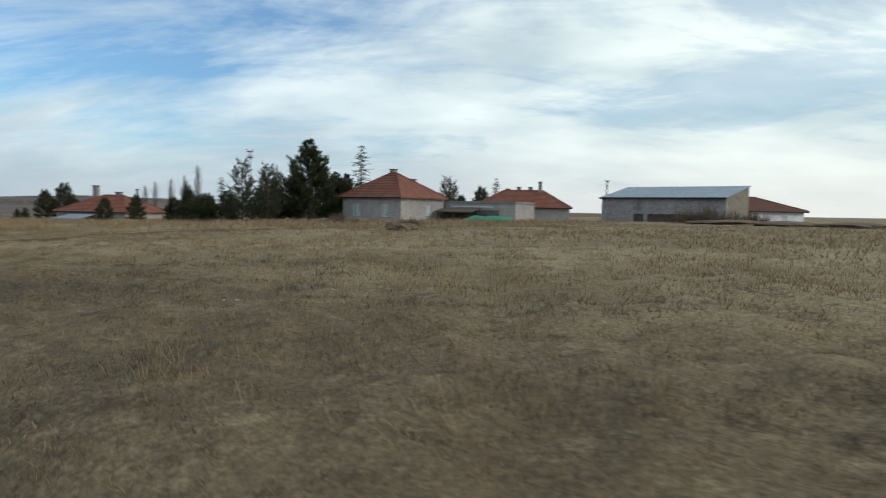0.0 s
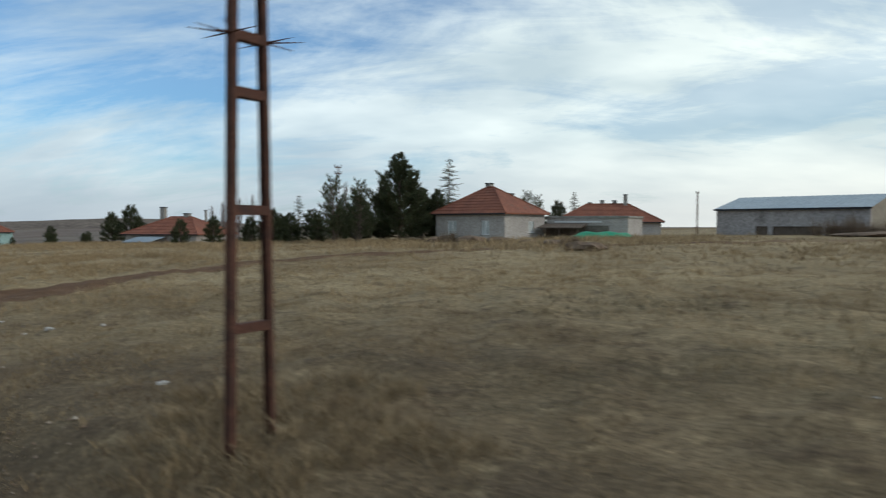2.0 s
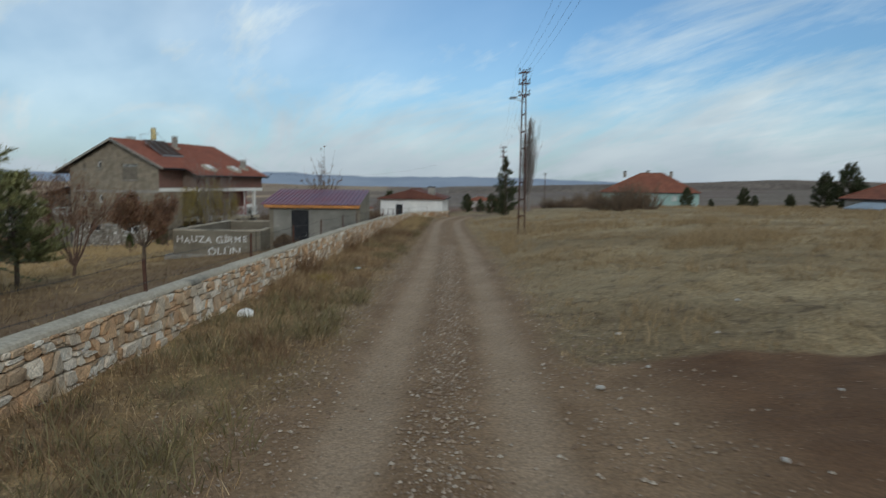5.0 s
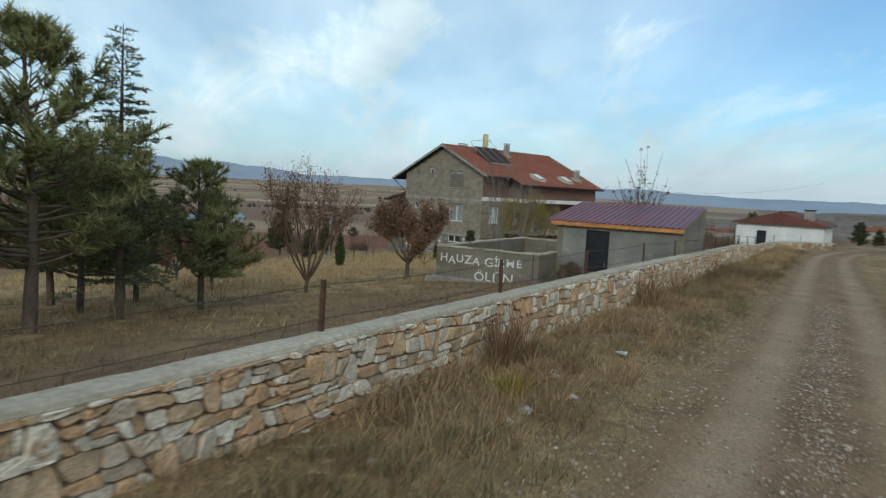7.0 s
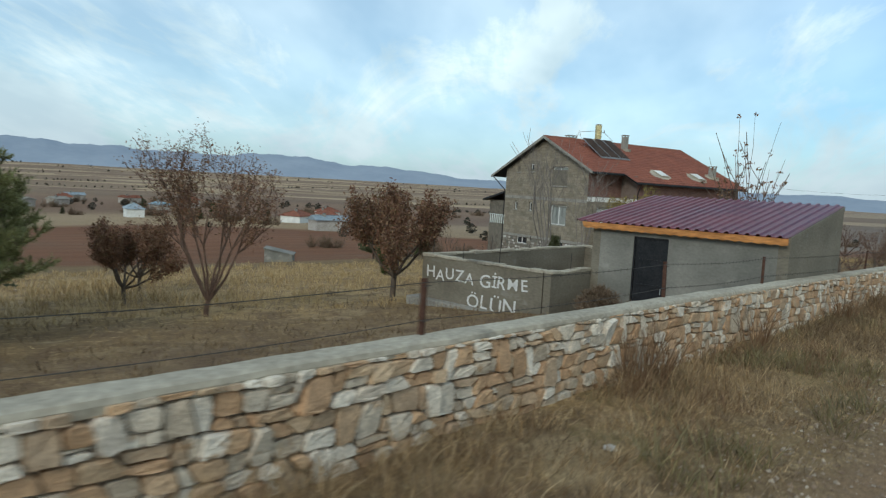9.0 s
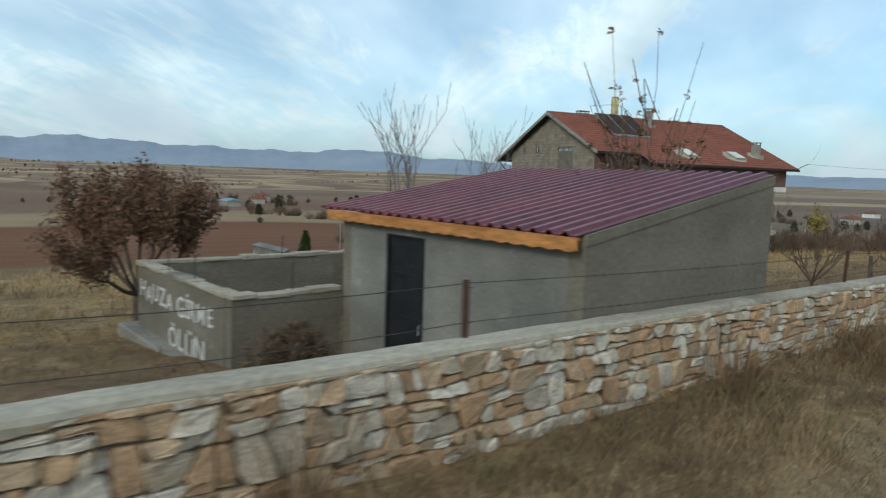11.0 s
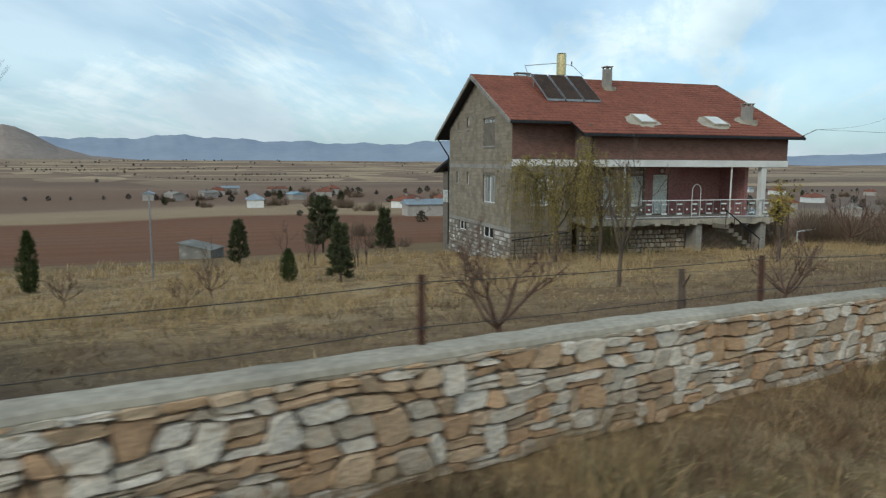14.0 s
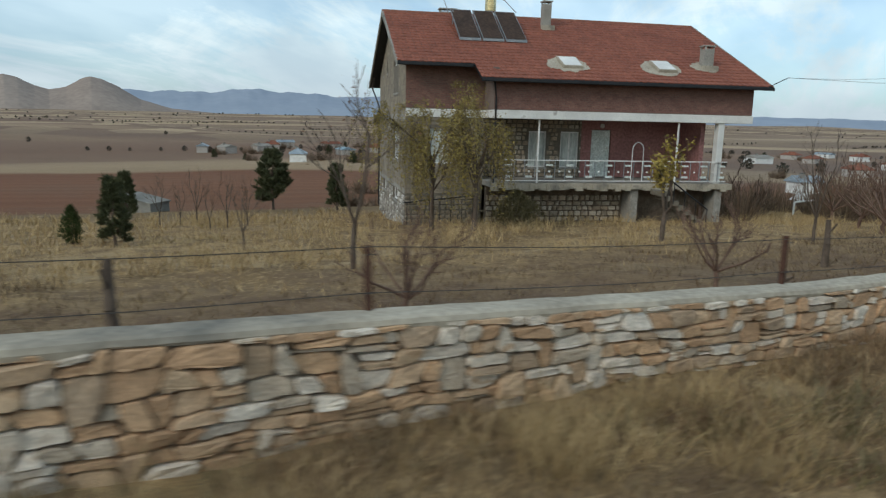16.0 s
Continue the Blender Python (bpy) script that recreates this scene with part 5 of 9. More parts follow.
    part("corner_column", boxes((12.8, 13.08, D1 + 0.02, D1 + 0.3, -0.38, 2.10), bevel=0.01), WHITE, ob, "white corner column")
    for s, lean in ((9.6, 0.0), (10.1, -0.3)):
        bm = bmesh.new()
        pts = [(s, -0.4, -0.38), (s, -0.4, 0.95)] + [(s + 0.28 * (1 - math.cos(a)) * (1 if lean == 0 else -1), -0.4, 0.95 + 0.3 * math.sin(a)) for a in (0.5, 1.0, 1.57)]
        for p, q in zip(pts, pts[1:]):
            tube(bm, p, q, 0.02, n=6)
        part("bent_pipe", bm, WHITE, ob, "white bent steel pipe")
    # railing
    rail = part("railing", boxes((S1 + 0.4, 13.3, D1 - 0.06, D1 - 0.02, 0.50, 0.54), (S1 + 0.4, 13.3, D1 - 0.06, D1 - 0.02, -0.30, -0.27)), WHITE, ob, "ornate white and blue steel railing")
    s, k = S1 + 0.45, 0
    while s < 13.2:
        bm = bmesh.new()
        box(bm, s, s + 0.025, D1 - 0.055, D1 - 0.03, -0.27, 0.50)
        part("baluster", bm, GALV, rail)
        if k % 2 == 0:
            for za_, zb_ in ((-0.16, -0.08), (0.30, 0.37)):
                part("panel_bar", boxes((s + 0.06, s + 0.34, D1 - 0.06, D1 - 0.03, za_, zb_)), PALE_DOOR, rail)
        bm = bmesh.new()
        bmesh.ops.create_icosphere(bm, subdivisions=1, radius=0.05, matrix=Matrix.Translation((s + 0.2, D1 - 0.045, 0.08)))
        part("rosette", bm, WHITE, rail)
        s += 0.42
        k += 1
    # outside stair with a dark rail
    for i in range(8):
        part("step", boxes((9.9 + i * 0.27, 10.167 + i * 0.27, D1 - 1.0, D1 - 0.12, -0.80 - i * 0.19, -0.62 - i * 0.19)), RENDER_ROUGH, ob, "concrete outside stair step")
    bm = bmesh.new()
    tube(bm, (9.9, D1 - 1.0, 0.1), (12.0, D1 - 1.0, -1.35), 0.03)
    for i in range(5):
        tube(bm, (9.95 + i * 0.5, D1 - 1.0, 0.06 - i * 0.345), (9.95 + i * 0.5, D1 - 1.0, -0.75 - i * 0.345), 0.018)
    part("stair_rail", bm, DARK_STEEL, ob)
    bm = bmesh.new()
    tube(bm, (-0.1, -0.35, -1.30), (2.9, -0.35, -1.0), 0.03)
    for i in range(7):
        tube(bm, (0.05 + i * 0.45, -0.35, -1.29 + i * 0.045), (0.05 + i * 0.45, -0.35, -2.5), 0.015)
    part("cellar_rail", bm, DARK_STEEL, ob, "dark rail over the cellar stair")
    # roof: tiles in rows on both slopes
    s0, s1, step_s = -0.46, LONG + 0.5, 2.55
    roof = part("roof", boxes((s0, s1, RIDGE_D - 0.06, RIDGE_D + 0.06, RIDGE_Z - 0.3, RIDGE_Z - 0.12)), DARK_STEEL, ob, "red clay tile roof")
    bm = bmesh.new()
    def slab(a, b, da, db, t=0.09):
        za, zb_ = roof_z(da), roof_z(db)
        vs = [bm.verts.new(p) for p in ((a, da, za - t), (b, da, za - t), (b, db, zb_ - t), (a, db, zb_ - t), (a, da, za), (b, da, za), (b, db, zb_), (a, db, zb_))]
        for q in ((0, 3, 2, 1), (4, 5, 6, 7), (0, 1, 5, 4), (1, 2, 6, 5), (2, 3, 7, 6), (3, 0, 4, 7)):
            bm.faces.new([vs[i] for i in q])
    slab(s0, step_s, -0.8, RIDGE_D)
    slab(step_s, s1, -2.0, RIDGE_D)
    slab(s0, s1, RIDGE_D, back + 1.5)
    part("roof_deck", bm, DARK_STEEL, roof, "dark timber roof deck")
    V, F = [], []
    tw, tl = 0.30, 0.33
    cosr = 1 / math.sqrt(1 + SLOPE ** 2)
    for side in (1, -1):
        d = RIDGE_D
        while True:
            d_lo = d - side * tl * cosr
            if (side == 1 and d_lo < -2.02) or (side == -1 and d_lo > back + 1.52):
                break
            a0 = s0 if (side == -1 or d_lo > -0.82) else step_s
            s = a0
            while s < s1 - 0.02:
                w = min(tw - 0.012, s1 - s)
                h = 0.018 + r.uniform(-0.004, 0.004)
                zt, zb_ = roof_z(d) + 0.012, roof_z(d_lo) + 0.012 + h
                b = len(V)
                for f, lift in ((0, 0.0), (0.32, 0.022), (0.62, 0.0), (1, 0.008)):
                    V.append((s + w * f, d, zt + lift))
                    V.append((s + w * f, d_lo - side * 0.02, zb_ + lift))
                    V.append((s + w * f, d_lo - side * 0.02, zb_ + lift - 0.03))
                for i in range(3):
                    k = b + i * 3
                    F.append((k, k + 1, k + 4, k + 3))
                    F.append((k + 1, k + 2, k + 5, k + 4))
                s += tw
            d = d_lo
    tl_ob = soup("tiles", V, F, TILE, roof, "red clay tiles")
    tl_ob["kind"] = "stuff"
    # ridge caps
    bm = bmesh.new()
    s = s0
    while s < s1 - 0.1:
        prism(bm, [(RIDGE_D - 0.14, RIDGE_Z - 0.03), (RIDGE_D, RIDGE_Z + 0.085), (RIDGE_D + 0.14, RIDGE_Z - 0.03)], s, s + 0.36, "x")
        s += 0.38
    part("ridge_cap", bm, TILE_FAR, roof)
    # verge boards and gutters
    for s in (s0 - 0.02, s1 - 0.02):
        bm = bmesh.new()
        prism(bm, [(-0.8 if s < 5 else -2.0, roof_z(-0.8 if s < 5 else -2.0) + 0.03), (RIDGE_D, RIDGE_Z + 0.05), (back + 1.5, roof_z(back + 1.5) + 0.03), (back + 1.5, roof_z(back + 1.5) - 0.15),
                   (RIDGE_D, RIDGE_Z - 0.16), (-0.8 if s < 5 else -2.0, roof_z(-0.8 if s < 5 else -2.0) - 0.15)], s, s + 0.06, "x")
        part("verge_board", bm, CONCRETE, roof, "grey verge edge")
    part("gutter", boxes((s0, step_s - 0.05, -0.93, -0.80, roof_z(-0.8) - 0.14, roof_z(-0.8) - 0.02), bevel=0.02), DARK_STEEL, roof)
    part("gutter", boxes((step_s, s1, -2.13, -2.0, roof_z(-2) - 0.14, roof_z(-2) - 0.02), bevel=0.02), DARK_STEEL, roof)
    bm = bmesh.new()
    tube(bm, (s0 + 0.15, back + 1.4, roof_z(back + 1.4) - 0.1), (-0.06, back + 0.05, 2.6), 0.04)
    tube(bm, (-0.06, back + 0.05, 2.6), (-0.06, back + 0.05, BASE_Z + 0.3), 0.04)
    part("downpipe", bm, DARK_STEEL, ob)
    bm = bmesh.new()
    tube(bm, (step_s + 0.5, -2.0, roof_z(-2) - 0.1), (S1 + 0.05, -1.56, 2.9), 0.035)
    tube(bm, (S1 + 0.05, -1.56, 2.9), (S1 + 0.05, -1.56, -0.4), 0.035)
    part("downpipe", bm, DARK_STEEL, ob)
    # chimneys
    for s, d, h, w in ((6.85, 3.5, 1.0, 0.36), (12.7, -0.3, 0.75, 0.42), (2.6, RIDGE_D + 0.4, 0.35, 0.75)):
        z = roof_z(d)
        ch = part("chimney", boxes((s - w / 2, s + w / 2, d - 0.2, d + 0.2, z - 0.3, z + h)), CONCRETE, roof, "grey rendered chimney")
        part("chimney_cap", boxes((s - w / 2 - 0.04, s + w / 2 + 0.04, d - 0.24, d + 0.24, z + h + 0.10, z + h + 0.15), *[(a, a + 0.06, b, b + 0.06, z + h, z + h + 0.10) for a in (s - w / 2, s + w / 2 - 0.06) for b in (d - 0.2, d + 0.14)]), CONCRETE, ch)
        part("flashing", boxes((s - w / 2 - 0.12, s + w / 2 + 0.12, d - 0.42, d - 0.2, roof_z(d - .4) + 0.02, z + 0.06)), COPING, ch)
    # roof windows
    for s, d in ((6.5, -0.55), (10.55, -0.6), (12.7, -0.3)):
        # mortar smeared over the tiles round the opening
        m = Matrix.Translation((s, d, roof_z(d))) @ Matrix.Rotation(math.atan(SLOPE), 4, "X")
        bm = bmesh.new()
        ring = [(1.15 if s < 12 else 0.8) * r.uniform(0.62, 0.86) for _ in range(22)]
        out = [(c * math.cos(2 * math.pi * i / 22) - 0.1, c * 0.9 * math.sin(2 * math.pi * i / 22) - 0.05) for i, c in enumerate(ring)]
        prism(bm, out, 0.0, 0.052, "z")
        bmesh.ops.transform(bm, matrix=m, verts=bm.verts)
        part("mortar_skirt", bm, COPING, roof, "smeared pale mortar")
    for s, d in ((6.5, -0.55), (10.55, -0.6)):
        m = Matrix.Translation((s, d, roof_z(d))) @ Matrix.Rotation(math.atan(SLOPE), 4, "X")
        bm = boxes((-0.42, 0.42, -0.5, 0.5, 0.02, 0.16))
        bmesh.ops.transform(bm, matrix=m, verts=bm.verts)
        win = part("roof_window", bm, COPING, roof, "raised roof window with a pale pane")
        bm = boxes((-0.36, 0.36, -0.44, 0.44, 0.162, 0.175))
        bmesh.ops.transform(bm, matrix=m, verts=bm.verts)
        part("pane", bm, WHITE, win)
        bm = boxes((-0.75, -0.42, -0.6, 0.35, 0.015, 0.05))
        bmesh.ops.transform(bm, matrix=m, verts=bm.verts)
        part("flashing", bm, COPING, win)
    # solar water heater, which stands on the roof
    heat = thing("solar_water_heater", HOUSE, "solar water heater with three dark collectors and a steel tank", "water heater")
    za = roof_z(1.6)
    for i in range(3):
        a = 2.42 + i * 1.0
        lo, hi = (1.4, roof_z(1.4) + 0.12), (3.5, roof_z(3.5) + 0.55)
        def quad(a, b, off0, off1, e=0.0):
            bm = bmesh.new()
            vs = [bm.verts.new(p) for p in ((a, lo[0] + e, lo[1] + off0 + e), (b, lo[0] + e, lo[1] + off0 + e), (b, hi[0] - e, hi[1] + off0 - e), (a, hi[0] - e, hi[1] + off0 - e),
                                            (a, lo[0] + e, lo[1] + off1 + e), (b, lo[0] + e, lo[1] + off1 + e), (b, hi[0] - e, hi[1] + off1 - e), (a, hi[0] - e, hi[1] + off1 - e))]
            for q in ((0, 3, 2, 1), (4, 5, 6, 7), (0, 1, 5, 4), (1, 2, 6, 5), (2, 3, 7, 6), (3, 0, 4, 7)):
                bm.faces.new([vs[k] for k in q])
            return bm
        c = part("collector", quad(a, a + 0.92, -0.05, 0.04), GALV, heat, "dark flat-plate collector")
        part("collector_glass", quad(a + 0.03, a + 0.89, 0.041, 0.05, 0.03), BLACK_PANEL, c)
    for s in (2.5, 3.45, 4.4, 5.3):
        part("stand_leg", tube(bmesh.new(), (s, 3.3, roof_z(3.3) + 0.02), (s, 3.3, roof_z(3.3) + 0.6), 0.02), GALV, heat)
    bm = bmesh.new()
    for a, b in ((0, 0.06), (0.06, 1.15), (1.15, 1.22)):
        ra, rb = (0.22, 0.25) if a == 0 else ((0.25, 0.25) if b < 1.2 else (0.25, 0.2))
        tube(bm, (4.35, 3.9, roof_z(3.9) + 0.40 + a), (4.35, 3.9, roof_z(3.9) + 0.35 + b), ra, rb, 16)
    part("tank", bm, BRASSY, heat, "upright polished steel water tank")
    bm = bmesh.new()
    for sgn in (-1, 1):
        for sg2 in (-1, 1):
            tube(bm, (4.35 + 0.2 * sgn, 3.9 + 0.2 * sg2, roof_z(3.9) - 0.05), (4.35 + 0.2 * sgn, 3.9 + 0.2 * sg2, roof_z(3.9) + 0.37), 0.018)
    part("tank_stand", bm, GALV, heat)
    bm = bmesh.new()
    pts = [(2.35, 3.5, roof_z(3.5) + 0.4), (2.15, 3.6, roof_z(3.6) + 0.95), (4.1, 3.85, roof_z(3.9) + 1.05)]
    for p, q in zip(pts, pts[1:]):
        tube(bm, p, q, 0.018)
    pts = [(4.6, 3.9, roof_z(3.9) + 1.0), (4.95, 3.9, roof_z(3.9) + 1.0), (5.4, 3.4, roof_z(3.4) + 0.62)]
    for p, q in zip(pts, pts[1:]):
        tube(bm, p, q, 0.018)
    tube(bm, (4.95, 3.9, roof_z(3.9) + 0.95), (4.95, 3.9, roof_z(3.9) + 1.2), 0.035)
    part("pipework", bm, GALV, heat)
    # lean-to at the rear
    bm = bmesh.new()
    part("annex_wall", boxes((0.4, 0.6, back, back + 2.6, BASE_Z - 0.6, 1.7), (0.6, 4.0, back + 2.4, back + 2.6, BASE_Z - 0.6, 1.7)), BLOCK_JOINT, ob, "rear annex of grey block")
    prism(bm, [(back, 2.5), (back + 3.0, 1.75), (back + 3.0, 1.62), (back, 2.36)], -0.1, 4.2, "x")
    part("annex_roof", bm, DARK_STEEL, ob, "dark lean-to roof")
    bm = bmesh.new()
    for i in range(9):
        box(bm, 0.36, 0.39, back + 0.2 + i * 0.27, back + 0.30 + i * 0.27, -0.2, 0.5)
    box(bm, 0.36, 0.395, back + 0.1, back + 2.6, 0.5, 0.55)
    part("annex_railing", bm, PALE_DOOR, ob)


big_house()


# ---- smaller houses ----
def hip_house(name, m, w, d, wall_h, roof_h, wall_mat, roof_mat, label, chimneys=(), windows=(), over=0.35, base=-1.2, ridge=0.35, gable=False, side_windows=(), door=None):
    """A one-storey house; local x along its front, which faces -y. windows: (x0, x1, z0, z1) on the front; side_windows on the +x side."""
    ob = thing(name, m, label, "house", "houses of the village")
    put = lambda x, z, o: (x, -d / 2 - o, z)
    sput = lambda y, z, o: (w / 2 + o, y, z)
    holes = list(windows) + ([door] if door else [])
    front = part("front_wall", face_with_holes((-w / 2, w / 2, base, wall_h), holes, put, 0.25), wall_mat, ob)
    part("side_wall", boxes((-w / 2, -w / 2 + 0.25, -d / 2 + 0.25, d / 2, base, wall_h)), wall_mat, ob)
    side = part("side_wall", face_with_holes((-d / 2 + 0.25, d / 2, base, wall_h), list(side_windows), sput, 0.25), wall_mat, ob)
    part("rear_wall", boxes((-w / 2 + 0.25, w / 2 - 0.25, d / 2 - 0.25, d / 2, base, wall_h)), wall_mat, ob)
    for h in windows:
        opening_window("window", front, put, *h, out=-0.05, pane=PANE_PALE, bars=1 if h[1] - h[0] > 0.7 else 0)
    for h in side_windows:
        opening_window("window", side, sput, *h, out=-0.05, pane=PANE_PALE, bars=1 if h[1] - h[0] > 0.7 else 0)
    if door:
        part("door", boxes((door[0], door[1], -d / 2 + 0.06, -d / 2 + 0.11, door[2], door[3])), DARK_STEEL, front, "dark door")
    bm = bmesh.new()
    a, b = w / 2 + over, d / 2 + over
    z0, z1 = wall_h - 0.02, wall_h + roof_h
    rl = a if gable else max(0.01, a * ridge)
    c = [bm.verts.new(p) for p in ((-a, -b, z0), (a, -b, z0), (a, b, z0), (-a, b, z0))]
    e = [bm.verts.new(p) for p in ((-a, -b, z0 + 0.1), (a, -b, z0 + 0.1), (a, b, z0 + 0.1), (-a, b, z0 + 0.1))]
    r0, r1 = bm.verts.new((-rl, 0, z1)), bm.verts.new((rl, 0, z1))
    bm.faces.new(c[::-1])
    for i in range(4):
        j = (i + 1) % 4
        bm.faces.new((c[i], c[j], e[j], e[i]))
    bm.faces.new((e[0], e[1], r1, r0))
    bm.faces.new((e[2], e[3], r0, r1))
    bm.faces.new((e[1], e[2], r1))
    bm.faces.new((e[3], e[0], r0))
    roof = part("roof", bm, roof_mat, ob)
    # tile courses stand proud as fine steps on the two long slopes
    bm = bmesh.new()
    n = max(4, int(b / 0.36))
    for k in range(1, n):
        f = k / n
        for sgn in (-1, 1):
            y = sgn * b * (1 - f)
            z = z0 + 0.1 + (z1 - z0 - 0.1) * f
            x = a - (a - rl) * f
            box(bm, -x + 0.03, x - 0.03, y - 0.02, y + 0.02, z - 0.01, z + 0.03)
    part("course_relief", bm, roof_mat, roof)["kind"] = "stuff"
    bm = bmesh.new()
    tube(bm, (-rl, 0, z1 + 0.02), (rl, 0, z1 + 0.02), 0.09, n=6)
    if not gable:
        for sx in (-1, 1):
            for sy in (-1, 1):
                tube(bm, (sx * rl, 0, z1 + 0.02), (sx * a, sy * b, z0 + 0.12), 0.07, n=5)
    part("ridge_cap", bm, roof_mat, roof)
    for x, y, h, cw in chimneys:
        zc = z0 + 0.1 + (z1 - z0) * max(0, 1 - abs(y) / b)
        ch = part("chimney", boxes((x - cw / 2, x + cw / 2, y - cw / 2, y + cw / 2, zc - 0.4, zc + h)), CONCRETE, roof, "grey chimney")
        part("chimney_cap", boxes((x - cw / 2 - 0.06, x + cw / 2 + 0.06, y - cw / 2 - 0.06, y + cw / 2 + 0.06, zc + h + 0.001, zc + h + 0.08)), DARK_STEEL, ch)
    part("fascia", boxes((-a, a, -b - 0.03, -b, z0 - 0.04, z0 + 0.08)), DARK_STEEL, roof, "dark eaves board")
    return ob


def pose_uv(u, v, z, yaw):
    p = at(u, v, z)
    return pose(p.x, p.y, p.z, 0, 0, yaw)


def facing(u, v, yaw_off=0.0):
    """Yaw at which a house's front at (u, v) looks back to the road's middle part, turned by yaw_off."""
    return ROAD_YAW + yaw_off


# red-roofed plastered house across the field
def placed(front_left, front_right, depth, z):
    """Pose of a house from its two front corners as one looks at it; also its width."""
    a, b = at(*front_left), at(*front_right)
    w = (b - a).length
    yaw = math.degrees(math.atan2(b.y - a.y, b.x - a.x))
    n = Vector((-(b.y - a.y), b.x - a.x, 0)) / w
    c = (a + b) / 2 + n * depth / 2
    return pose(c.x, c.y, z, 0, 0, yaw), w


m, w = placed((46.75, -46.4), (39.2, -46.05), 5.9, 1.55)
hip_house("house", m, w, 5.9, 2.5, 2.4, CREAM, TILE_FAR, "one-storey grey plastered house with a red hipped roof", chimneys=((-0.3, 0.3, 0.45, 0.5), (1.0, 1.6, 0.5, 0.5)),
          windows=((-2.4, -1.4, 0.75, 1.95), (1.3, 2.2, 0.75, 1.95)), ridge=0.1, side_windows=((0.5, 1.3, 0.9, 1.9),))
m, w = placed((38.9, -52.2), (31.8, -53.4), 5.0, 1.6)
flat = thing("outbuilding", m, "flat-roofed grey block outbuilding beside the house", "outbuilding")
part("wall", boxes((-w / 2, w / 2, -2.5, 2.5, -1, 2.15)), CREAM, flat)
part("roof_slab", boxes((-w / 2 - 0.1, w / 2 + 0.1, -2.6, 2.6, 2.15, 2.32)), CONCRETE, flat)
part("pale_beam", boxes((-w / 2 + 0.8, 1.4, -2.66, -2.605, 1.75, 1.86)), WHITE, flat)
part("recess", boxes((-0.6, w / 2 - 1.6, -2.53, -2.502, -0.5, 1.5)), BLOCK_JOINT, flat, "darker block infill")
lean = thing("lean_to", m @ pose(-w / 2 + 1.9, -3.6, 0), "dark timber lean-to with a sagging roof", "lean-to")
bm = bmesh.new()
for x in (-1.6, 0.0, 1.6):
    tube(bm, (x, -0.9, -0.8), (x, -0.9, 1.25), 0.06)
part("pole_frame", bm, BARK, lean)
bm = bmesh.new()
prism(bm, [(-1.1, 1.25), (0.9, 1.6), (0.9, 1.68), (-1.1, 1.33)], -1.9, 1.9, "x")
part("roof", bm, BARK, lean)
part("rear_panel", boxes((-1.8, 1.8, 0.6, 0.7, -0.8, 1.5)), BARK, lean)
tp = thing("tarpaulin", m @ pose(2.2, -5.2, gz(33, -47) - 1.6), "bright green tarpaulin over a low heap", "tarpaulin")
bm = bmesh.new()
bmesh.ops.create_grid(bm, x_segments=22, y_segments=8, size=1)
for v in bm.verts:
    x, y = v.co.x, v.co.y
    v.co = Vector((x * 2.6, y * 0.9, max(0.0, 0.55 * (1 - abs(x) ** 6) * (1 - y * y) + 0.06 * math.sin(x * 9 + y * 5))))
bmesh.ops.solidify(bm, geom=bm.faces[:], thickness=0.01)
part("sheet", bm, TARP, tp, smooth=True)

m, w = placed((49.2, -72.0), (38.3, -77.4), 9.0, 1.4)
hip_house("house", m, w, 9.0, 2.1, 2.3, CREAM, TILE_FAR, "low plastered house with a red hipped roof and tall chimneys", chimneys=((-0.6, 0.2, 0.4, 0.5), (0.9, 0.4, 0.5, 0.5), (2.2, -0.2, 1.1, 0.45), (-2.1, 0.5, 0.3, 0.45)),
          windows=((-1.6, -0.8, 0.7, 1.7),), ridge=0.4)

# red-roofed house with a lean-to sheet roof
m, w = placed((84.7, -37.0), (76.7, -41.0), 8.2, -0.2)
hip_house("house", m, w, 8.2, 2.2, 2.05, CREAM, TILE_FAR, "white house with a dark red hipped roof and a sheet porch", chimneys=((-2.4, 0.0, 1.0, 0.55), (0.6, 0.2, 0.35, 0.6), (2.8, 0.6, 0.9, 0.2)),
          windows=((-3.6, -2.7, 0.8, 1.8), (-0.4, 0.5, 0.8, 1.8)), ridge=0.28)
porch = thing("porch", m @ pose(-0.9, -5.6, -0.35), "grey corrugated sheet porch on posts", "porch")
bm = bmesh.new()
prism(bm, [(-1.6, 1.75), (1.3, 2.3), (1.3, 2.36), (-1.6, 1.81)], -1.7, 1.7, "x")
part("roof_sheet", bm, SHEET_GREY, porch)
for x in (-1.6, 0.0, 1.6):
    part("post", tube(bmesh.new(), (x, -1.5, -0.8), (x, -1.5, 1.78), 0.06), WHITE, porch)

# turquoise house further on
m, w = placed((166.5, -31.5), (160.0, -50.0), 13.0, -1.0)
hip_house("house", m @ pose(0.9, 0, 0), w * 1.0, 13.0, 2.6, 4.2, TURQUOISE, TILE_FAR, "turquoise house with a dark red hipped roof", chimneys=((-0.8, 0.5, 0.7, 0.7), (4.0, 1.0, 0.8, 0.6), (-5.5, -1.0, 0.8, 0.6)),
          windows=((-6.0, -4.8, 1.0, 2.0), (0.5, 1.7, 1.0, 2.0), (4.5, 5.5, 1.0, 2.0)), ridge=0.22)

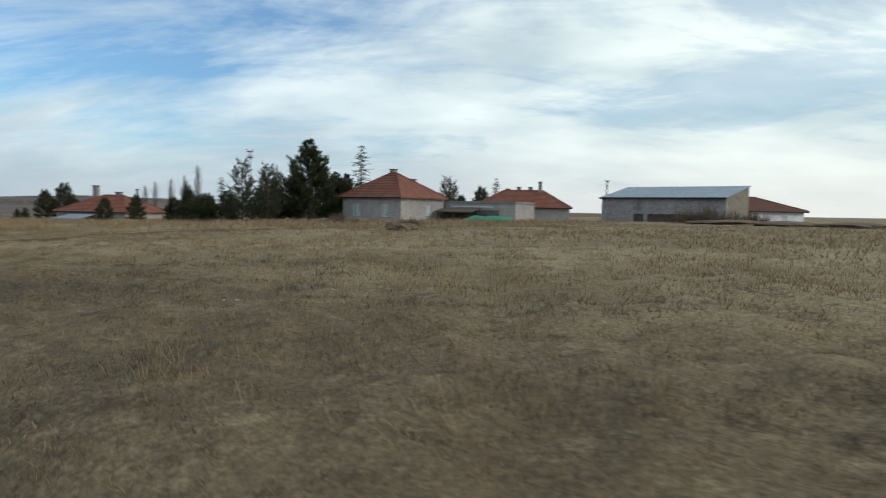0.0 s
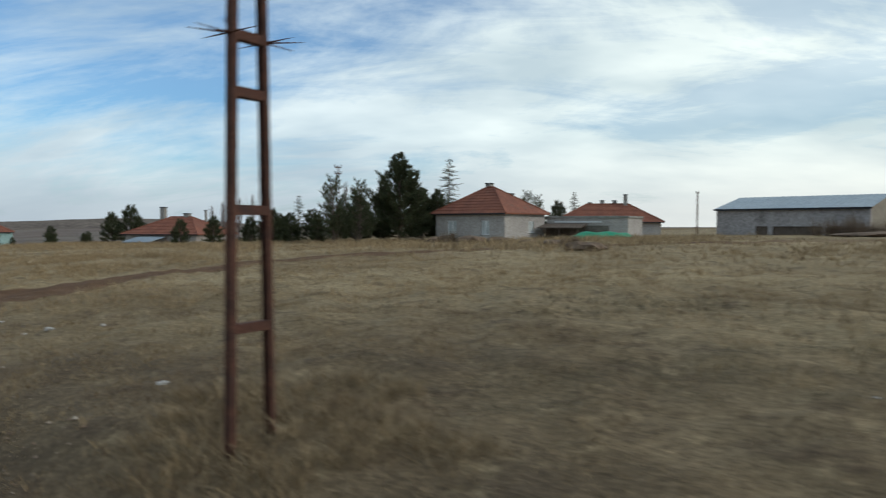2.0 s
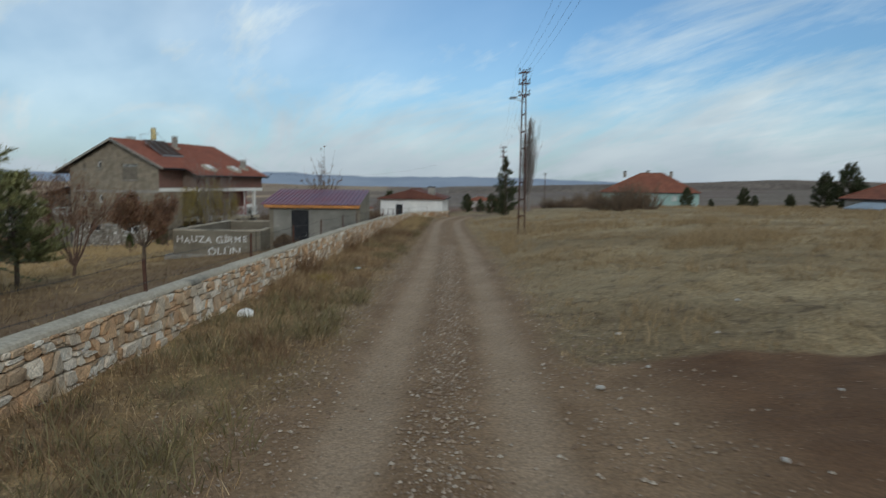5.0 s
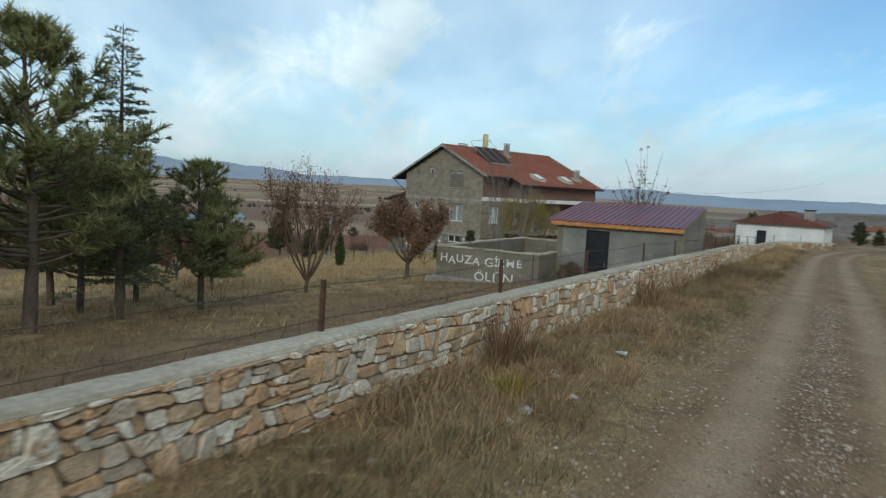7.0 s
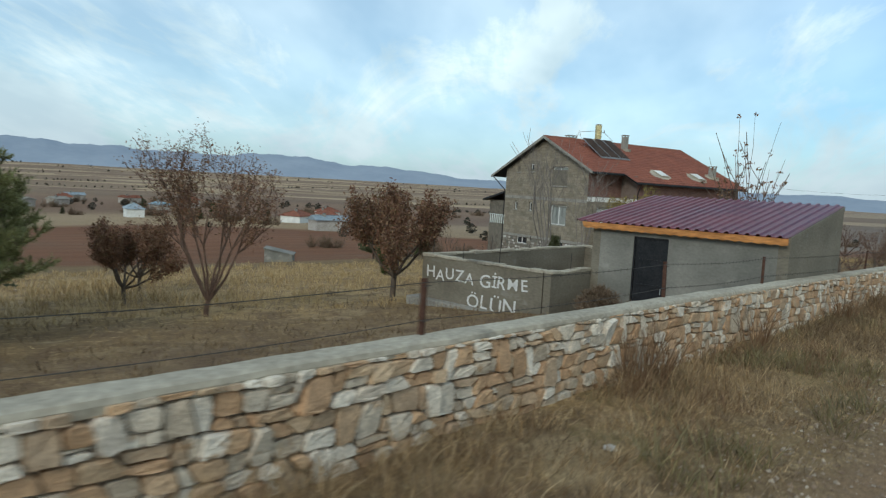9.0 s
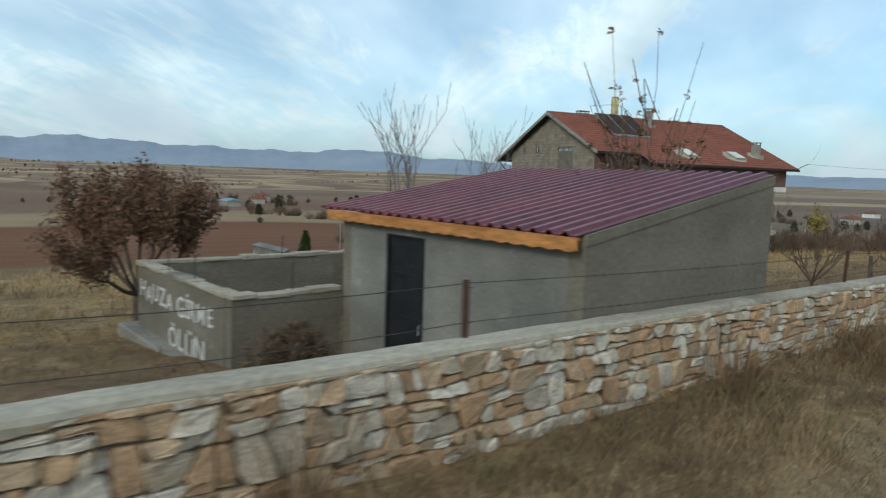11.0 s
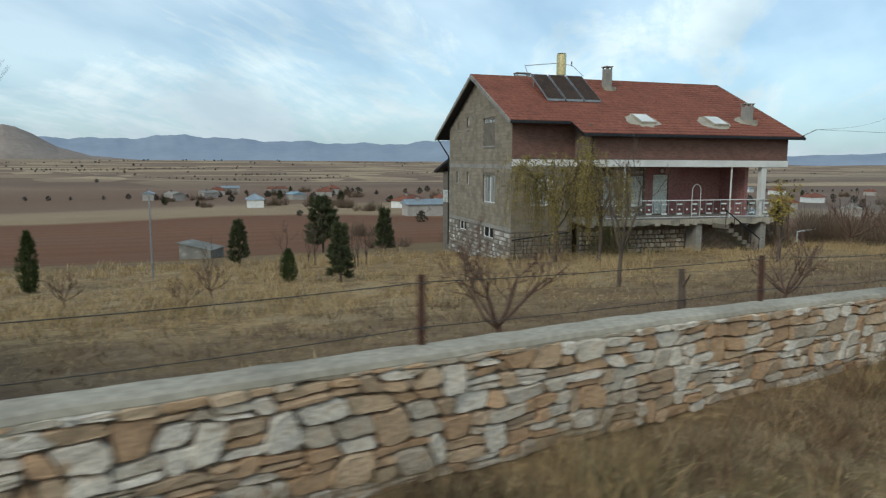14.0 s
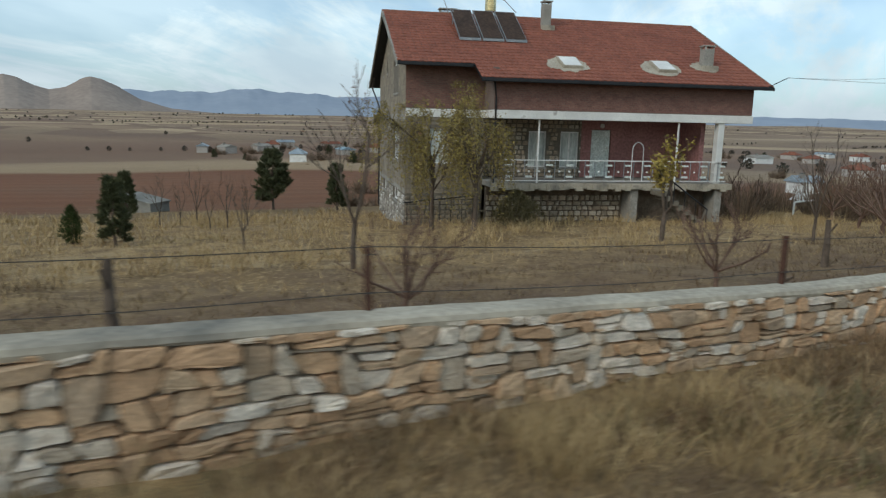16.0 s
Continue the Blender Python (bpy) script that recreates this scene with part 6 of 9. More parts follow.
# white house beyond the wall's bend, its broad gable towards the field
m, w = placed((90.2, 0.75), (101.0, 0.2), 6.4, -0.5)
white = hip_house("house", m, w, 6.4, 1.95, 1.0, WHITE, TILE_DARK, "white single-storey house with a broad gable and dark red roof", chimneys=((-w / 2 + 1.2, -2.0, 0.7, 0.7),), windows=((-3.5, -2.7, 0.6, 1.4), (1.0, 1.8, 0.6, 1.4)),
                  gable=True, over=0.3)
bm = bmesh.new()
prism(bm, [(-3.2, 1.93), (3.2, 1.93), (0, 2.86)], -w / 2, -w / 2 + 0.25, "x")
part("gable_wall", bm, WHITE, white)
# no opening is cut: a dark slab imitates the doorway's inner shade
part("door", boxes((-w / 2 - 0.05, -w / 2 - 0.004, 0.9, 1.6, -0.3, 1.4)), DARK_STEEL, white, "dark panel painted as the shade inside an open doorway")


def barn():
    m, w = placed((27.4, -62.3), (15.5, -60.9), 5.2, 2.2)
    ob = thing("barn", m, "long grey barn with a single-pitch grey sheet roof", "barn")
    wh, d, rise = 2.4, 5.2, 1.1
    holes = [(-2.6, -1.6, 0.1, 0.85), (-1.2, 2.6, 0.1, 0.85), (3.0, 4.0, 0.1, 0.85)]
    put = lambda x, z, o: (x, -d / 2 - o, z)
    fr = part("front_wall", face_with_holes((-w / 2, w / 2, -0.8, wh), holes, put, 0.25), BARN_WALL, ob)
    for h in holes:
        part("opening_board", boxes((h[0], h[1], -d / 2 + 0.12, -d / 2 + 0.16, h[2], h[3])), BARK, fr, "dark boarded opening")
    for x in (-w / 2, w / 2 - 0.25):
        bm = bmesh.new()
        prism(bm, [(-d / 2 + 0.25, -0.8), (d / 2, -0.8), (d / 2, wh + rise - 0.03), (-d / 2 + 0.25, wh)], x, x + 0.25, "x")
        part("gable_wall", bm, BLOCK, ob, "bare block end wall")
    part("rear_wall", boxes((-w / 2 + 0.25, w / 2 - 0.25, d / 2 - 0.25, d / 2, -0.8, wh + rise - 0.1)), BARN_WALL, ob)
    bm = bmesh.new()
    n = 60
    prof = [(-w / 2 - 0.15 + (w + 0.3) * i / n, 0.03 * (i % 2)) for i in range(n + 1)]
    for (x0, a), (x1, b) in zip(prof, prof[1:]):
        q = [(x0, -d / 2 - 0.3, wh - 0.05 + a), (x1, -d / 2 - 0.3, wh - 0.05 + b), (x1, d / 2 + 0.1, wh + rise + 0.05 + b), (x0, d / 2 + 0.1, wh + rise + 0.05 + a)]
        bm.faces.new([bm.verts.new(p) for p in q])
    bmesh.ops.remove_doubles(bm, verts=bm.verts, dist=0.001)
    bmesh.ops.solidify(bm, geom=bm.faces[:], thickness=0.02)
    part("roof_sheet", bm, SHEET_GREY, ob, "weathered grey ribbed roof sheet")
    part("eaves_board", boxes((-w / 2 - 0.15, w / 2 + 0.15, -d / 2 - 0.34, -d / 2 - 0.30, wh - 0.18, wh - 0.03)), DARK_STEEL, ob)


barn()
m, w = placed((17.4, -70.5), (12.4, -79.0), 8.0, 1.6)
hip_house("house", m, w, 8.0, 1.9, 1.5, WHITE, TILE_DARK, "long white house with a low dark red roof", chimneys=((-2.6, 0.4, 0.5, 0.6), (-1.2, 0.4, 0.5, 0.5)),
          windows=((-3.5, -2.7, 0.7, 1.5), (-0.8, 0.0, 0.7, 1.5), (1.8, 2.6, 0.7, 1.5)), ridge=0.45)

# ---- poles ----
def lattice_pole(u, v, top, label, arms=1, bottom=0.62, yaw=0.0, spikes=(), plates=(), lamp=False, rungs=None, wide=0.34, narrow=0.12, brackets=(0.2,), reach=0.42):
    """Two steel channels joined by flat rungs, tapering upwards."""
    z0 = gz(u, v)
    ob = thing("power_pole", pose_uv(u, v, z0, ROAD_YAW + yaw), label, "power pole")
    H = top - z0
    half = lambda z: (wide + (narrow - wide) * z / H) / 2
    for sgn in (-1, 1):
        bm = bmesh.new()
        x0, x1 = sgn * half(0), sgn * half(H)
        t, dp = 0.012, 0.075
        c = [(-dp / 2, 0), (dp / 2, 0), (dp / 2, 0.045), (dp / 2 - t, 0.045), (dp / 2 - t, t), (-dp / 2 + t, t), (-dp / 2 + t, 0.045), (-dp / 2, 0.045)]
        lo = [bm.verts.new((x0 - sgn * q, p, -0.5)) for p, q in c]
        hi = [bm.verts.new((x1 - sgn * q, p, H)) for p, q in c]
        bm.faces.new(lo[::-1])
        bm.faces.new(hi)
        for i in range(8):
            j = (i + 1) % 8
            bm.faces.new((lo[i], lo[j], hi[j], hi[i]))
        part("channel", bm, RUST, ob)
    for z in (rungs or np.arange(0.9, H - 0.4, 0.85)):
        h = half(z) - 0.012
        part("rung", boxes((-h, h, -0.035, 0.035, z - 0.035, z + 0.035)), RUST, ob)
    for z, fa, fb in plates:
        h = half(z) - 0.02
        part("plate", boxes((h * fa, h * fb, -0.046, -0.037, z - 0.03, z + 0.06)), WHITE, ob, "small pale warning plate")
    for z in spikes:
        bm = bmesh.new()
        for sgn in (-1, 1):
            x = sgn * half(z)
            for k in range(5):
                a = math.pi * k / 4 + (0 if sgn > 0 else math.pi) - math.pi / 2
                tube(bm, (x, 0, z), (x + 0.28 * math.cos(a), 0.28 * math.sin(a), z + 0.02 * (k % 2)), 0.008, 0.002, 4)
        part("climbing_guard", bm, RUST, ob, "barbed steel climbing guard")
    for z in brackets:
        bm = bmesh.new()
        h = half(z)
        tube(bm, (-h + 0.02, -0.03, z), (-h - 0.1, -0.1, z + 0.05), 0.008, n=4)
        part("step_hook", bm, RUST, ob)
    for k in range(arms):
        z = H - 0.15 - k * 0.55
        part("crossarm", boxes((-reach, reach, -0.04, 0.04, z - 0.04, z + 0.04)), RUST, ob)
        for x in (-0.9 * reach, 0.9 * reach):
            bm = bmesh.new()
            tube(bm, (x, 0, z + 0.04), (x, 0, z + 0.12), 0.012)
            tube(bm, (x, 0, z + 0.12), (x, 0, z + 0.17), 0.04, 0.045, 8)
            tube(bm, (x, 0, z + 0.17), (x, 0, z + 0.24), 0.045, 0.02, 8)
            part("insulator", bm, DARK_STEEL, ob, "dark porcelain insulator")
    if lamp:
        bm = bmesh.new()
        tube(bm, (0, 0, H - 1.62), (0.42, 0.06, H - 1.40), 0.025)
        arm = part("lamp_arm", bm, GALV, ob)
        part("lamp_head", boxes((0.36, 0.78, 0.0, 0.13, H - 1.43, H - 1.31), bevel=0.03), GALV, arm, "grey street lamp head")
    return ob


PZ = gz(12.385, -2.68)
lattice_pole(12.385, -2.68, 9.2, "rusty twin-channel steel power pole with barbed guard", arms=2, yaw=96, wide=0.44, narrow=0.16, rungs=[z - 0.035 - PZ for z in (2.345, 3.195, 4.03, 4.43, 4.82, 5.6, 6.4, 7.2, 8.0)], spikes=(4.395 - PZ,), plates=((3.99 - PZ, -0.5, 0.95), (2.32 - PZ, 0.55, 0.95)), brackets=(3.6 - PZ, 2.75 - PZ))
lattice_pole(55.14, -3.6, 8.75, "slender steel lattice power pole beside the road", arms=3, reach=0.30, yaw=60, lamp=True, wide=0.42, narrow=0.2)
lattice_pole(103.0, -6.4, 7.6, "slender steel lattice power pole beside the road", arms=3, yaw=60, wide=0.4, narrow=0.2)
lattice_pole(52.4, -39.9, 8.25, "slender steel power pole among the pines", arms=2, reach=0.3, yaw=60, lamp=True, wide=0.34, narrow=0.2)
lattice_pole(36.5, -84.4, 7.3, "slender steel power pole behind the barn", arms=1, reach=0.25, yaw=60, wide=0.3, narrow=0.2)
lattice_pole(168.0, -20.6, 5.5, "slender steel power pole far along the road", arms=1, yaw=60, wide=0.4, narrow=0.25)


def lattice_mast():
    u, v = 5.5, -114.8
    z0 = gz(u, v)
    ob = thing("lattice_mast", pose_uv(u, v, z0, 20), "thin steel lattice mast far across the field", "mast")
    bm = bmesh.new()
    for a in (0, 120, 240):
        c, s = math.cos(radians(a)), math.sin(radians(a))
        tube(bm, (0.45 * c, 0.45 * s, -0.3), (0.15 * c, 0.15 * s, 6.2), 0.05, 0.04, 4)
    part("leg_frame", bm, GALV, ob)
    bm = bmesh.new()
    for k in range(8):
        r0, r1 = 0.45 - 0.3 * k / 8, 0.45 - 0.3 * (k + 1) / 8
        for i in range(3):
            a, b = radians(120 * i), radians(120 * (i + 1))
            tube(bm, (r0 * math.cos(a), r0 * math.sin(a), 6.2 * k / 8), (r1 * math.cos(b), r1 * math.sin(b), 6.2 * (k + 1) / 8), 0.025, n=3)
    part("bracing", bm, GALV, ob)


lattice_mast()


def cables():
    ob = thing("overhead_cables", Matrix.Identity(4), "thin sagging overhead power cables", "cable")
    spans = [((12.28, -2.61, 9.25), (55.14, -3.6, 8.8)), ((55.14, -3.6, 8.8), (103, -6.4, 7.65)), ((-35, -1.8, 9.4), (12.28, -2.61, 9.25))]
    for a, b in spans:
        for off, dz in ((-0.5, 0), (-0.18, 0), (0.18, 0), (0.5, 0)):
            pts = []
            for i in range(17):
                f = i / 16
                pts.append(at(a[0] + (b[0] - a[0]) * f, a[1] + off * 0.8 + (b[1] - a[1]) * f, a[2] + dz + (b[2] - a[2]) * f - 2.4 * f * (1 - f)))
            bm = bmesh.new()
            for p, q in zip(pts, pts[1:]):
                tube(bm, p, q, 0.0032, n=3)
            part("cable", bm, WIRE, ob)
    # service lines to the large house
    e = HOUSE @ Vector((LONG + 0.9, -2.3, 3.95))
    for tgt, sag in ((at(140, 2, 6.5), 1.0), (at(150, 40, 9.0), 0.6)):
        bm = bmesh.new()
        pts = [e.lerp(tgt, i / 12) - Vector((0, 0, 4 * sag * (i / 12) * (1 - i / 12))) for i in range(13)]
        for p, q in zip(pts, pts[1:]):
            tube(bm, p, q, 0.008, n=3)
        part("cable", bm, DARK_STEEL, ob)
    bm = bmesh.new()
    tube(bm, HOUSE @ Vector((LONG + 0.3, -2.0, 3.6)), e, 0.02)
    part("cable_bracket", bm, DARK_STEEL, ob)


cables()


# ---- plants ----
def needles(rs, centres, dirs, per, length, width, spread):
    """Narrow triangles that fan out round each twig."""
    n = len(centres)
    C = np.repeat(centres, per, 0)
    Dv = np.repeat(dirs, per, 0)
    R = rs.normal(size=(n * per, 3))
    W = Dv + R * spread
    W /= np.linalg.norm(W, axis=1, keepdims=True)
    ln = length * rs.uniform(0.6, 1.25, (n * per, 1))
    start = C + Dv * rs.uniform(-0.5, 0.5, (n * per, 1)) * length
    A = np.cross(W, rs.normal(size=(n * per, 3)))
    A /= np.maximum(np.linalg.norm(A, axis=1, keepdims=True), 1e-6)
    V = np.stack([start - A * width, start + A * width, start + W * ln], 1).reshape(-1, 3)
    F = np.arange(len(V)).reshape(-1, 3)
    return V, F


def leaves(rs, centres, size, spread):
    """A small bent leaf at each centre."""
    n = len(centres)
    A = rs.normal(size=(n, 3))
    A /= np.linalg.norm(A, axis=1, keepdims=True)
    B = np.cross(A, rs.normal(size=(n, 3)))
    B /= np.maximum(np.linalg.norm(B, axis=1, keepdims=True), 1e-6)
    s = size * rs.uniform(0.6, 1.3, (n, 1))
    C = centres + rs.normal(size=(n, 3)) * spread
    V = np.stack([C - A * s, C + B * s * 0.45, C + A * s, C - B * s * 0.45], 1).reshape(-1, 3)
    F = np.arange(len(V)).reshape(-1, 4)
    return V, F


def grow(rs, start, way, length, radius, depth, kids, angle, shrink, up=0.15, out=None, twig=0.006, wander=0.15):
    """Limbs as tapered rods. Returns rods and the twig ends."""
    segs, ends = [], []
    def limb(p, w, ln, r, k):
        n = 3
        q = np.array(p)
        w = np.array(w)
        for i in range(n):
            w = w + rs.normal(size=3) * wander + np.array([0, 0, up])
            w /= np.linalg.norm(w)
            e = q + w * ln / n
            ra, rb = r * (1 - 0.45 * i / n), r * (1 - 0.45 * (i + 1) / n)
            segs.append((q, e, max(ra, twig), max(rb, twig * 0.7)))
            if k <= 1:
                ends.append((e, w.copy()))
            if k > 0 and (i > 0 or k < depth):
                for _ in range(kids):
                    if rs.rand() < 0.8:
                        side = rs.normal(size=3)
                        side -= side.dot(w) * w
                        side /= max(np.linalg.norm(side), 1e-6)
                        ww = w * math.cos(angle) + side * math.sin(angle)
                        limb(e, ww, ln * shrink * rs.uniform(0.75, 1.15), rb * 0.6, k - 1)
            q = e
        ends.append((q, w.copy()))
    limb(start, way, length, radius, depth)
    return segs, ends


def fruit_tree(name, seed, h, spread, leaf=None, amount=0, label="", stem=0.5, bark=None, leaf_size=0.05, fork=6, up=0.25, depth=2, kids=2, base_r=None):
    rs = np.random.RandomState(seed)
    ob = thing(name, Matrix.Identity(4), label, "tree")
    r0 = base_r or 0.035 * h ** 0.9
    segs = [(np.array([0, 0, -0.25]), np.array([0.02, 0.0, stem * 0.5]), r0 * 1.25, r0), (np.array([0.02, 0.0, stem * 0.5]), np.array([0.0, 0.03, stem]), r0, r0 * 0.95)]
    trunk = list(segs)
    limbs, tips = [], []
    for i in range(fork):
        a = 2 * math.pi * i / fork + rs.uniform(-0.4, 0.4)
        tilt = rs.uniform(0.35, 1.0) * spread
        w = np.array([math.cos(a) * math.sin(tilt), math.sin(a) * math.sin(tilt), math.cos(tilt)])
        s, e = grow(rs, np.array([0, 0.03, stem * rs.uniform(0.85, 1.0)]), w, (h - stem) * rs.uniform(0.75, 1.0), r0 * 0.6, depth, kids, 0.6, 0.5, up)
        limbs += s
        tips += e
    V, F = rods(trunk, 8)
    soup("trunk", V, F, bark or BARK_RED, ob, smooth=True)
    V, F = rods(limbs, 4)
    soup("branchwork", V, F, bark or BARK_RED, ob, smooth=True)["kind"] = "stuff"
    if leaf and amount:
        P = np.array([t[0] for t in tips])
        P = P[rs.randint(0, len(P), amount)]
        V, F = leaves(rs, P, leaf_size, 0.09)
        soup("crown", V, F, leaf, ob)["kind"] = "stuff"
    return ob


def shoots_tree(seed, h, label):
    """A pruned tree with upright whips and tufts of old leaves."""
    rs = np.random.RandomState(seed)
    ob = thing("tree", Matrix.Identity(4), label, "tree")
    V, F = rods([(np.array([0, 0, -0.3]), np.array([0, 0, 0.6]), 0.06, 0.052), (np.array([0, 0, 0.6]), np.array([0.03, 0, 1.1]), 0.052, 0.045)], 8)
    soup("trunk", V, F, BARK, ob, smooth=True)
    segs, pts = [], []
    for i in range(14):
        a = 2 * math.pi * i / 14 + rs.uniform(-0.3, 0.3)
        tilt = rs.uniform(0.08, 0.55)
        q = np.array([0.02, 0, rs.uniform(0.65, 1.2)])
        w = np.array([math.cos(a) * math.sin(tilt), math.sin(a) * math.sin(tilt), math.cos(tilt)])
        ln = rs.uniform(0.6, 1.0) * (h - 1.1)
        r = 0.018
        for k in range(9):
            w = w + np.array([0, 0, 0.08]) + rs.normal(size=3) * 0.05
            w /= np.linalg.norm(w)
            e = q + w * ln / 9
            segs.append((q, e, r, r * 0.85))
            r *= 0.84
            if k > 2:
                pts.append(e)
            if k in (1, 2, 3, 4) and rs.rand() < 0.75:
                s2 = rs.normal(size=3)
                w2 = w + s2 * 0.35
                w2 /= np.linalg.norm(w2)
                q2 = e
                for j in range(4):
                    e2 = q2 + w2 * ln * 0.09
                    w2 = w2 + np.array([0, 0, 0.12])
                    w2 /= np.linalg.norm(w2)
                    segs.append((q2, e2, 0.010, 0.007))
                    q2 = e2
                    pts.append(e2)
            q = e
    V, F = rods(segs, 5)
    soup("branchwork", V, F, BARK, ob, smooth=True)["kind"] = "stuff"
    P = np.array(pts)
    C = P[rs.randint(0, len(P), 170)]
    C = np.repeat(C, 7, 0)
    V, F = leaves(rs, C, 0.042, 0.035)
    soup("withered_foliage", V, F, RUSSET, ob, "withered brown leaf tufts")["kind"] = "stuff"
    return ob


def pine(seed, h, radius, label, mat_=None, clear=0.28, tufts=900, per=12, needle=0.12, fill=2, name="pine_tree", taper=0.8, width=0.006, wild=1.12):
    rs = np.random.RandomState(seed)
    mat_ = mat_ or NEEDLE
    ob = thing(name, Matrix.Identity(4), label, "tree")
    n = 8
    trunk = []
    for i in range(n):
        a, b = i / n, (i + 1) / n
        trunk.append((np.array([0.05 * math.sin(a * 5), 0.04 * math.sin(a * 4 + 1), a * h * 0.97 - (0.3 if i == 0 else 0)]), np.array([0.05 * math.sin(b * 5), 0.04 * math.sin(b * 4 + 1), b * h * 0.97]),
                      0.022 * h * (1 - a) + 0.012, 0.022 * h * (1 - b) + 0.01))
    V, F = rods(trunk, 8)
    soup("trunk", V, F, BARK, ob, smooth=True)
    segs, C, Dd = [], [], []
    z = clear * h
    while z < h * 0.98:
        f = (z - clear * h) / (h * (1 - clear))
        reach = radius * (1 - f ** 1.4 * taper) * (0.72 + 0.28 * min(1, f * 4 + 0.3))
        for k in range(rs.randint(6, 9)):
            a = rs.uniform(0, 6.283)
            ln = reach * rs.uniform(0.55, wild)
            w = np.array([math.cos(a), math.sin(a), rs.uniform(-0.1, 0.3) + 1.1 * f ** 1.5])
            w /= np.linalg.norm(w)
            q = np.array([0, 0, z + rs.uniform(-0.1, 0.1)])
            m = max(2, int(ln / 0.22))
            for j in range(m):
                e = q + w * ln / m
                segs.append((q, e, max(0.02 * ln * (1 - j / m), 0.006), max(0.02 * ln * (1 - (j + 1) / m), 0.005)))
                w = w + np.array([0, 0, 0.10]) + rs.normal(size=3) * 0.10
                w /= np.linalg.norm(w)
                q = e
                if j >= m * 0.12:
                    for _ in range(fill):
                        s = rs.normal(size=3) * 0.7
                        s[2] = abs(s[2]) * 0.8
                        d = w + s
                        d /= np.linalg.norm(d)
                        tip = e + d * rs.uniform(0.12, 0.3) * (0.5 + ln * 0.3)
                        segs.append((e, tip, 0.007, 0.004))
                        C += [tip, (e + tip) / 2]
                        Dd += [d, d]
            C.append(q)
            Dd.append(w)
        z += h * 0.035 + 0.05
    V, F = rods(segs, 4)
    soup("branchwork", V, F, BARK, ob)["kind"] = "stuff"
    C, Dd = np.array(C), np.array(Dd)
    keep = rs.permutation(len(C))[:tufts]
    V, F = needles(rs, C[keep], Dd[keep], per, needle, width, 0.55)
    soup("crown", V, F, mat_, ob)["kind"] = "stuff"
    return ob


def cedar(seed, h, radius, label, mat_=None, per=13):
    """A narrow spire with level, sparse boughs."""
    rs = np.random.RandomState(seed)
    ob = thing("cedar_tree", Matrix.Identity(4), label, "tree")
    V, F = rods([(np.array([0, 0, -0.3]), np.array([0.02, 0, h * 0.5]), 0.018 * h, 0.010 * h), (np.array([0.02, 0, h * 0.5]), np.array([0, 0.02, h]), 0.010 * h, 0.006)], 8)
    soup("trunk", V, F, BARK, ob, smooth=True)
    segs, C, Dd = [], [], []
    z = 0.12 * h
    while z < h * 0.985:
        f = z / h
        reach = radius * (1 - f) ** 0.85 + 0.12
        for k in range(rs.randint(2, 5)):
            a = rs.uniform(0, 6.283)
            ln = reach * rs.uniform(0.25, 1.3)
            w = np.array([math.cos(a), math.sin(a), rs.uniform(-0.2, 0.42)])
            q = np.array([0.0, 0.0, z])
            m = max(2, int(ln / 0.14))
            for j in range(m):
                e = q + w * ln / m
                segs.append((q, e, max(0.014 * ln * (1 - j / m), 0.005), 0.005))
                w = w + np.array([0, 0, -0.05 + 0.12 * (j > m * 0.6)]) + rs.normal(size=3) * 0.10
                w /= np.linalg.norm(w)
                q = e
                side = np.array([-w[1], w[0], 0]) * (1 if j % 2 else -1)
                for sc in (0.12, 0.24):
                    C.append(e + side * sc * (0.4 + 0.6 * (1 - j / m)))
                    Dd.append(w * 0.6 + side * 0.6 + np.array([0, 0, 0.15]))
                C.append(e)
                Dd.append(w + np.array([0, 0, 0.2]))
        z += h * 0.014 + 0.02
    V, F = rods(segs, 4)
    soup("branchwork", V, F, BARK, ob)["kind"] = "stuff"
    V, F = needles(rs, np.array(C), np.array(Dd), per, 0.085, 0.008, 0.5)
    soup("crown", V, F, mat_ or CEDAR, ob)["kind"] = "stuff"
    return ob


def bush_tree(seed, h, radius, label, mat_, name="conifer", stem=0.25, n=1500, cone=0.6, size=0.06):
    """A dense small conifer on a short stem: ovoid or conical."""
    rs = np.random.RandomState(seed)
    ob = thing(name, Matrix.Identity(4), label, "tree")
    V, F = rods([(np.array([0, 0, -0.2]), np.array([0, 0, h * 0.6]), 0.03 + 0.015 * h, 0.02)], 7)
    soup("trunk", V, F, BARK, ob, smooth=True)
    f = rs.rand(n)
    prof = np.sin(np.pi * np.clip(f * (1 - 0.1) + 0.1, 0, 1) ** cone) ** 0.75
    a = rs.rand(n) * 2 * np.pi
    lump = 1 + 0.26 * np.sin(3 * a + seed + 5 * f) + 0.24 * np.sin(7 * a + 17 * f) * np.sin(9 * f + 2 * a)
    r = radius * prof * lump * np.sqrt(rs.uniform(0.25, 1.0, n))
    C = np.stack([r * np.cos(a), r * np.sin(a), stem + f * (h - stem)], 1)
    Dd = np.stack([np.cos(a) * 0.6, np.sin(a) * 0.6, np.full(n, 0.9)], 1)
    Dd /= np.linalg.norm(Dd, axis=1, keepdims=True)
    V, F = needles(rs, C, Dd, 6, size * 2.0, size * 0.15, 0.7)
    soup("crown", V, F, mat_, ob)["kind"] = "stuff"
    return ob


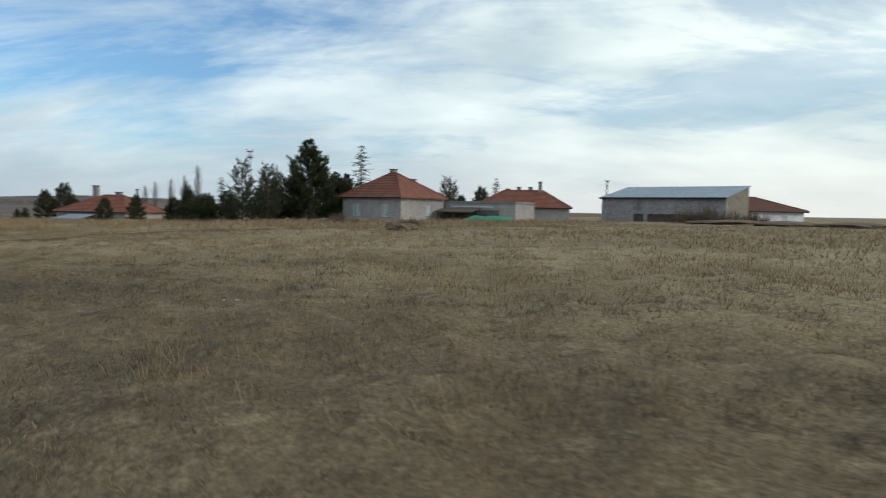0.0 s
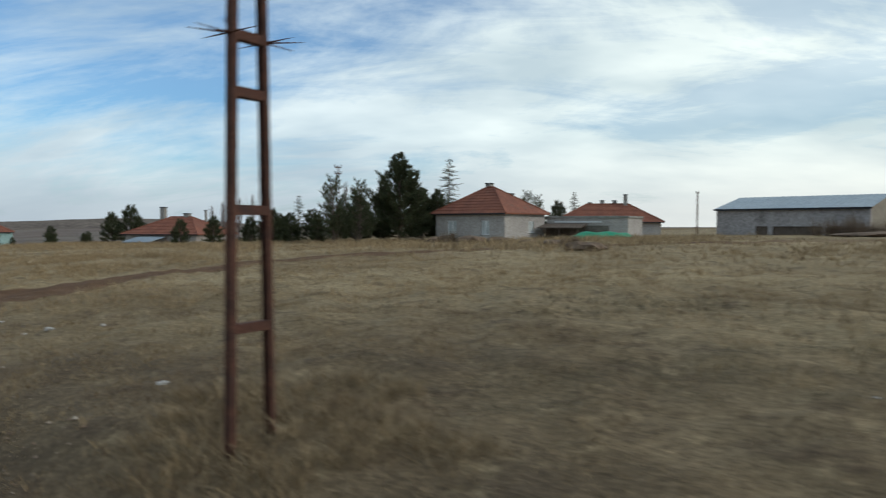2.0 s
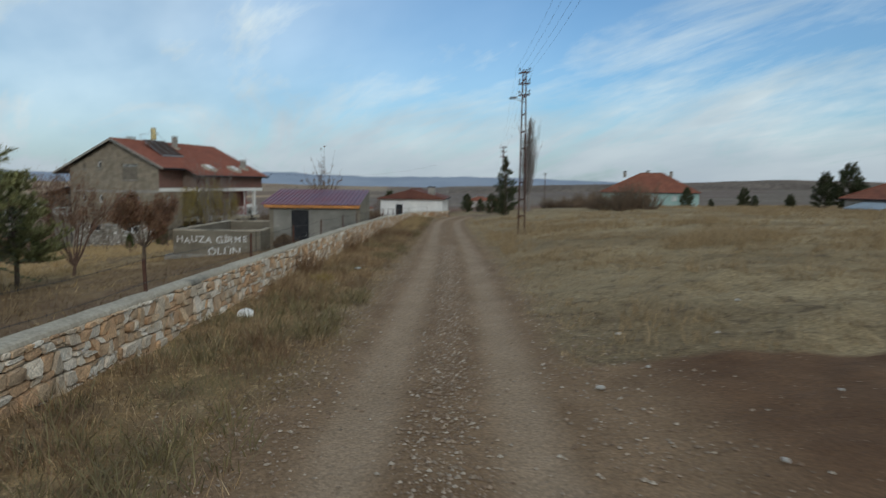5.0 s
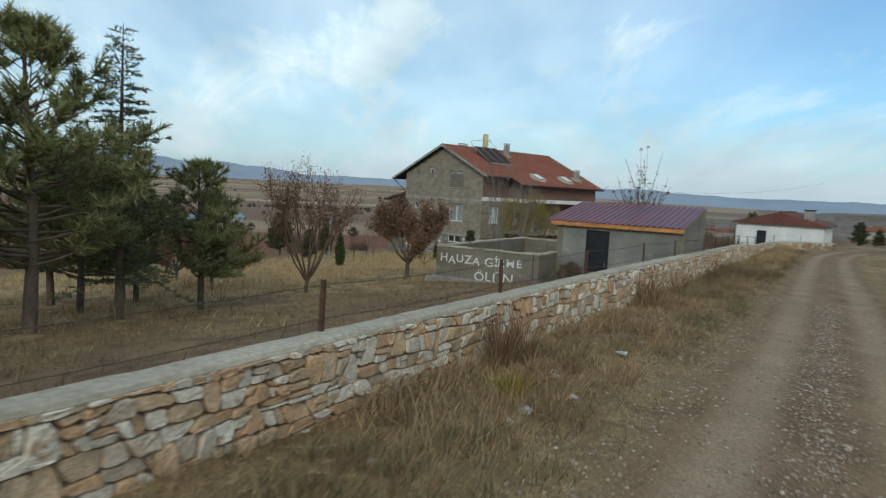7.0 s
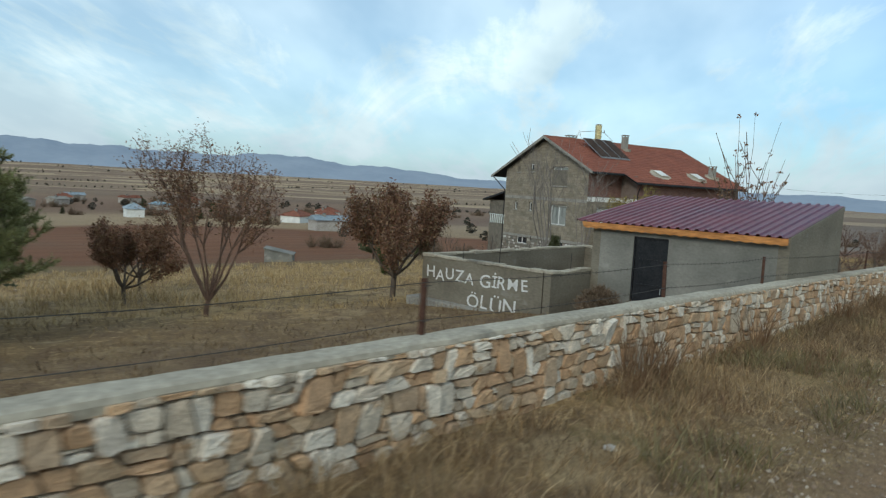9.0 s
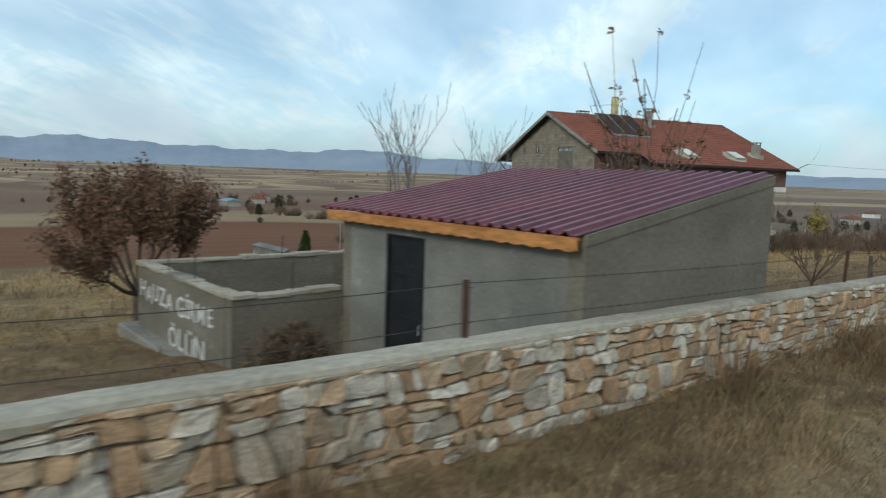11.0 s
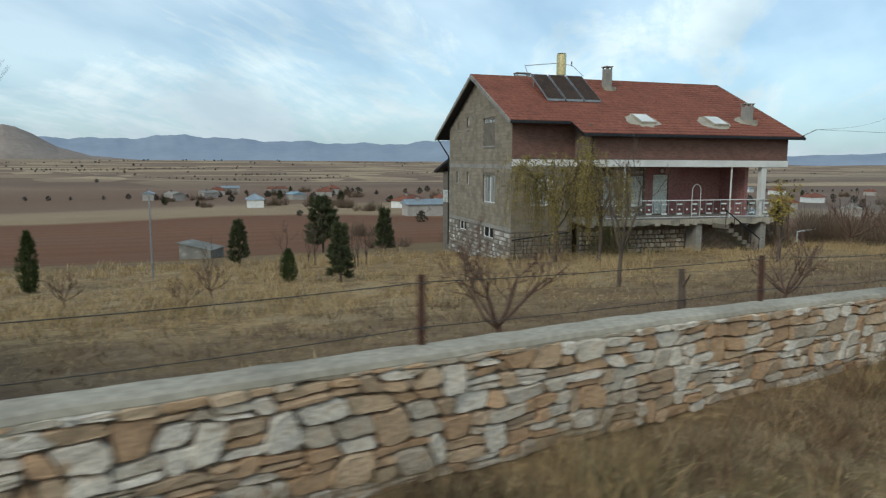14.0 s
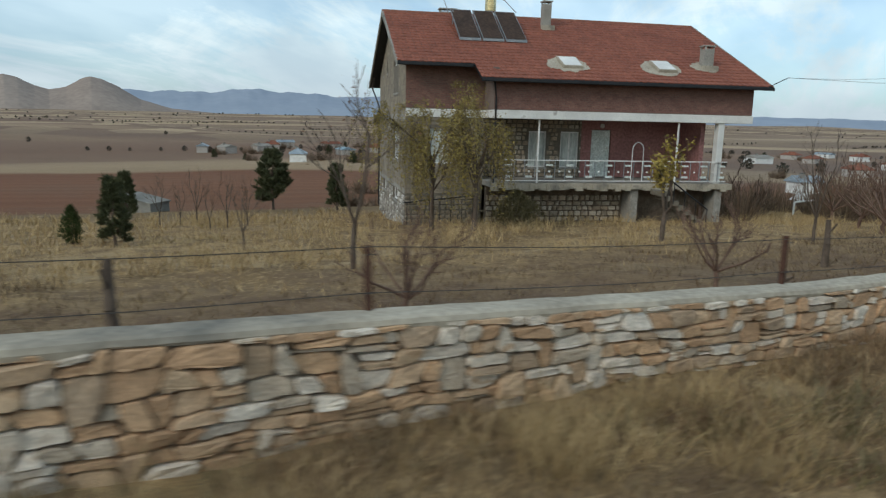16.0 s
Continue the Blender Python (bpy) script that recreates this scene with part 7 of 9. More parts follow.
def willow(seed, h, radius, label, leaf, strands=150, dens=26):
    rs = np.random.RandomState(seed)
    ob = thing("weeping_willow", Matrix.Identity(4), label, "tree")
    trunk = [(np.array([0, 0, -0.3]), np.array([0.04, 0.02, h * 0.3]), 0.09, 0.075), (np.array([0.04, 0.02, h * 0.3]), np.array([0.0, 0.05, h * 0.62]), 0.075, 0.05)]
    V, F = rods(trunk, 8)
    soup("trunk", V, F, BARK, ob, smooth=True)
    segs, pts = [], []
    for i in range(11):
        a = 6.283 * i / 11 + rs.uniform(-.3, .3)
        tilt = rs.uniform(0.2, 0.75)
        s, e = grow(rs, np.array([0.02, 0.03, h * rs.uniform(0.3, 0.6)]), np.array([math.cos(a) * math.sin(tilt), math.sin(a) * math.sin(tilt), math.cos(tilt)]), h * rs.uniform(0.3, 0.48), 0.035, 1, 2, 0.5, 0.5, 0.12)
        segs += s
        pts += [q for q, w in e]
    P = np.array(pts)
    out = []
    for k in range(strands):
        q = P[rs.randint(len(P))].copy()
        d = np.array([q[0], q[1], 0.0])
        d = d / max(np.linalg.norm(d), 0.1) * rs.uniform(0.1, 0.6) + np.array([0, 0, 0.35])
        ln = rs.uniform(0.35, 1.15) * h * 0.6
        m = 10
        for j in range(m):
            e = q + d / max(np.linalg.norm(d), 1e-6) * ln / m
            if e[2] < 0.15:
                break
            segs.append((q, e, 0.004, 0.003))
            for _ in range(max(1, dens // 10)):
                out.append(q + (e - q) * rs.rand())
            d = d * 0.72 + np.array([0, 0, -0.30]) + rs.normal(size=3) * 0.02
            q = e
    V, F = rods(segs, 4)
    soup("branchwork", V, F, BARK, ob)["kind"] = "stuff"
    V, F = leaves(rs, np.array(out), 0.040, 0.045)
    soup("crown", V, F, leaf, ob)["kind"] = "stuff"
    return ob


def poplar(seed, h, label, width=0.5):
    """A bare upright poplar."""
    rs = np.random.RandomState(seed)
    ob = thing("poplar_tree", Matrix.Identity(4), label, "tree")
    V, F = rods([(np.array([0, 0, -0.3]), np.array([0, 0, h * 0.5]), 0.12, 0.08), (np.array([0, 0, h * 0.5]), np.array([0.05, 0, h]), 0.08, 0.01)], 7)
    soup("trunk", V, F, BARK_GREY, ob, smooth=True)
    segs = []
    for i in range(60):
        z = h * rs.uniform(0.1, 0.95)
        a = rs.rand() * 6.283
        q = np.array([0, 0, z])
        w = np.array([math.cos(a) * 0.22, math.sin(a) * 0.22, 1.0])
        ln = (h - z) * rs.uniform(0.35, 0.8) * (0.4 + width)
        for k in range(3):
            e = q + w / np.linalg.norm(w) * ln / 3
            segs.append((q, e, 0.018 * (1 - k / 4), 0.014 * (1 - k / 4)))
            for _ in range(2):
                t = e + (w / np.linalg.norm(w) + rs.normal(size=3) * 0.16) * ln * 0.3
                segs.append((e, t, 0.010, 0.006))
            w = w + np.array([-math.cos(a) * 0.06, -math.sin(a) * 0.06, 0.2])
            q = e
    V, F = rods(segs, 3)
    soup("branchwork", V, F, BARK_GREY, ob)["kind"] = "stuff"
    return ob


def stand(ob, u, v, yaw=0.0, size=1.0, sink=0.0):
    p = at(u, v, gz(u, v) - sink)
    ob.matrix_basis = pose(p.x, p.y, p.z, 0, 0, yaw)
    if size != 1.0:
        ob.scale = (size, size, size)
    return ob


def again(ob, u, v, yaw=0.0, size=1.0, label=""):
    p = at(u, v, gz(u, v))
    if "group" not in ob.keys():
        ob["group"] = ob.name.replace("_", " ") + "s of one kind"
    c = copy_thing(ob, pose(p.x, p.y, p.z, 0, 0, yaw))
    c.scale = (size, size, size)
    if label:
        c["label"] = label
    return c


# ---- trees of the yard ----
A_PINE = stand(pine(3, 3.45, 1.6, "young dark green pine with a bare lower trunk", clear=0.24, tufts=12000, per=15, fill=6, needle=0.12, width=0.008, taper=1.0, wild=1.12), 40.5, 13.0, 20)
again(A_PINE, 36.2, 12.3, 130, 1.56, "tall dark green pine at the yard's edge")
again(A_PINE, 41.7, 17.5, 220, 1.1)
again(A_PINE, 39.8, 17.8, 300, 1.2)
again(A_PINE, 38.9, 15.2, 60, 1.1)
again(A_PINE, 33.5, 13.0, 80, 1.35)
again(A_PINE, 36.4, 18.5, 200, 1.3)
again(A_PINE, 31.0, 16.0, 10, 1.35)
stand(cedar(5, 6.0, 1.5, "slender cedar with level sparse boughs"), 38.3, 12.8, 0)
stand(cedar(6, 4.8, 1.0, "small cedar with level sparse boughs"), 41.0, 16.0, 70)
stand(fruit_tree("fruit_tree", 11, 2.75, 0.8, RUSSET, 9500, "fruit tree with red twigs and few russet leaves", stem=0.35, leaf_size=0.028, fork=9, kids=3, base_r=0.055), 45.3, 13.9, 0)
LEAFY = stand(fruit_tree("fruit_tree", 12, 2.45, 1.08, RUSSET, 22000, "fruit tree still dense with dry russet leaves", stem=0.7, leaf_size=0.042, fork=8, kids=3, bark=BARK), 50.6, 13.7, 40)
again(LEAFY, 45.1, 17.8, 120, 0.7, "small shrubby tree with dry russet leaves")
again(LEAFY, 47.5, 22.5, 20, 0.7)
BARE = fruit_tree("fruit_tree", 13, 1.0, 1.3, RUSSET, 90, "pruned bare fruit tree with reddish twigs", stem=0.26, leaf_size=0.022, fork=8, kids=2, up=0.16, base_r=0.034)
SMALL_BARE = stand(BARE, 71.5, 7.2, 0)
again(BARE, 76.4, 6.95, 100, 1.0)
again(BARE, 65.0, 7.2, 220, 1.25)
again(BARE, 83.5, 8.5, 30, 1.7)
again(BARE, 90.0, 12.5, 300, 1.9)
again(BARE, 60.6, 19.0, 140, 0.7)
for i, (u, v) in enumerate(((92.0, 14.5), (97.0, 11.0), (96.5, 18.5), (102.0, 14.0), (104.0, 21.0), (99.0, 25.0), (108.0, 17.0), (107.0, 9.0), (110.0, 27.0))):
    again(BARE, u, v, 40 * i, 1.7 + 0.2 * (i % 4), "bare brown orchard tree beyond the house")
TALL_BARE = stand(fruit_tree("young_tree", 14, 2.7, 0.5, RUSSET, 60, "young grey-barked tree, bare, forked low", stem=0.9, leaf_size=0.03, fork=4, kids=2, bark=BARK, base_r=0.05), 72.6, 12.2, 0)
stand(shoots_tree(15, 5.0, "tall bare tree with upright whips and withered tufts"), 56.55, 6.7, 0)
PALE = stand(fruit_tree("bare_tree", 16, 4.0, 0.32, None, 0, "tall bare pale-barked tree behind the pen", stem=1.1, fork=7, kids=2, bark=BARK_GREY, depth=2, up=0.3, base_r=0.035), 56.3, 12.75, 0)
again(PALE, 58.6, 12.7, 220, 0.92)
stand(willow(17, 4.3, 1.5, "young weeping willow with yellowing leaves", WILLOW, strands=420, dens=40), 78.7, 21.4, 0)
stand(willow(18, 3.6, 1.0, "small weeping willow with yellow leaves", WILLOW, strands=200, dens=30), 79.4, 19.6, 60)
stand(fruit_tree("young_tree", 19, 2.0, 0.5, YELLOW, 900, "young tree with bright yellow-green leaves", stem=0.8, leaf_size=0.06, fork=5, kids=2, bark=BARK), 81.9, 13.6, 0)
again(TALL_BARE, 64.9, 22.6, 50, 0.45, "small bare sapling in the dry grass")
again(TALL_BARE, 71.5, 17.5, 150, 0.5, "small bare sapling in the dry grass")
again(TALL_BARE, 84.5, 11.0, 250, 0.8)
stand(bush_tree(20, 1.1, 0.25, "small conical thuja in the dry grass", THUJA, "thuja", 0.05, 900, 0.75, 0.05), 67.5, 22.3, 0)
stand(bush_tree(21, 1.85, 0.25, "narrow conical thuja in the dry grass", THUJA, "thuja", 0.05, 1100, 0.75, 0.06), 60.0, 24.3, 0)
ROUND = stand(pine(22, 1.7, 0.55, "small dark conifer on a thin stem", NEEDLE_YARD, clear=0.14, tufts=2000, per=15, needle=0.12, fill=6, width=0.011, taper=0.6, name="conifer", wild=0.55), 68.6, 20.5, 0)
again(ROUND, 69.3, 34.7, 90, 1.2)
again(SMALL_BARE, 49.1, 21.0, 30, 0.5, "small dark bare bush in the dry grass")
again(SMALL_BARE, 63.9, 18.1, 130, 0.75, "small bare bush in the dry grass")
again(SMALL_BARE, 62.8, 15.8, 230, 0.6, "small bare bush in the dry grass")
again(ROUND, 82.5, 44.0, 0, 1.6, "dark ovoid cypress on a short stem")
stand(pine(23, 3.8, 1.6, "broad dark pine with a rounded crown", NEEDLE_YARD, clear=0.18, tufts=4500, per=13, needle=0.22, fill=6, width=0.019, taper=0.75, wild=0.95), 78.8, 46.6, 0)
stand(bush_tree(24, 1.3, 0.8, "yellow-green leafy shrub beside the veranda", OLIVE, "shrub", 0.0, 1600, 0.8, 0.07), 82.6, 22.0, 0)
stand(bush_tree(25, 0.32, 0.22, "tiny green shrub behind the wall", OLIVE, "shrub", 0.0, 400, 0.8, 0.035), 66.2, 5.6, 0)
stand(bush_tree(26, 0.6, 0.5, "low bare brown shrub against the pen", SCRUB, "shrub", 0.0, 700, 0.9, 0.06), 50.6, 7.4, 0)


for i, (u, v, s) in enumerate(((70.5, 31.3, 0.62), (71.2, 30.0, 0.5), (72.0, 31.2, 0.66), (71.9, 26.4, 0.5), (72.8, 28.0, 0.6), (73.8, 29.2, 0.55))):
    again(TALL_BARE, u, v, 60 * i, s, "thin bare sapling in a row in the dry grass")


def stump_post(u, v, h, lean):
    p = at(u, v, gz(u, v))
    ob = thing("wooden_post", pose(p.x, p.y, p.z, lean, lean * 0.5, 30), "weathered crooked wooden post behind the wall", "post")
    V, F = rods([(np.array([0, 0, -0.2]), np.array([0.03, 0, h * 0.5]), 0.07, 0.06), (np.array([0.03, 0, h * 0.5]), np.array([-0.02, 0.02, h]), 0.06, 0.045), (np.array([0.02, 0, h * 0.7]), np.array([0.2, 0.05, h * 0.95]), 0.025, 0.012)], 7)
    soup("shaft", V, F, BARK, ob, smooth=True)


stump_post(68.4, 7.0, 0.95, 4)
stump_post(76.0, 5.6, 0.45, -3)
stump_post(80.5, 8.0, 0.9, 3)

# small hut, gate frame and clutter in and beyond the yard
hut = thing("hut", on(70.9, 49.6, 0, -40), "small grey concrete hut in the grass", "hut")
bm = bmesh.new()
prism(bm, [(-1.15, -0.6), (1.15, -0.6), (1.15, 0.66), (-1.15, 1.14)], -1.0, 1.0, "y")
part("wall", bm, RENDER_GREY, hut)
bm = bmesh.new()
prism(bm, [(-1.25, 1.14), (1.25, 0.66), (1.25, 0.73), (-1.25, 1.21)], -1.1, 1.1, "y")
part("roof_slab", bm, RENDER_GREY, hut)
goal = thing("pipe_frame", on(105, 25.6, 0, 10), "white pipe frame standing in the grass", "frame")
bm = bmesh.new()
tube(bm, (-1.6, 0, -0.1), (-1.6, 0, 0.9), 0.05)
tube(bm, (1.6, 0, -0.1), (1.6, 0, 0.9), 0.05)
tube(bm, (-1.6, 0, 0.9), (1.6, 0, 0.9), 0.05)
part("pipe", bm, WHITE, goal)
pipe = thing("standpipe", on(57.2, 12.9, -0.35, 0), "white bent water pipe behind the pen", "pipe")
bm = bmesh.new()
tube(bm, (0, 0, -0.2), (0, 0, 1.75), 0.03)
tube(bm, (0, 0, 1.75), (0.4, 0, 1.75), 0.03)
tube(bm, (0.4, 0, 1.75), (0.4, 0, 1.5), 0.03)
part("pipe", bm, WHITE, pipe)


# ---- rocks and heaps ----
def rock(u, v, size, label, mat_, seed, name="rock", flat=0.6, cat="rock"):
    r = np.random.RandomState(seed)
    bm = bmesh.new()
    bmesh.ops.create_icosphere(bm, subdivisions=2, radius=1)
    k = r.normal(size=(4, 3))
    for v_ in bm.verts:
        n = np.array(v_.co)
        f = 1 + 0.16 * math.sin(2.1 * n @ k[0]) + 0.13 * math.sin(3.3 * n @ k[1]) + 0.08 * math.sin(6 * n @ k[2])
        v_.co = Vector((n[0] * f * 1.25, n[1] * f, n[2] * f * flat))
    ob = part(name, bm, mat_)
    p = at(u, v, gz(u, v) + size * flat * 0.35)
    ob.matrix_basis = pose(p.x, p.y, p.z, 0, 0, r.uniform(0, 360)) @ Matrix.Diagonal((size, size, size, 1))
    return tagged(ob, label, cat, "loose stones")


for i, (u, v, s) in enumerate(((20.4, -4.0, 0.11), (20.06, -4.25, 0.15), (19.6, -4.9, 0.10), (21.4, -2.0, 0.10), (19.5, -1.55, 0.11), (22.2, -4.25, 0.09), (20.0, -2.4, 0.08), (19.7, -2.1, 0.07), (21.0, -2.9, 0.07),
                               (30.0, -2.3, 0.09), (29.5, -3.5, 0.08), (27.5, -1.5, 0.09), (25.4, -2.4, 0.07), (8.7, -6.4, 0.09), (8.9, -6.3, 0.06), (14.6, -3.2, 0.12), (35.2, 2.6, 0.10), (33.6, 3.0, 0.09), (37.4, 3.0, 0.11), (31.5, -4.6, 0.08),
                               (24.2, -3.4, 0.06), (23.0, -3.0, 0.07), (26.8, -3.6, 0.05), (28.2, -2.2, 0.06))):
    rock(u, v, s * 0.42, "white limestone lump lying on the ground", ROCK, 40 + i)
rock(31.5, 3.42, 0.105, "round whitewashed stone at the wall's foot", WHITE, 90, flat=1.1)
for i, (u, v, s) in enumerate(((20.9, -24.6, 0.7), (25.5, -30.0, 0.6), (36.0, -37.0, 0.9), (40.0, -38.5, 0.8), (33.0, -36.0, 0.7), (29.5, -34.0, 0.5))):
    rock(u, v, s, "low heap of brown earth in the field", EARTH_HEAP, 120 + i, "earth_mound", 0.42, "mound")
for i, u in enumerate((14, 10, 6, 2, -2, -6, -10, -14, -19, -24, -30)):
    rock(u, -56 - 0.2 * i, 2.6, "long low bank of dug brown earth", EARTH_HEAP, 140 + i, "earth_bank", 0.10, "bank")


# ---- pines and trees across the field ----
FAR_PINE = stand(pine(31, 7.7, 3.8, "broad dark pine beside the plastered house", NEEDLE_DARK, clear=0.05, tufts=9000, per=9, needle=0.25, fill=6, width=0.018, taper=0.97, wild=1.12), 49.4, -44.5, 0)
SPARSE_PINE = stand(pine(36, 5.2, 1.7, "open-crowned pine with a thin trunk", NEEDLE_DARK, clear=0.1, tufts=1500, per=11, needle=0.2, fill=2, width=0.012, taper=0.7, wild=1.2), 50.6, -37.7, 0)


def tall_as(ob, h, u, v, top, turn, label=""):
    """A copy whose top reaches a given height."""
    return again(ob, u, v, turn, (top - gz(u, v)) / h, label)


for u, v, top, a in ((52.5, -45.5, 6.6, 70), (47.9, -48.0, 6.3, 140), (51.0, -49.5, 6.6, 210), (46.2, -50.9, 5.6, 300), (55.0, -45.0, 5.9, 20)):
    tall_as(FAR_PINE, 7.7, u, v, top, a, "dark pine in a group beside the house")
for u, v, top, a in ((49.2, -39.4, 6.5, 50), (51.8, -41.5, 6.0, 190), (63.5, -40.5, 4.9, 300), (52.0, -70.0, 6.9, 30), (48.4, -66.4, 6.2, 200)):
    tall_as(SPARSE_PINE, 5.2, u, v, top, a)
FAR_CEDAR = stand(cedar(32, 7.9, 2.5, "dark spire-shaped cedar behind the house", NEEDLE_DARK, per=16), 49.6, -51.8, 0)
for u, v, top, a in ((64.0, -45.0, 6.2, 80), (63.5, -40.5, 5.6, 200), (52.0, -81.8, 7.7, 10), (58.3, -44.0, 5.6, 130)):
    tall_as(FAR_CEDAR, 7.9, u, v, top, a)
BUSHES = ((89.0, -37.5, 1.0), (88.0, -39.3, 1.25), (107.4, -33.2, 0.32), (96.4, -33.8, 0.4), (90.4, -34.9, 0.35), (66.0, -36.4, 0.75), (69.5, -35.0, 0.7), (101.0, -40.0, 0.45),
          (118.0, -42.0, 0.8), (97.0, -22.0, 0.45), (130.0, -38.0, 0.9), (148.0, -5.8, 0.7), (69.0, -47.0, 0.8))
FAR_BUSH = stand(pine(33, 3.2, 1.35, "dark bushy evergreen along the field's edge", NEEDLE_DARK, clear=0.04, tufts=1700, per=9, needle=0.22, fill=4, width=0.016, wild=1.25), 60.0, -47.0, 0)
for i, (u, v, top) in enumerate(((58.3, -37.4, 4.2), (57.4, -38.7, 3.9), (56.3, -40.2, 4.2), (54.6, -39.5, 3.8), (60.2, -38.5, 3.7), (62.0, -41.0, 3.9), (66.0, -40.5, 3.6), (53.8, -80.8, 5.9), (56.0, -79.0, 4.8))):
    tall_as(FAR_BUSH, 3.2, u, v, top, 41 * i, "dark bushy evergreen along the field's edge")
for i, (u, v, s) in enumerate(BUSHES):
    again(FAR_BUSH, u, v, 37 * i, s, "dark bushy evergreen along the field's edge" if i % 3 else "small dark conifer near the far houses")
POP = stand(poplar(34, 7.5, "bare pale poplar with upright twigs"), 76.0, -60.0, 0)
for i, (u, v, s) in enumerate(((79.7, -48.6, 0.72), (78.9, -49.9, 0.78), (77.9, -51.2, 0.95), (81.5, -47.5, 0.66), (83.0, -47.0, 0.6), (73.0, -60.0, 1.0))):
    again(POP, u, v, 50 * i, s)
again(POP, 92.0, -8.2, 0, 1.3)
again(POP, 94.0, -8.5, 70, 1.36)
again(POP, 96.5, -8.3, 140, 1.2)
stand(pine(35, 5.4, 1.55, "dark spruce beside the road", NEEDLE_DARK, clear=0.03, tufts=9000, per=9, needle=0.16, fill=5, width=0.012, name="spruce_tree", taper=1.0, wild=1.0), 84.5, -5.2, 0)
for i, (u, v, s) in enumerate(((100, 2.5, 0.8), (112, 8.0, 1.1), (118, -6.0, 0.8), (126, 4.0, 1.0), (138, -3.0, 0.9), (146, 8.0, 1.1))):
    again(FAR_BUSH, u, v, 31 * i, s, "dark bushy evergreen beyond the road's crest")


def scrub_clump(seed, h, r, label, n=420):
    rs = np.random.RandomState(seed)
    ob = thing("bare_shrub", Matrix.Identity(4), label, "shrub")
    a = rs.rand(n) * 6.283
    f = np.sqrt(rs.rand(n))
    # several stools of uneven height
    k = rs.randint(0, 8, n)
    cx, cy, ch = rs.normal(size=8) * r * 0.5, rs.normal(size=8) * r * 0.5, rs.uniform(0.45, 1.0, 8)
    P = np.stack([cx[k] + r * 0.12 * f * np.cos(a), cy[k] + r * 0.12 * f * np.sin(a), np.zeros(n) - 0.1], 1)
    Q = P + np.stack([r * 0.42 * f * np.cos(a + rs.normal(size=n) * 0.5), r * 0.42 * f * np.sin(a + rs.normal(size=n) * 0.5), h * ch[k] * (1 - 0.35 * f ** 2) * rs.uniform(0.35, 1.0, n)], 1)
    M = P + (Q - P) * rs.uniform(0.35, 0.7, (n, 1))
    T = M + (Q - P) * 0.35 + rs.normal(size=(n, 3)) * 0.16
    V, F = rods([(P[i], Q[i], 0.016, 0.005) for i in range(n)] + [(M[i], T[i], 0.010, 0.004) for i in range(n)], 3)
    soup("twig_mass", V, F, SCRUB, ob)["kind"] = "stuff"
    return ob


SHRUB = stand(scrub_clump(41, 2.4, 1.9, "bare brown scrub thicket on the slope", 520), 88.0, 24.0, 0)
for i, (u, v, s) in enumerate(((92, 22, 1.1), (96, 24, 1.2), (101, 20, 1.2), (106, 24, 1.3), (112, 20, 1.4), (100, 30, 1.2), (93, 31, 1.0), (110, 33, 1.3), (118, 26, 1.4), (122, 34, 1.5), (116, 12, 1.2), (98, 6.5, 0.8),
                               (86, 50, 0.8), (92, 47, 0.8), (44, 42, 0.7), (38, 40, 0.8), (32, 42, 0.9), (100, 60, 1.3), (108, 70, 1.4), (120, 84, 1.5), (96, 76, 1.2), (130, 60, 1.6),
                               (88, 8.0, 0.7), (15.6, -58.5, 0.9), (17.3, -58.3, 0.8), (13.0, -59.0, 0.7), (24, -29, 0.35), (38, -37, 0.5), (85.8, -15.6, 1.5), (88.0, -17.2, 1.6), (136, -21.5, 1.5), (139, -23.5, 1.4), (134, -20, 1.1), (150, -20, 1.3))):
    again(SHRUB, u, v, 47 * i, s, "bare brown scrub thicket on the slope" if i % 2 else "leafless grey-brown thicket among dry grass")


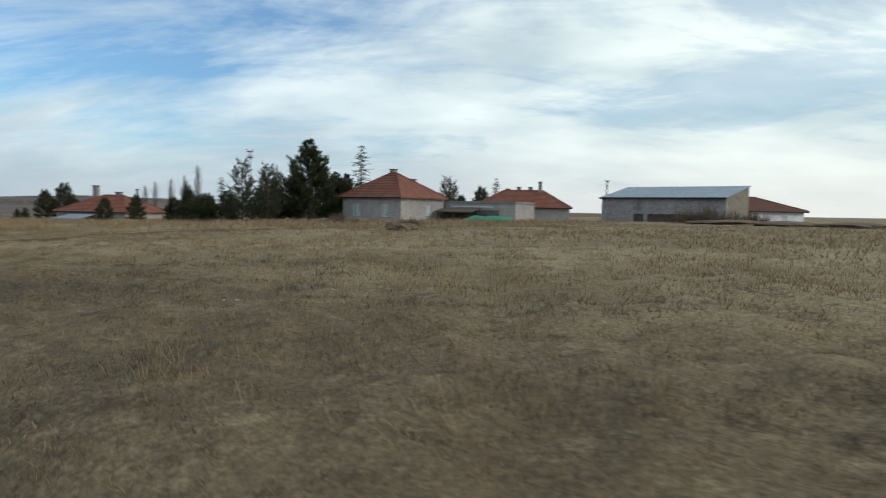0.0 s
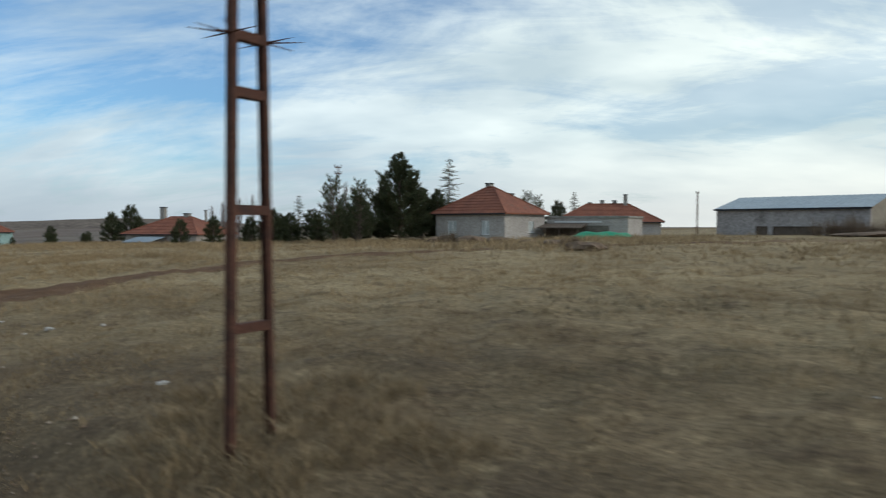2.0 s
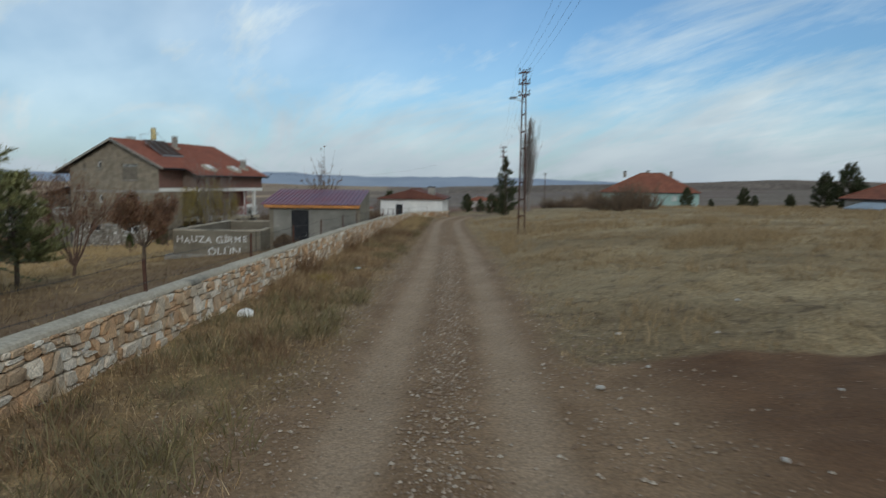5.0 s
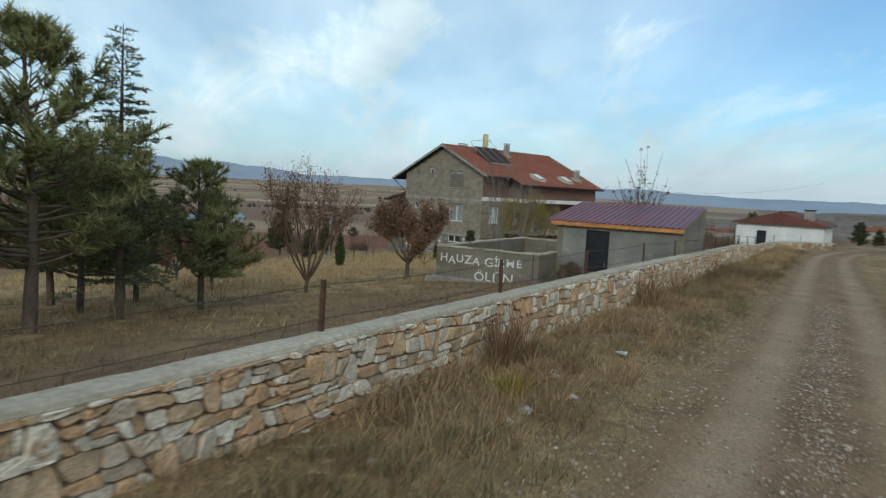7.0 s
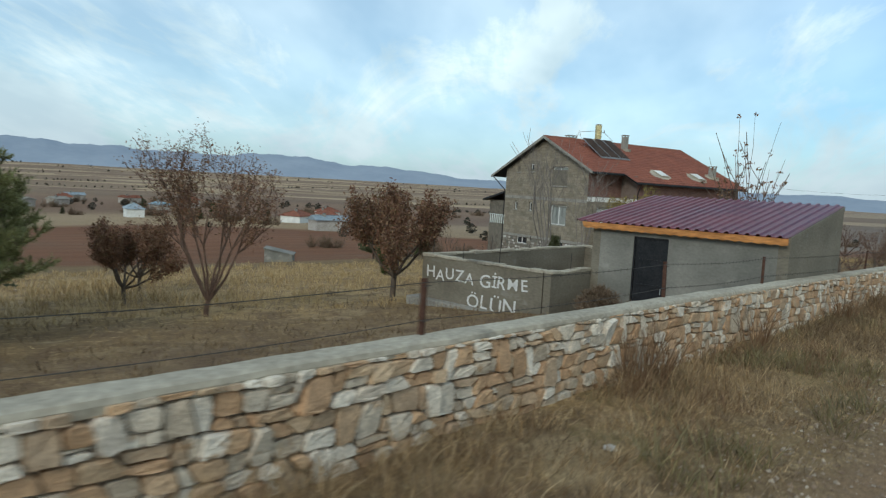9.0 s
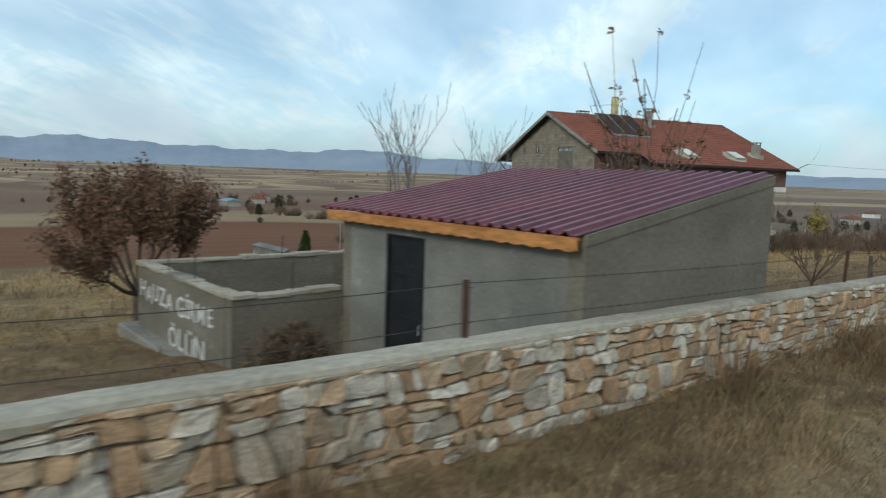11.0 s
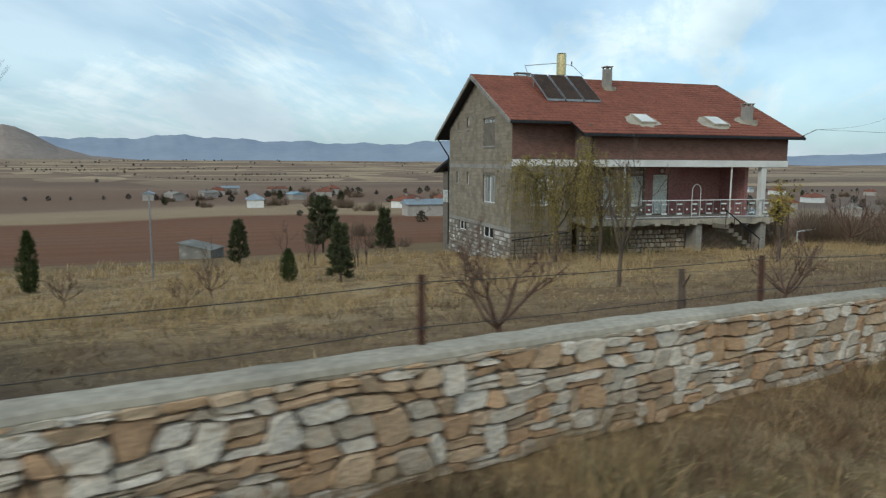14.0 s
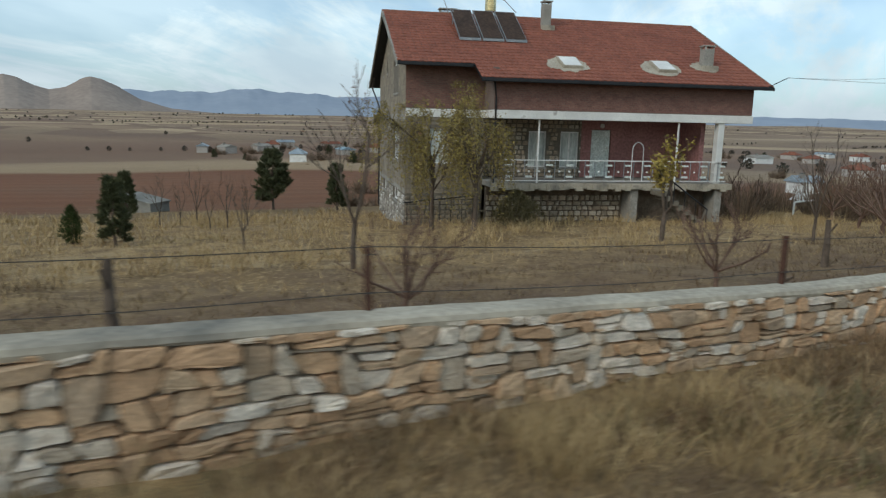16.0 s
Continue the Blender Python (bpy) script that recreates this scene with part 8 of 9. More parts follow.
def far_scatter():
    """Bushes and tree rows of the plain: too many and too far to count."""
    rs = np.random.RandomState(77)
    C = []
    n = 0
    while n < 300:
        v = 150 + rs.rand() ** 0.55 * 2000
        u = rs.uniform(-900, 1500)
        d = math.sin(u / 210 + 1.3) + math.sin(v / 160 + u / 400)
        if d < 0.35 and rs.rand() < 0.72:
            continue
        if v < 420 and rs.rand() < 0.7:
            n += 1
            continue
        C.append((u, v, rs.uniform(0.9, 2.4) * (1 + v / 2000)))
        n += 1
    for k in range(120):
        u = rs.uniform(110, 420)
        v = 60 + rs.rand() * 260
        if rs.rand() < 0.6:
            C.append((u, v, rs.uniform(1.2, 3.2)))
    # hedges between the fields
    for k in range(22):
        u, v = rs.uniform(-500, 700), rs.choice([272, 300, 335, 395, 480, 560, 655, 750, 900, 1030, 1200]) + rs.uniform(-12, 12)
        slope = rs.uniform(-0.12, 0.16)
        for i in range(rs.randint(8, 26)):
            u += rs.uniform(3, 11)
            v += slope * 7 + rs.uniform(-1.5, 1.5)
            C.append((u, v, rs.uniform(0.8, 2.0) * (1 + v / 2500)))
    VV, FF = [], []
    base = 0
    for u, v, s in C:
        p = at(u, v, gz(u, v))
        m = 110
        f = rs.rand(m)
        a = rs.rand(m) * 6.283
        r = s * 0.6 * np.sin(np.pi * (0.12 + 0.84 * f)) * np.sqrt(rs.uniform(0.0, 1, m))
        X = np.stack([p.x + r * np.cos(a), p.y + r * np.sin(a), p.z + f * s], 1)
        V, F = leaves(rs, X, s * 0.18, 0.02)
        VV.append(V)
        FF.append(F + base)
        base += len(V)
    ob = soup("field_bushes", np.concatenate(VV), np.concatenate(FF), SCRUB_FAR)
    tagged(ob, "dark scattered bushes and hedges over the far fields", "bushes", kind="stuff")


SCRUB_FAR = leafy("dark far bushes", [(0.035, 0.035, 0.026), (0.055, 0.048, 0.035), (0.075, 0.058, 0.045), (0.04, 0.045, 0.03)])
far_scatter()


# ---- village in the valley ----
def village():
    rows = [(120.4, 198, 10, 6, WHITE, SHEET_GREY, "h"), (153, 252, 10, 7, CREAM, SHEET_BLUE, "g"), (149, 330, 10, 7, CREAM, SHEET_GREY, "g"), (112, 270, 9, 6, CREAM, CONCRETE, "g"), (186, 294, 9, 7, CREAM, TILE_FAR, "h"),
            (104, 276, 7, 5, CREAM, SHEET_GREY, "g"), (128, 285, 8, 6, CREAM, CONCRETE, "g"), (138, 310, 8, 6, CREAM, TILE_FAR, "h"), (166, 312, 10, 7, CREAM, TILE_FAR, "g"), (172, 270, 8, 6, CREAM, TILE_FAR, "h"),
            (154, 166, 11, 8, WHITE, TILE_FAR, "h"), (135, 126, 11, 6, CREAM, SHEET_GREY, "g"), (190, 199, 9, 7, WHITE, TILE_FAR, "h"), (168, 150, 8, 6, CREAM, SHEET_BLUE, "g"), (175, 180, 9, 6, WHITE, TILE_FAR, "h"),
            (300, 185, 12, 8, WHITE, CONCRETE, "g"), (340, 190, 9, 7, CREAM, TILE_FAR, "h"), (380, 230, 10, 7, CREAM, TILE_FAR, "h"), (330, 150, 9, 7, WHITE, TILE_FAR, "h"), (420, 220, 10, 7, WHITE, TILE_FAR, "h"),
            (177, 77, 6, 4, WHITE, SHEET_GREY, "g"), (260, 120, 9, 6, CREAM, TILE_FAR, "h"), (450, 260, 12, 8, WHITE, SHEET_GREY, "g"), (480, 200, 11, 8, CREAM, TILE_FAR, "h"), (400, 120, 10, 7, CREAM, TILE_FAR, "h"), (240, 90, 8, 6, CREAM, CONCRETE, "g"),
            (520, 150, 10, 8, WHITE, TILE_FAR, "h"), (440, 60, 10, 8, WHITE, TILE_FAR, "h"), (340, 40, 10, 8, CREAM, TILE_FAR, "h"), (290, -12, 10, 8, CREAM, TILE_FAR, "h"), (360, -20, 11, 8, WHITE, TILE_FAR, "h")]
    r = random.Random(4)
    for u, v, w, d, wm, rm, kind in rows:
        m = pose_uv(u, v, gz(u, v), ROAD_YAW + 90 + r.uniform(-30, 30) + 90 * r.randint(0, 1))
        w, d = w * 0.78, d * 0.78
        hh = 2.2 + r.uniform(-0.2, 0.4)
        tone = {"WHITE": "white"}.get(wm.name, "white" if wm is WHITE else "grey plastered")
        roofw = {TILE_FAR: "red tile", SHEET_BLUE: "blue sheet", SHEET_GREY: "grey sheet", WHITE: "pale sheet", CONCRETE: "flat grey"}[rm]
        hip_house("house", m, w, d, hh, 1.6 if kind == "h" else 1.0, wm, rm, f"small {tone} village house with a {roofw} roof", chimneys=((w * 0.2, 0.5, 0.6, 0.6),),
                  windows=((-w * 0.3, -w * 0.3 + 1.1, 0.9, 1.9), (w * 0.15, w * 0.15 + 1.1, 0.9, 1.9)), gable=kind == "g")


village()
rv = random.Random(61)
for i in range(52):
    u, v = (rv.uniform(100, 195), rv.uniform(150, 335)) if i < 30 else (rv.uniform(200, 480), rv.uniform(60, 260))
    if i % 3:
        again(SHRUB, u, v, 67 * i, rv.uniform(1.2, 2.2), "bare brown thicket beside the village houses")
    else:
        again(FAR_BUSH, u, v, 67 * i, rv.uniform(0.5, 1.2), "dark tree between the village houses")


# ---- small things on the verge and in the yard ----
def bottle(u, v, yaw):
    ob = thing("plastic_bottle", on(u, v, 0.07, yaw + 55) @ Matrix.Scale(0.7, 4), "crushed clear plastic bottle lying in dry grass", "bottle")
    bm = bmesh.new()
    prof = [(0.0, 0.03), (0.012, 0.042), (0.15, 0.04), (0.2, 0.018), (0.235, 0.016)]
    for (x0, r0), (x1, r1) in zip(prof, prof[1:]):
        tube(bm, (x0, 0, 0), (x1, 0, 0), r0, r1, 10)
    part("body", bm, PANE_PALE, ob, smooth=True)
    part("cap", tube(bmesh.new(), (0.236, 0, 0), (0.26, 0, 0), 0.018, n=8), SHEET_BLUE, ob)


bottle(38.86, 2.47, 25)
for i, (u, v, s) in enumerate(((35.6, 2.6, 0.07), (36.4, 2.4, 0.05), (37.2, 2.9, 0.06), (40.2, 2.6, 0.05), (43.0, 2.9, 0.05))):
    rock(u, v, s, "pale stone half hidden in the verge grass", ROCK, 200 + i)
cover = thing("covered_heap", on(133.6, 46.3, 0.3, 60), "white plastic sheet over a low heap", "heap")
bm = bmesh.new()
bmesh.ops.create_grid(bm, x_segments=16, y_segments=8, size=1)
for v_ in bm.verts:
    x, y = v_.co.x, v_.co.y
    v_.co = Vector((x * 1.5, y * 0.8, max(0.0, 0.85 * (1 - abs(x) ** 4) * (1 - y * y) + 0.05 * math.sin(x * 7 + y * 4))))
bmesh.ops.solidify(bm, geom=bm.faces[:], thickness=0.01)
part("sheet", bm, WHITE, cover, smooth=True)
pole = thing("thin_pole", on(64.2, 28.5), "thin pale metal pole beside the hut", "pole")
part("shaft", tube(bmesh.new(), (0, 0, -0.3), (0, 0, 3.3), 0.04, 0.03, 8), GALV, pole)


# ---- grass ----
def grass(name, label, u, v, tall, per, radius, mat_, seed, width=0.004, lean=0.35, flop=0.0):
    """Tufts at the places (u, v), each a fan of narrow blades."""
    rs = np.random.RandomState(seed)
    z = height(u, v)
    rut, dirt = road_masks(u, v)
    n = len(u)
    X = ORIGIN.x + DIR.x * u + SIDE.x * v
    Y = ORIGIN.y + DIR.y * u + SIDE.y * v
    C = np.repeat(np.stack([X, Y, z - 0.02 - 0.03 * dirt], 1), per, 0)
    T = np.repeat(tall, per)
    m = n * per
    a = rs.rand(m) * 6.283
    rad = np.repeat(radius if np.ndim(radius) else np.full(n, radius), per) * np.sqrt(rs.rand(m))
    C[:, 0] += rad * np.cos(a)
    C[:, 1] += rad * np.sin(a)
    h = T * rs.uniform(0.45, 1.1, m)
    ln = rs.normal(size=(m, 2)) * lean + np.stack([np.cos(a), np.sin(a)], 1) * 0.25 + flop
    tip = C + np.stack([ln[:, 0] * h, ln[:, 1] * h, h], 1)
    b = rs.rand(m) * 6.283
    W = np.repeat(width if np.ndim(width) else np.full(n, width), per)
    off = np.stack([np.cos(b) * W, np.sin(b) * W, np.zeros(m)], 1)
    mid = C + (tip - C) * 0.55 + np.stack([-ln[:, 0] * h * 0.14, -ln[:, 1] * h * 0.14, h * 0.06], 1)
    V = np.stack([C - off, C + off, mid + off * 0.8, mid - off * 0.8, tip], 1).reshape(-1, 3)
    k = np.arange(m)[:, None] * 5
    F = np.concatenate([k + np.array([[0, 1, 2]]), k + np.array([[0, 2, 3]]), k + np.array([[3, 2, 4]])], 1).reshape(-1, 3)
    return tagged(soup(name, V, F, mat_), label, "grass", kind="stuff")


def matted(name, label, u, v, length, width, mat_, rs):
    """Single short blades, most of them bent flat."""
    n = len(u)
    rut, dirt = road_masks(u, v)
    C = np.stack([ORIGIN.x + DIR.x * u + SIDE.x * v, ORIGIN.y + DIR.y * u + SIDE.y * v, height(u, v) - 0.008 - 0.03 * dirt], 1)
    a = rs.rand(n) * 6.283
    ln = length * rs.uniform(0.5, 1.7, n)
    e = rs.uniform(0.12, 1.25, n)
    W = np.stack([np.cos(a) * np.cos(e), np.sin(a) * np.cos(e), np.sin(e)], 1)
    b = rs.rand(n) * 6.283
    off = np.stack([np.cos(b), np.sin(b), np.zeros(n)], 1) * (width * rs.uniform(0.6, 1.4, n))[:, None]
    V = np.stack([C - off, C + off, C + W * ln[:, None]], 1).reshape(-1, 3)
    return tagged(soup(name, V, np.arange(3 * n).reshape(-1, 3), mat_), label, "grass", kind="stuff")


def patchy(u, v, s, seed):
    return np.sin(u * s + 1.7 * np.sin(v * s * 0.7 + seed)) * np.sin(v * s * 1.3 + seed * 2.1 + np.sin(u * s * 0.6))


def sow(rs, n, u0, u1, v0, v1, keep):
    u, v = rs.uniform(u0, u1, n), rs.uniform(v0, v1, n)
    k = keep(u, v)
    return u[k], v[k]


def lay_grass():
    rs = np.random.RandomState(1)
    bare = lambda u, v: np.maximum(*road_masks(u, v))
    # field on the right: matted short growth, its blades longer and broader towards the crest
    tones = ((FIELD_BROWN, "brown withered growth matted over the field"), (FIELD_STRAW, "short dry straw-coloured grass over the field"), (FIELD_OLIVE, "grey-green low herbs in the dry field"))
    for k, (u0, u1, v0, v1, n, ln, wd) in enumerate(((-7, 22, -8, -1.6, 225000, 0.07, 0.0036), (22, 60, -8, -1.6, 70000, 0.08, 0.005), (-14, 50, -18, -8, 170000, 0.10, 0.007), (-34, 80, -46, -18, 90000, 0.20, 0.016))):
        u, v = sow(rs, n, u0, u1, v0, v1, lambda u, v: (bare(u, v) < 0.40) & (rs.rand(len(u)) < 0.45 + 0.55 * patchy(u, v, 3.1, 6) + 0.3 * patchy(u, v, 1.3, 16)))
        w = patchy(u, v, 0.7, 31) + 0.6 * patchy(u, v, 2.3, 33) + rs.normal(size=len(u)) * 0.25 + np.clip((-v - 5) / 16, 0, 0.75) + np.clip((u - 13) / 9, 0, 0.8)
        dry = [w < -0.12, w >= -0.12, None]
        dry[2] = (patchy(u, v, 0.5, 37) + 0.5 * patchy(u, v, 1.7, 39) > 0.55 + np.clip((u - 13) / 4, 0, 2)) & (v > -11)
        dry[0], dry[1] = dry[0] & ~dry[2], dry[1] & ~dry[2]
        for pick, (mat_, text) in zip(dry, tones):
            if mat_ is FIELD_STRAW and k > 0:
                mat_, text = STRAW_FIELD_FAR, "pale straw grass towards the field's crest"
            if pick.sum() > 50:
                matted("field_grass", text, u[pick], v[pick], ln, wd, mat_, rs)
    # clumps that stand taller
    u, v = sow(rs, 9000, -9, 75, -30, -1.6, lambda u, v: (bare(u, v) < 0.35) & (patchy(u, v, 0.55, 3) > 0.15) & (rs.rand(len(u)) < 0.35 + np.clip((-v - 4) / 8, 0, 0.65)))
    far = 1 + np.clip(-v - 6, 0, 24) / 12
    tall = rs.uniform(0.08, 0.2, len(u)) * np.where(v < -11, 1.5, 1.0)
    for k, mat_, text in ((v > -11, FIELD_STRAW, "dull straw tufts in the field"), (v <= -11, STRAW_FIELD_FAR, "pale straw tufts towards the field's crest")):
        grass("straw_tufts", text, u[k], v[k], tall[k], 11, 0.10, mat_, 3, 0.0026 * far[k], 0.6)
    u, v = sow(rs, 6500, 20, 110, -52, -22, lambda u, v: patchy(u, v, 0.25, 5) > -0.4)
    grass("crest_grass", "tall pale grass along the crest of the field", u, v, rs.uniform(0.2, 0.5, len(u)), 8, 0.25, STRAW_FIELD_FAR, 4, 0.012, 0.3)
    u, v = sow(rs, 2200, -40, 30, -60, -24, lambda u, v: patchy(u, v, 0.25, 5) > -0.2)
    grass("crest_grass", "pale grass across the far field", u, v, rs.uniform(0.12, 0.3, len(u)), 8, 0.25, STRAW_FIELD_FAR, 14, 0.014, 0.4)
    # long grass round the foot of the near pole
    u, v = sow(rs, 900, 10.6, 14.4, -4.2, -2.0, lambda u, v: np.hypot(u - 12.3, v + 2.9) < 1.3 + 0.5 * patchy(u, v, 2.0, 2))
    grass("straw_tufts", "long tangled grass round the pole's foot", u, v, rs.uniform(0.08, 0.24, len(u)), 12, 0.10, FIELD_STRAW, 19, 0.003, 0.7)
    u, v = sow(rs, 5200, -9, 60, -15, -2.2, lambda u, v: (bare(u, v) < 0.35) & (patchy(u, v, 1.4, 29) > 0.3))
    grass("straw_tufts", "small bent pale tufts over the field", u, v, rs.uniform(0.06, 0.14, len(u)), 20, 0.16, FIELD_STRAW, 20, 0.003, 0.9)
    u, v = sow(rs, 3600, -9, 27, -15, -3.2, lambda u, v: (bare(u, v) < 0.3) & (patchy(u, v, 0.42, 67) + 0.6 * patchy(u, v, 1.5, 69) > 0.45))
    grass("straw_tufts", "loose golden grass clumps in the field", u, v, rs.uniform(0.10, 0.30, len(u)), 13, 0.14, STRAW_FIELD_FAR, 28, 0.003, 0.45)
    # golden clumps beside the road ahead
    u, v = sow(rs, 7500, 27, 78, -16, -1.9, lambda u, v: (bare(u, v) < 0.3) & (patchy(u, v, 0.5, 23) + 0.5 * patchy(u, v, 1.6, 27) > 0.1))
    grass("straw_tufts", "tall golden grass clumps beside the road", u, v, rs.uniform(0.15, 0.42, len(u)) * np.clip(1.1 + 0.7 * patchy(u, v, 0.33, 65), 0.5, 1.6), 13, 0.15, STRAW_FIELD_FAR, 15, 0.0045, 0.35)
    # verge between road and wall
    keep = lambda u, v: (rs.rand(len(u)) < np.clip((v - 1.45) / 0.9, 0, 1)) & (patchy(u, v, 0.8, 7) + 0.6 * patchy(u, v, 2.7, 12) > -0.25)
    u, v = sow(rs, 8200, 8, 84, 1.5, 3.85, keep)
    tall = np.clip(0.11 + 0.11 * (v - 1.6) + 0.14 * patchy(u, v, 0.7, 9), 0.07, 0.5) * rs.uniform(0.6, 1.25, len(u))
    tall = tall * np.where(u < 34, 0.6, 0.82)
    clear = np.hypot(u - 31.5, v - 3.42) > 0.35
    u, v, tall = u[clear], v[clear], tall[clear]
    dark = (u > 50) & (patchy(u, v, 1.2, 51) + 0.5 * rs.normal(size=len(u)) > np.where(u > 59, 0.15, -0.35))
    grass("verge_grass", "dead brown and straw grass on the verge", u[~dark], v[~dark], tall[~dark], 13, 0.11, TALL_STRAW, 5, 0.0035, 0.62)
    grass("verge_grass", "tangled dark brown grass on the verge", u[dark], v[dark], tall[dark] * 1.1, 14, 0.12, DARK_GRASS, 25, 0.003, 0.7)
    u, v = sow(rs, 900, 8, 84, 2.2, 3.85, lambda u, v: (patchy(u, v, 1.1, 11) > 0.2) & (np.hypot(u - 31.3, v - 3.1) > 0.8))
    grass("tall_grass", "tall pale grass stalks against the wall", u, v, rs.uniform(0.25, 0.55, len(u)) * np.where(u < 34, 0.7, 1.0), 16, 0.12, TALL_STRAW, 6, 0.0024, 0.38)
    u, v = sow(rs, 1500, 58, 84, 2.1, 3.5, lambda u, v: patchy(u, v, 0.9, 61) + 0.5 * patchy(u, v, 2.4, 63) > 0.2)
    grass("tall_grass", "tall golden dry grass leaning over the verge", u, v, rs.uniform(0.22, 0.5, len(u)), 18, 0.13, YARD_STRAW, 26, 0.0026, 0.5)
    u, v = sow(rs, 900, 8, 84, 2.0, 3.8, lambda u, v: patchy(u, v, 1.6, 13) > 0.2)
    grass("dead_weeds", "dead dark brown weeds on the verge", u, v, rs.uniform(0.2, 0.45, len(u)), 26, 0.16, WEED, 7, 0.003, 0.6)
    u, v = sow(rs, 1500, 8, 84, 1.7, 3.6, lambda u, v: (patchy(u, v, 1.3, 15) > 0.35) | ((u < 34) & (patchy(u, v, 1.0, 4) > 0.0)))
    grass("green_weeds", "olive green weeds on the verge", u, v, rs.uniform(0.15, 0.32, len(u)), 20, 0.14, OLIVE, 8, 0.006, 0.6)
    u, v = sow(rs, 150000, 8, 84, 1.5, 3.9, lambda u, v: (rs.rand(len(u)) < np.clip((v - 1.4) / 0.7, 0, 1)) & (rs.rand(len(u)) < 0.6 + 0.4 * patchy(u, v, 3.0, 8)))
    w = patchy(u, v, 0.9, 41) + 0.6 * patchy(u, v, 2.6, 43) + rs.normal(size=len(u)) * 0.3
    green = (patchy(u, v, 0.8, 45) + 0.5 * patchy(u, v, 2.2, 47) > 0.75 - 0.75 * (u < 33)) & (v > 1.9)
    w = w - 0.8 * np.clip((u - 48) / 10, 0, 1)
    for pick, mat_, text in (((w < 0.1) & ~green, FIELD_BROWN, "brown matted undergrowth on the verge"), ((w >= 0.1) & ~green, TALL_STRAW, "bent straw blades on the verge"), (green, OLIVE, "low olive herbs on the verge")):
        matted("verge_growth", text, u[pick], v[pick], 0.13, 0.004, mat_, rs)
    # tall brown dock beside the wall, a yellow clump in front of it
    u = np.array([37.4, 37.1, 37.6, 45.0, 45.3, 48.6, 53.5, 57.0])
    v = np.array([3.72, 3.6, 3.5, 3.7, 3.6, 3.6, 3.5, 3.6])
    grass("dead_dock", "tall rust-brown dead dock stalks by the wall", u, v, rs.uniform(0.65, 0.95, len(u)), 60, 0.16, WEED, 16, 0.006, 0.28)
    u, v = np.array([36.0, 36.15, 35.9]), np.array([3.05, 2.95, 2.9])
    grass("yellow_weed", "bright yellow-green weed clump on the verge", u, v, np.array([0.3, 0.26, 0.22]), 90, 0.13, YELLOW, 17, 0.006, 0.7)
    # between the wheels and at the road's edge
    u, v = sow(rs, 1500, -10, 90, -2.3, -1.2, lambda u, v: (bare(u, v) < 0.75))
    grass("edge_grass", "sparse short dry grass at the road edge", u, v, rs.uniform(0.05, 0.14, len(u)), 8, 0.08, STRAW_GREY, 9, 0.003, 0.6)
    # yard
    u, v = sow(rs, 18000, 24, 112, 4.6, 40, lambda u, v: (patchy(u, v, 0.45, 17) > -0.6) & (rs.rand(len(u)) < np.clip((v - 6) / 6, 0.12, 1)) & ~((u > 50) & (u < 58) & (v < 12.4)) & (rs.rand(len(u)) < 1.0 / (1 + ((v - 4) / 22.0) ** 2)))
    far = 1 + (v - 4) / 14
    tall = np.clip(0.22 + 0.16 * patchy(u, v, 0.4, 19), 0.08, 0.5) * rs.uniform(0.6, 1.3, len(u))
    for k, mat_, text in ((v < 12.5, DARK_GRASS, "dull brown grass of the yard near the wall"), (v >= 12.5, YARD_STRAW, "dry yellow grass of the yard")):
        grass("yard_grass", text, u[k], v[k], tall[k] * np.where(v[k] < 12.5, 0.75, 1.45), 9, 0.22, mat_, 10, 0.004 * far[k], 0.55)
    u, v = sow(rs, 110000, 24, 108, 4.5, 38, lambda u, v: ~((u > 50) & (u < 58) & (v < 12.4)) & (rs.rand(len(u)) < 0.6 + 0.4 * patchy(u, v, 1.7, 53)) & (rs.rand(len(u)) < 1.0 / (1 + ((v - 4) / 20.0) ** 2)))
    w = patchy(u, v, 0.6, 55) + 0.6 * patchy(u, v, 1.9, 57) + rs.normal(size=len(u)) * 0.3 + np.clip((v - 11 - 3.5 * (u < 50)) / 6, -1, 1)
    for k, mat_, text in ((w < 0, FIELD_BROWN, "brown matted growth behind the wall"), (w >= 0, YARD_STRAW, "matted dry yellow grass of the yard")):
        matted("yard_growth", text, u[k], v[k], 0.16, 0.009, mat_, rs)
    u, v = sow(rs, 3600, 24, 100, 4.5, 11, lambda u, v: ~((u > 50) & (u < 58)) & (patchy(u, v, 0.8, 21) > -0.3))
    grass("yard_grass", "short dull grass and litter behind the wall", u, v, rs.uniform(0.05, 0.16, len(u)), 8, 0.12, FIELD_STRAW, 11, 0.004, 0.5)


lay_grass()


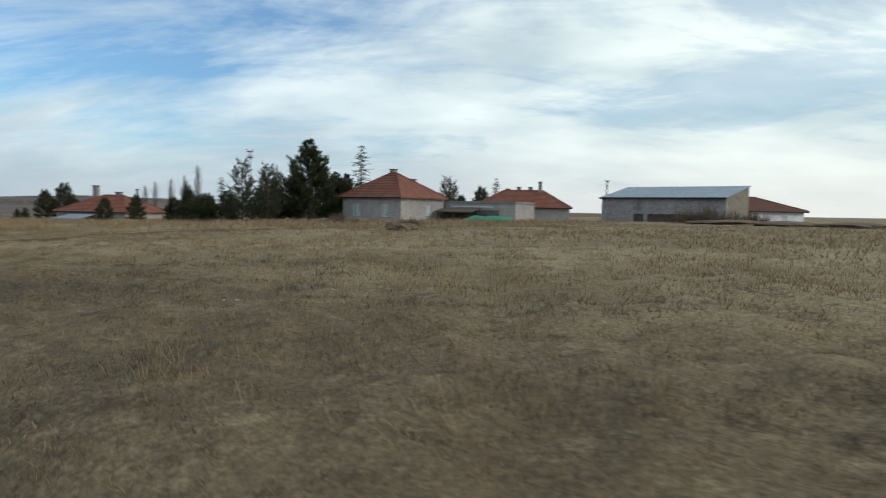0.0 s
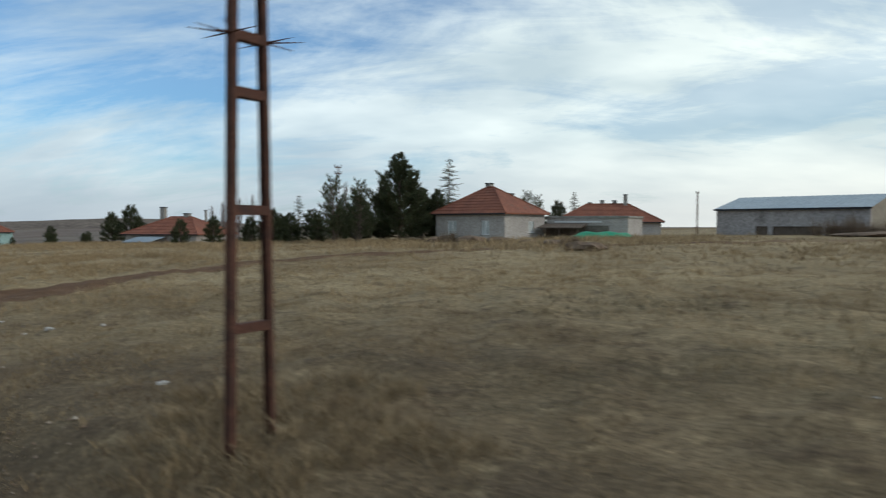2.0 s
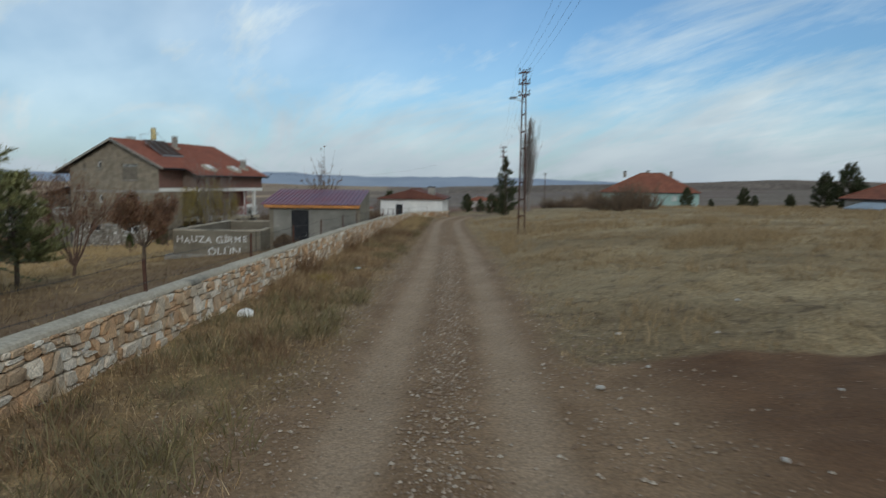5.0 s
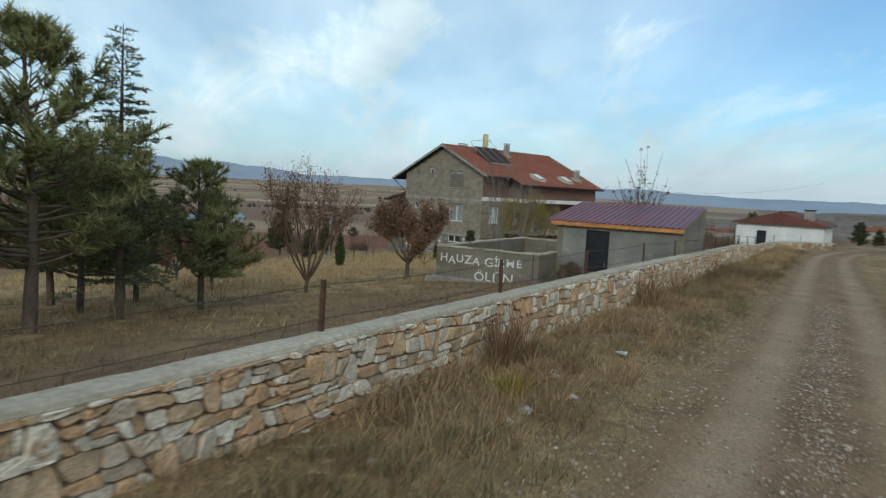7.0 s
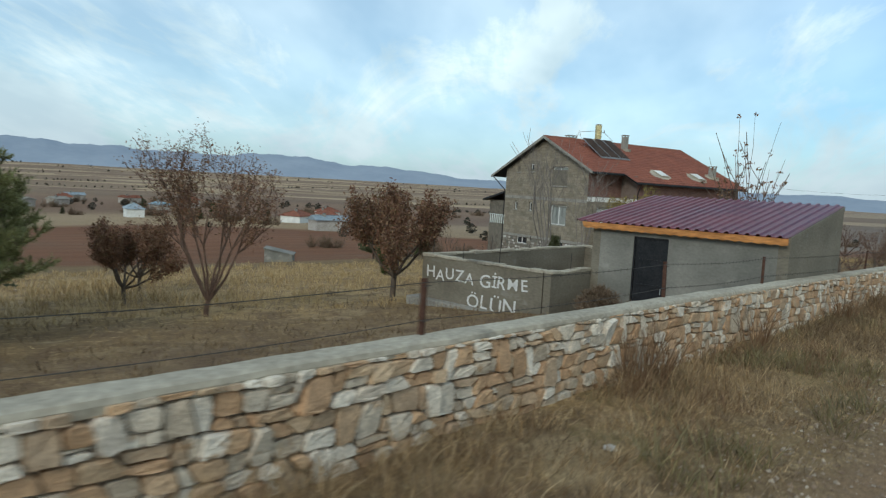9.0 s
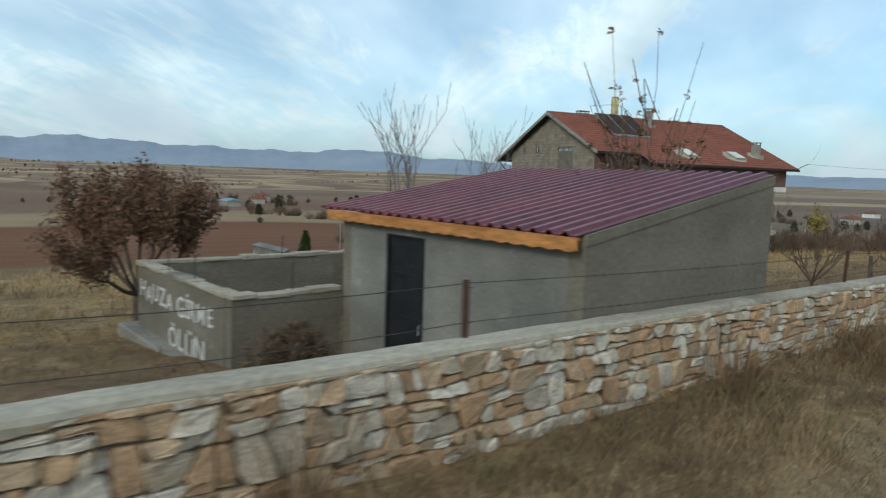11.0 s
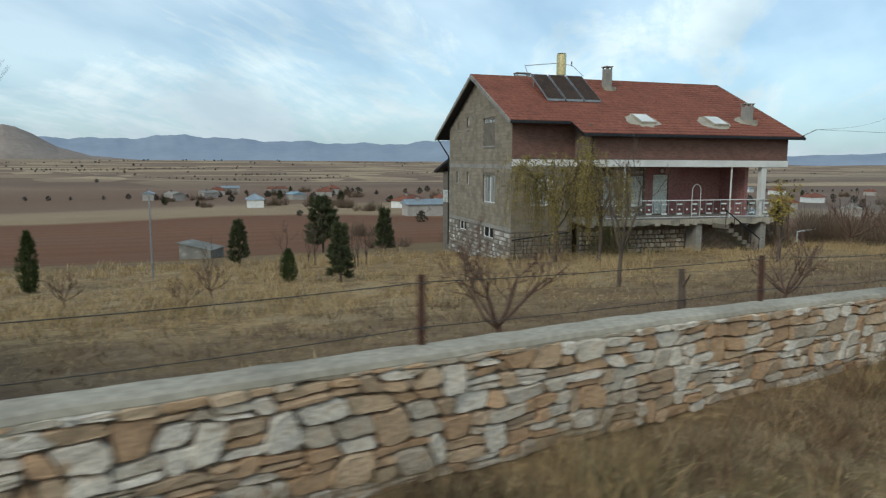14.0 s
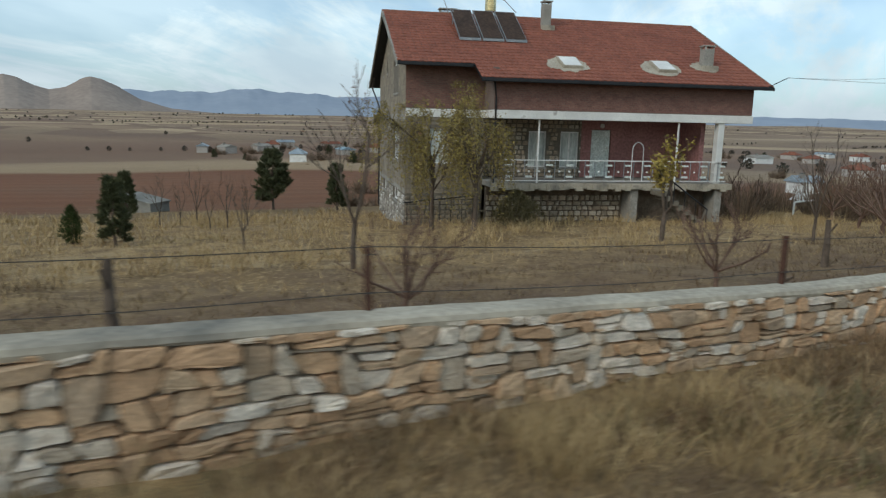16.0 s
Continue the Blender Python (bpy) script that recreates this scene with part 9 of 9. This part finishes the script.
def gravel():
    """Loose pebbles of the road: uncountable."""
    rs = np.random.RandomState(6)
    n = 76000
    u = np.where(rs.rand(n) < 0.75, rs.uniform(14, 50, n), rs.uniform(-6, 82, n))
    pick = rs.rand(n)
    v = np.where(pick < 0.48, rs.normal(0.12, 0.23, n), np.where(pick < 0.78, rs.normal(1.65, 0.36, n), np.where(pick < 0.94, rs.normal(-1.5, 0.42, n), rs.uniform(-1.6, 1.7, n))))
    k = rs.rand(n) < 0.055
    u = np.where(k, rs.uniform(17, 31, n), u)
    v = np.where(k, rs.uniform(-6, -1, n), v)
    keep = ~k | (np.maximum(*road_masks(u, v)) > 0.35)
    u, v, k = u[keep], v[keep], k[keep]
    s = (0.0045 + 0.026 * rs.rand(len(u)) ** 4.8) * np.where(k, 0.65, 0.95)
    pebbles("gravel", u, v, s, PEBBLE, "loose pale pebbles on the dirt road", "gravel", rs)
    n = 1100
    u, v = rs.normal(20.6, 1.35, n), rs.normal(-1.85, 0.38, n)
    k = rs.rand(n) < 0.3
    u = np.where(k, rs.normal(23.2, 0.5, n), u)
    v = np.where(k, rs.uniform(-4.6, -1.3, n), v)
    pebbles("rubble", u, v, 0.007 + 0.026 * rs.rand(n) ** 3.5, RUBBLE, "pale limestone rubble strewn beside the dirt road", "rubble", rs)


def pebbles(name, u, v, s, mat_, label, cat, rs):
    n = len(u)
    rut, dirt = road_masks(u, v)
    z = height(u, v) - 0.05 * rut * np.exp(-(np.abs(v) / 3) ** 4) - 0.03 * dirt
    X = ORIGIN.x + DIR.x * u + SIDE.x * v
    Y = ORIGIN.y + DIR.y * u + SIDE.y * v
    base = np.array([(1, 0, 0), (0.3, 0.9, 0.1), (-0.8, 0.5, 0), (-0.7, -0.6, 0.1), (0.4, -0.9, 0), (0.1, 0.1, 0.75)])
    tri = np.array([(0, 1, 5), (1, 2, 5), (2, 3, 5), (3, 4, 5), (4, 0, 5)])
    a = rs.rand(n) * 6.283
    c, sn = np.cos(a), np.sin(a)
    B = base[None] * rs.uniform(0.7, 1.3, (n, 6, 3)) * s[:, None, None]
    V = np.stack([X[:, None] + B[..., 0] * c[:, None] - B[..., 1] * sn[:, None], Y[:, None] + B[..., 0] * sn[:, None] + B[..., 1] * c[:, None], z[:, None] + B[..., 2] + s[:, None] * 0.25], -1)
    F = (np.arange(n) * 6)[:, None, None] + tri[None]
    tagged(soup(name, V.reshape(-1, 3), F.reshape(-1, 3), mat_), label, cat, kind="stuff")


gravel()
wall_single_stones()
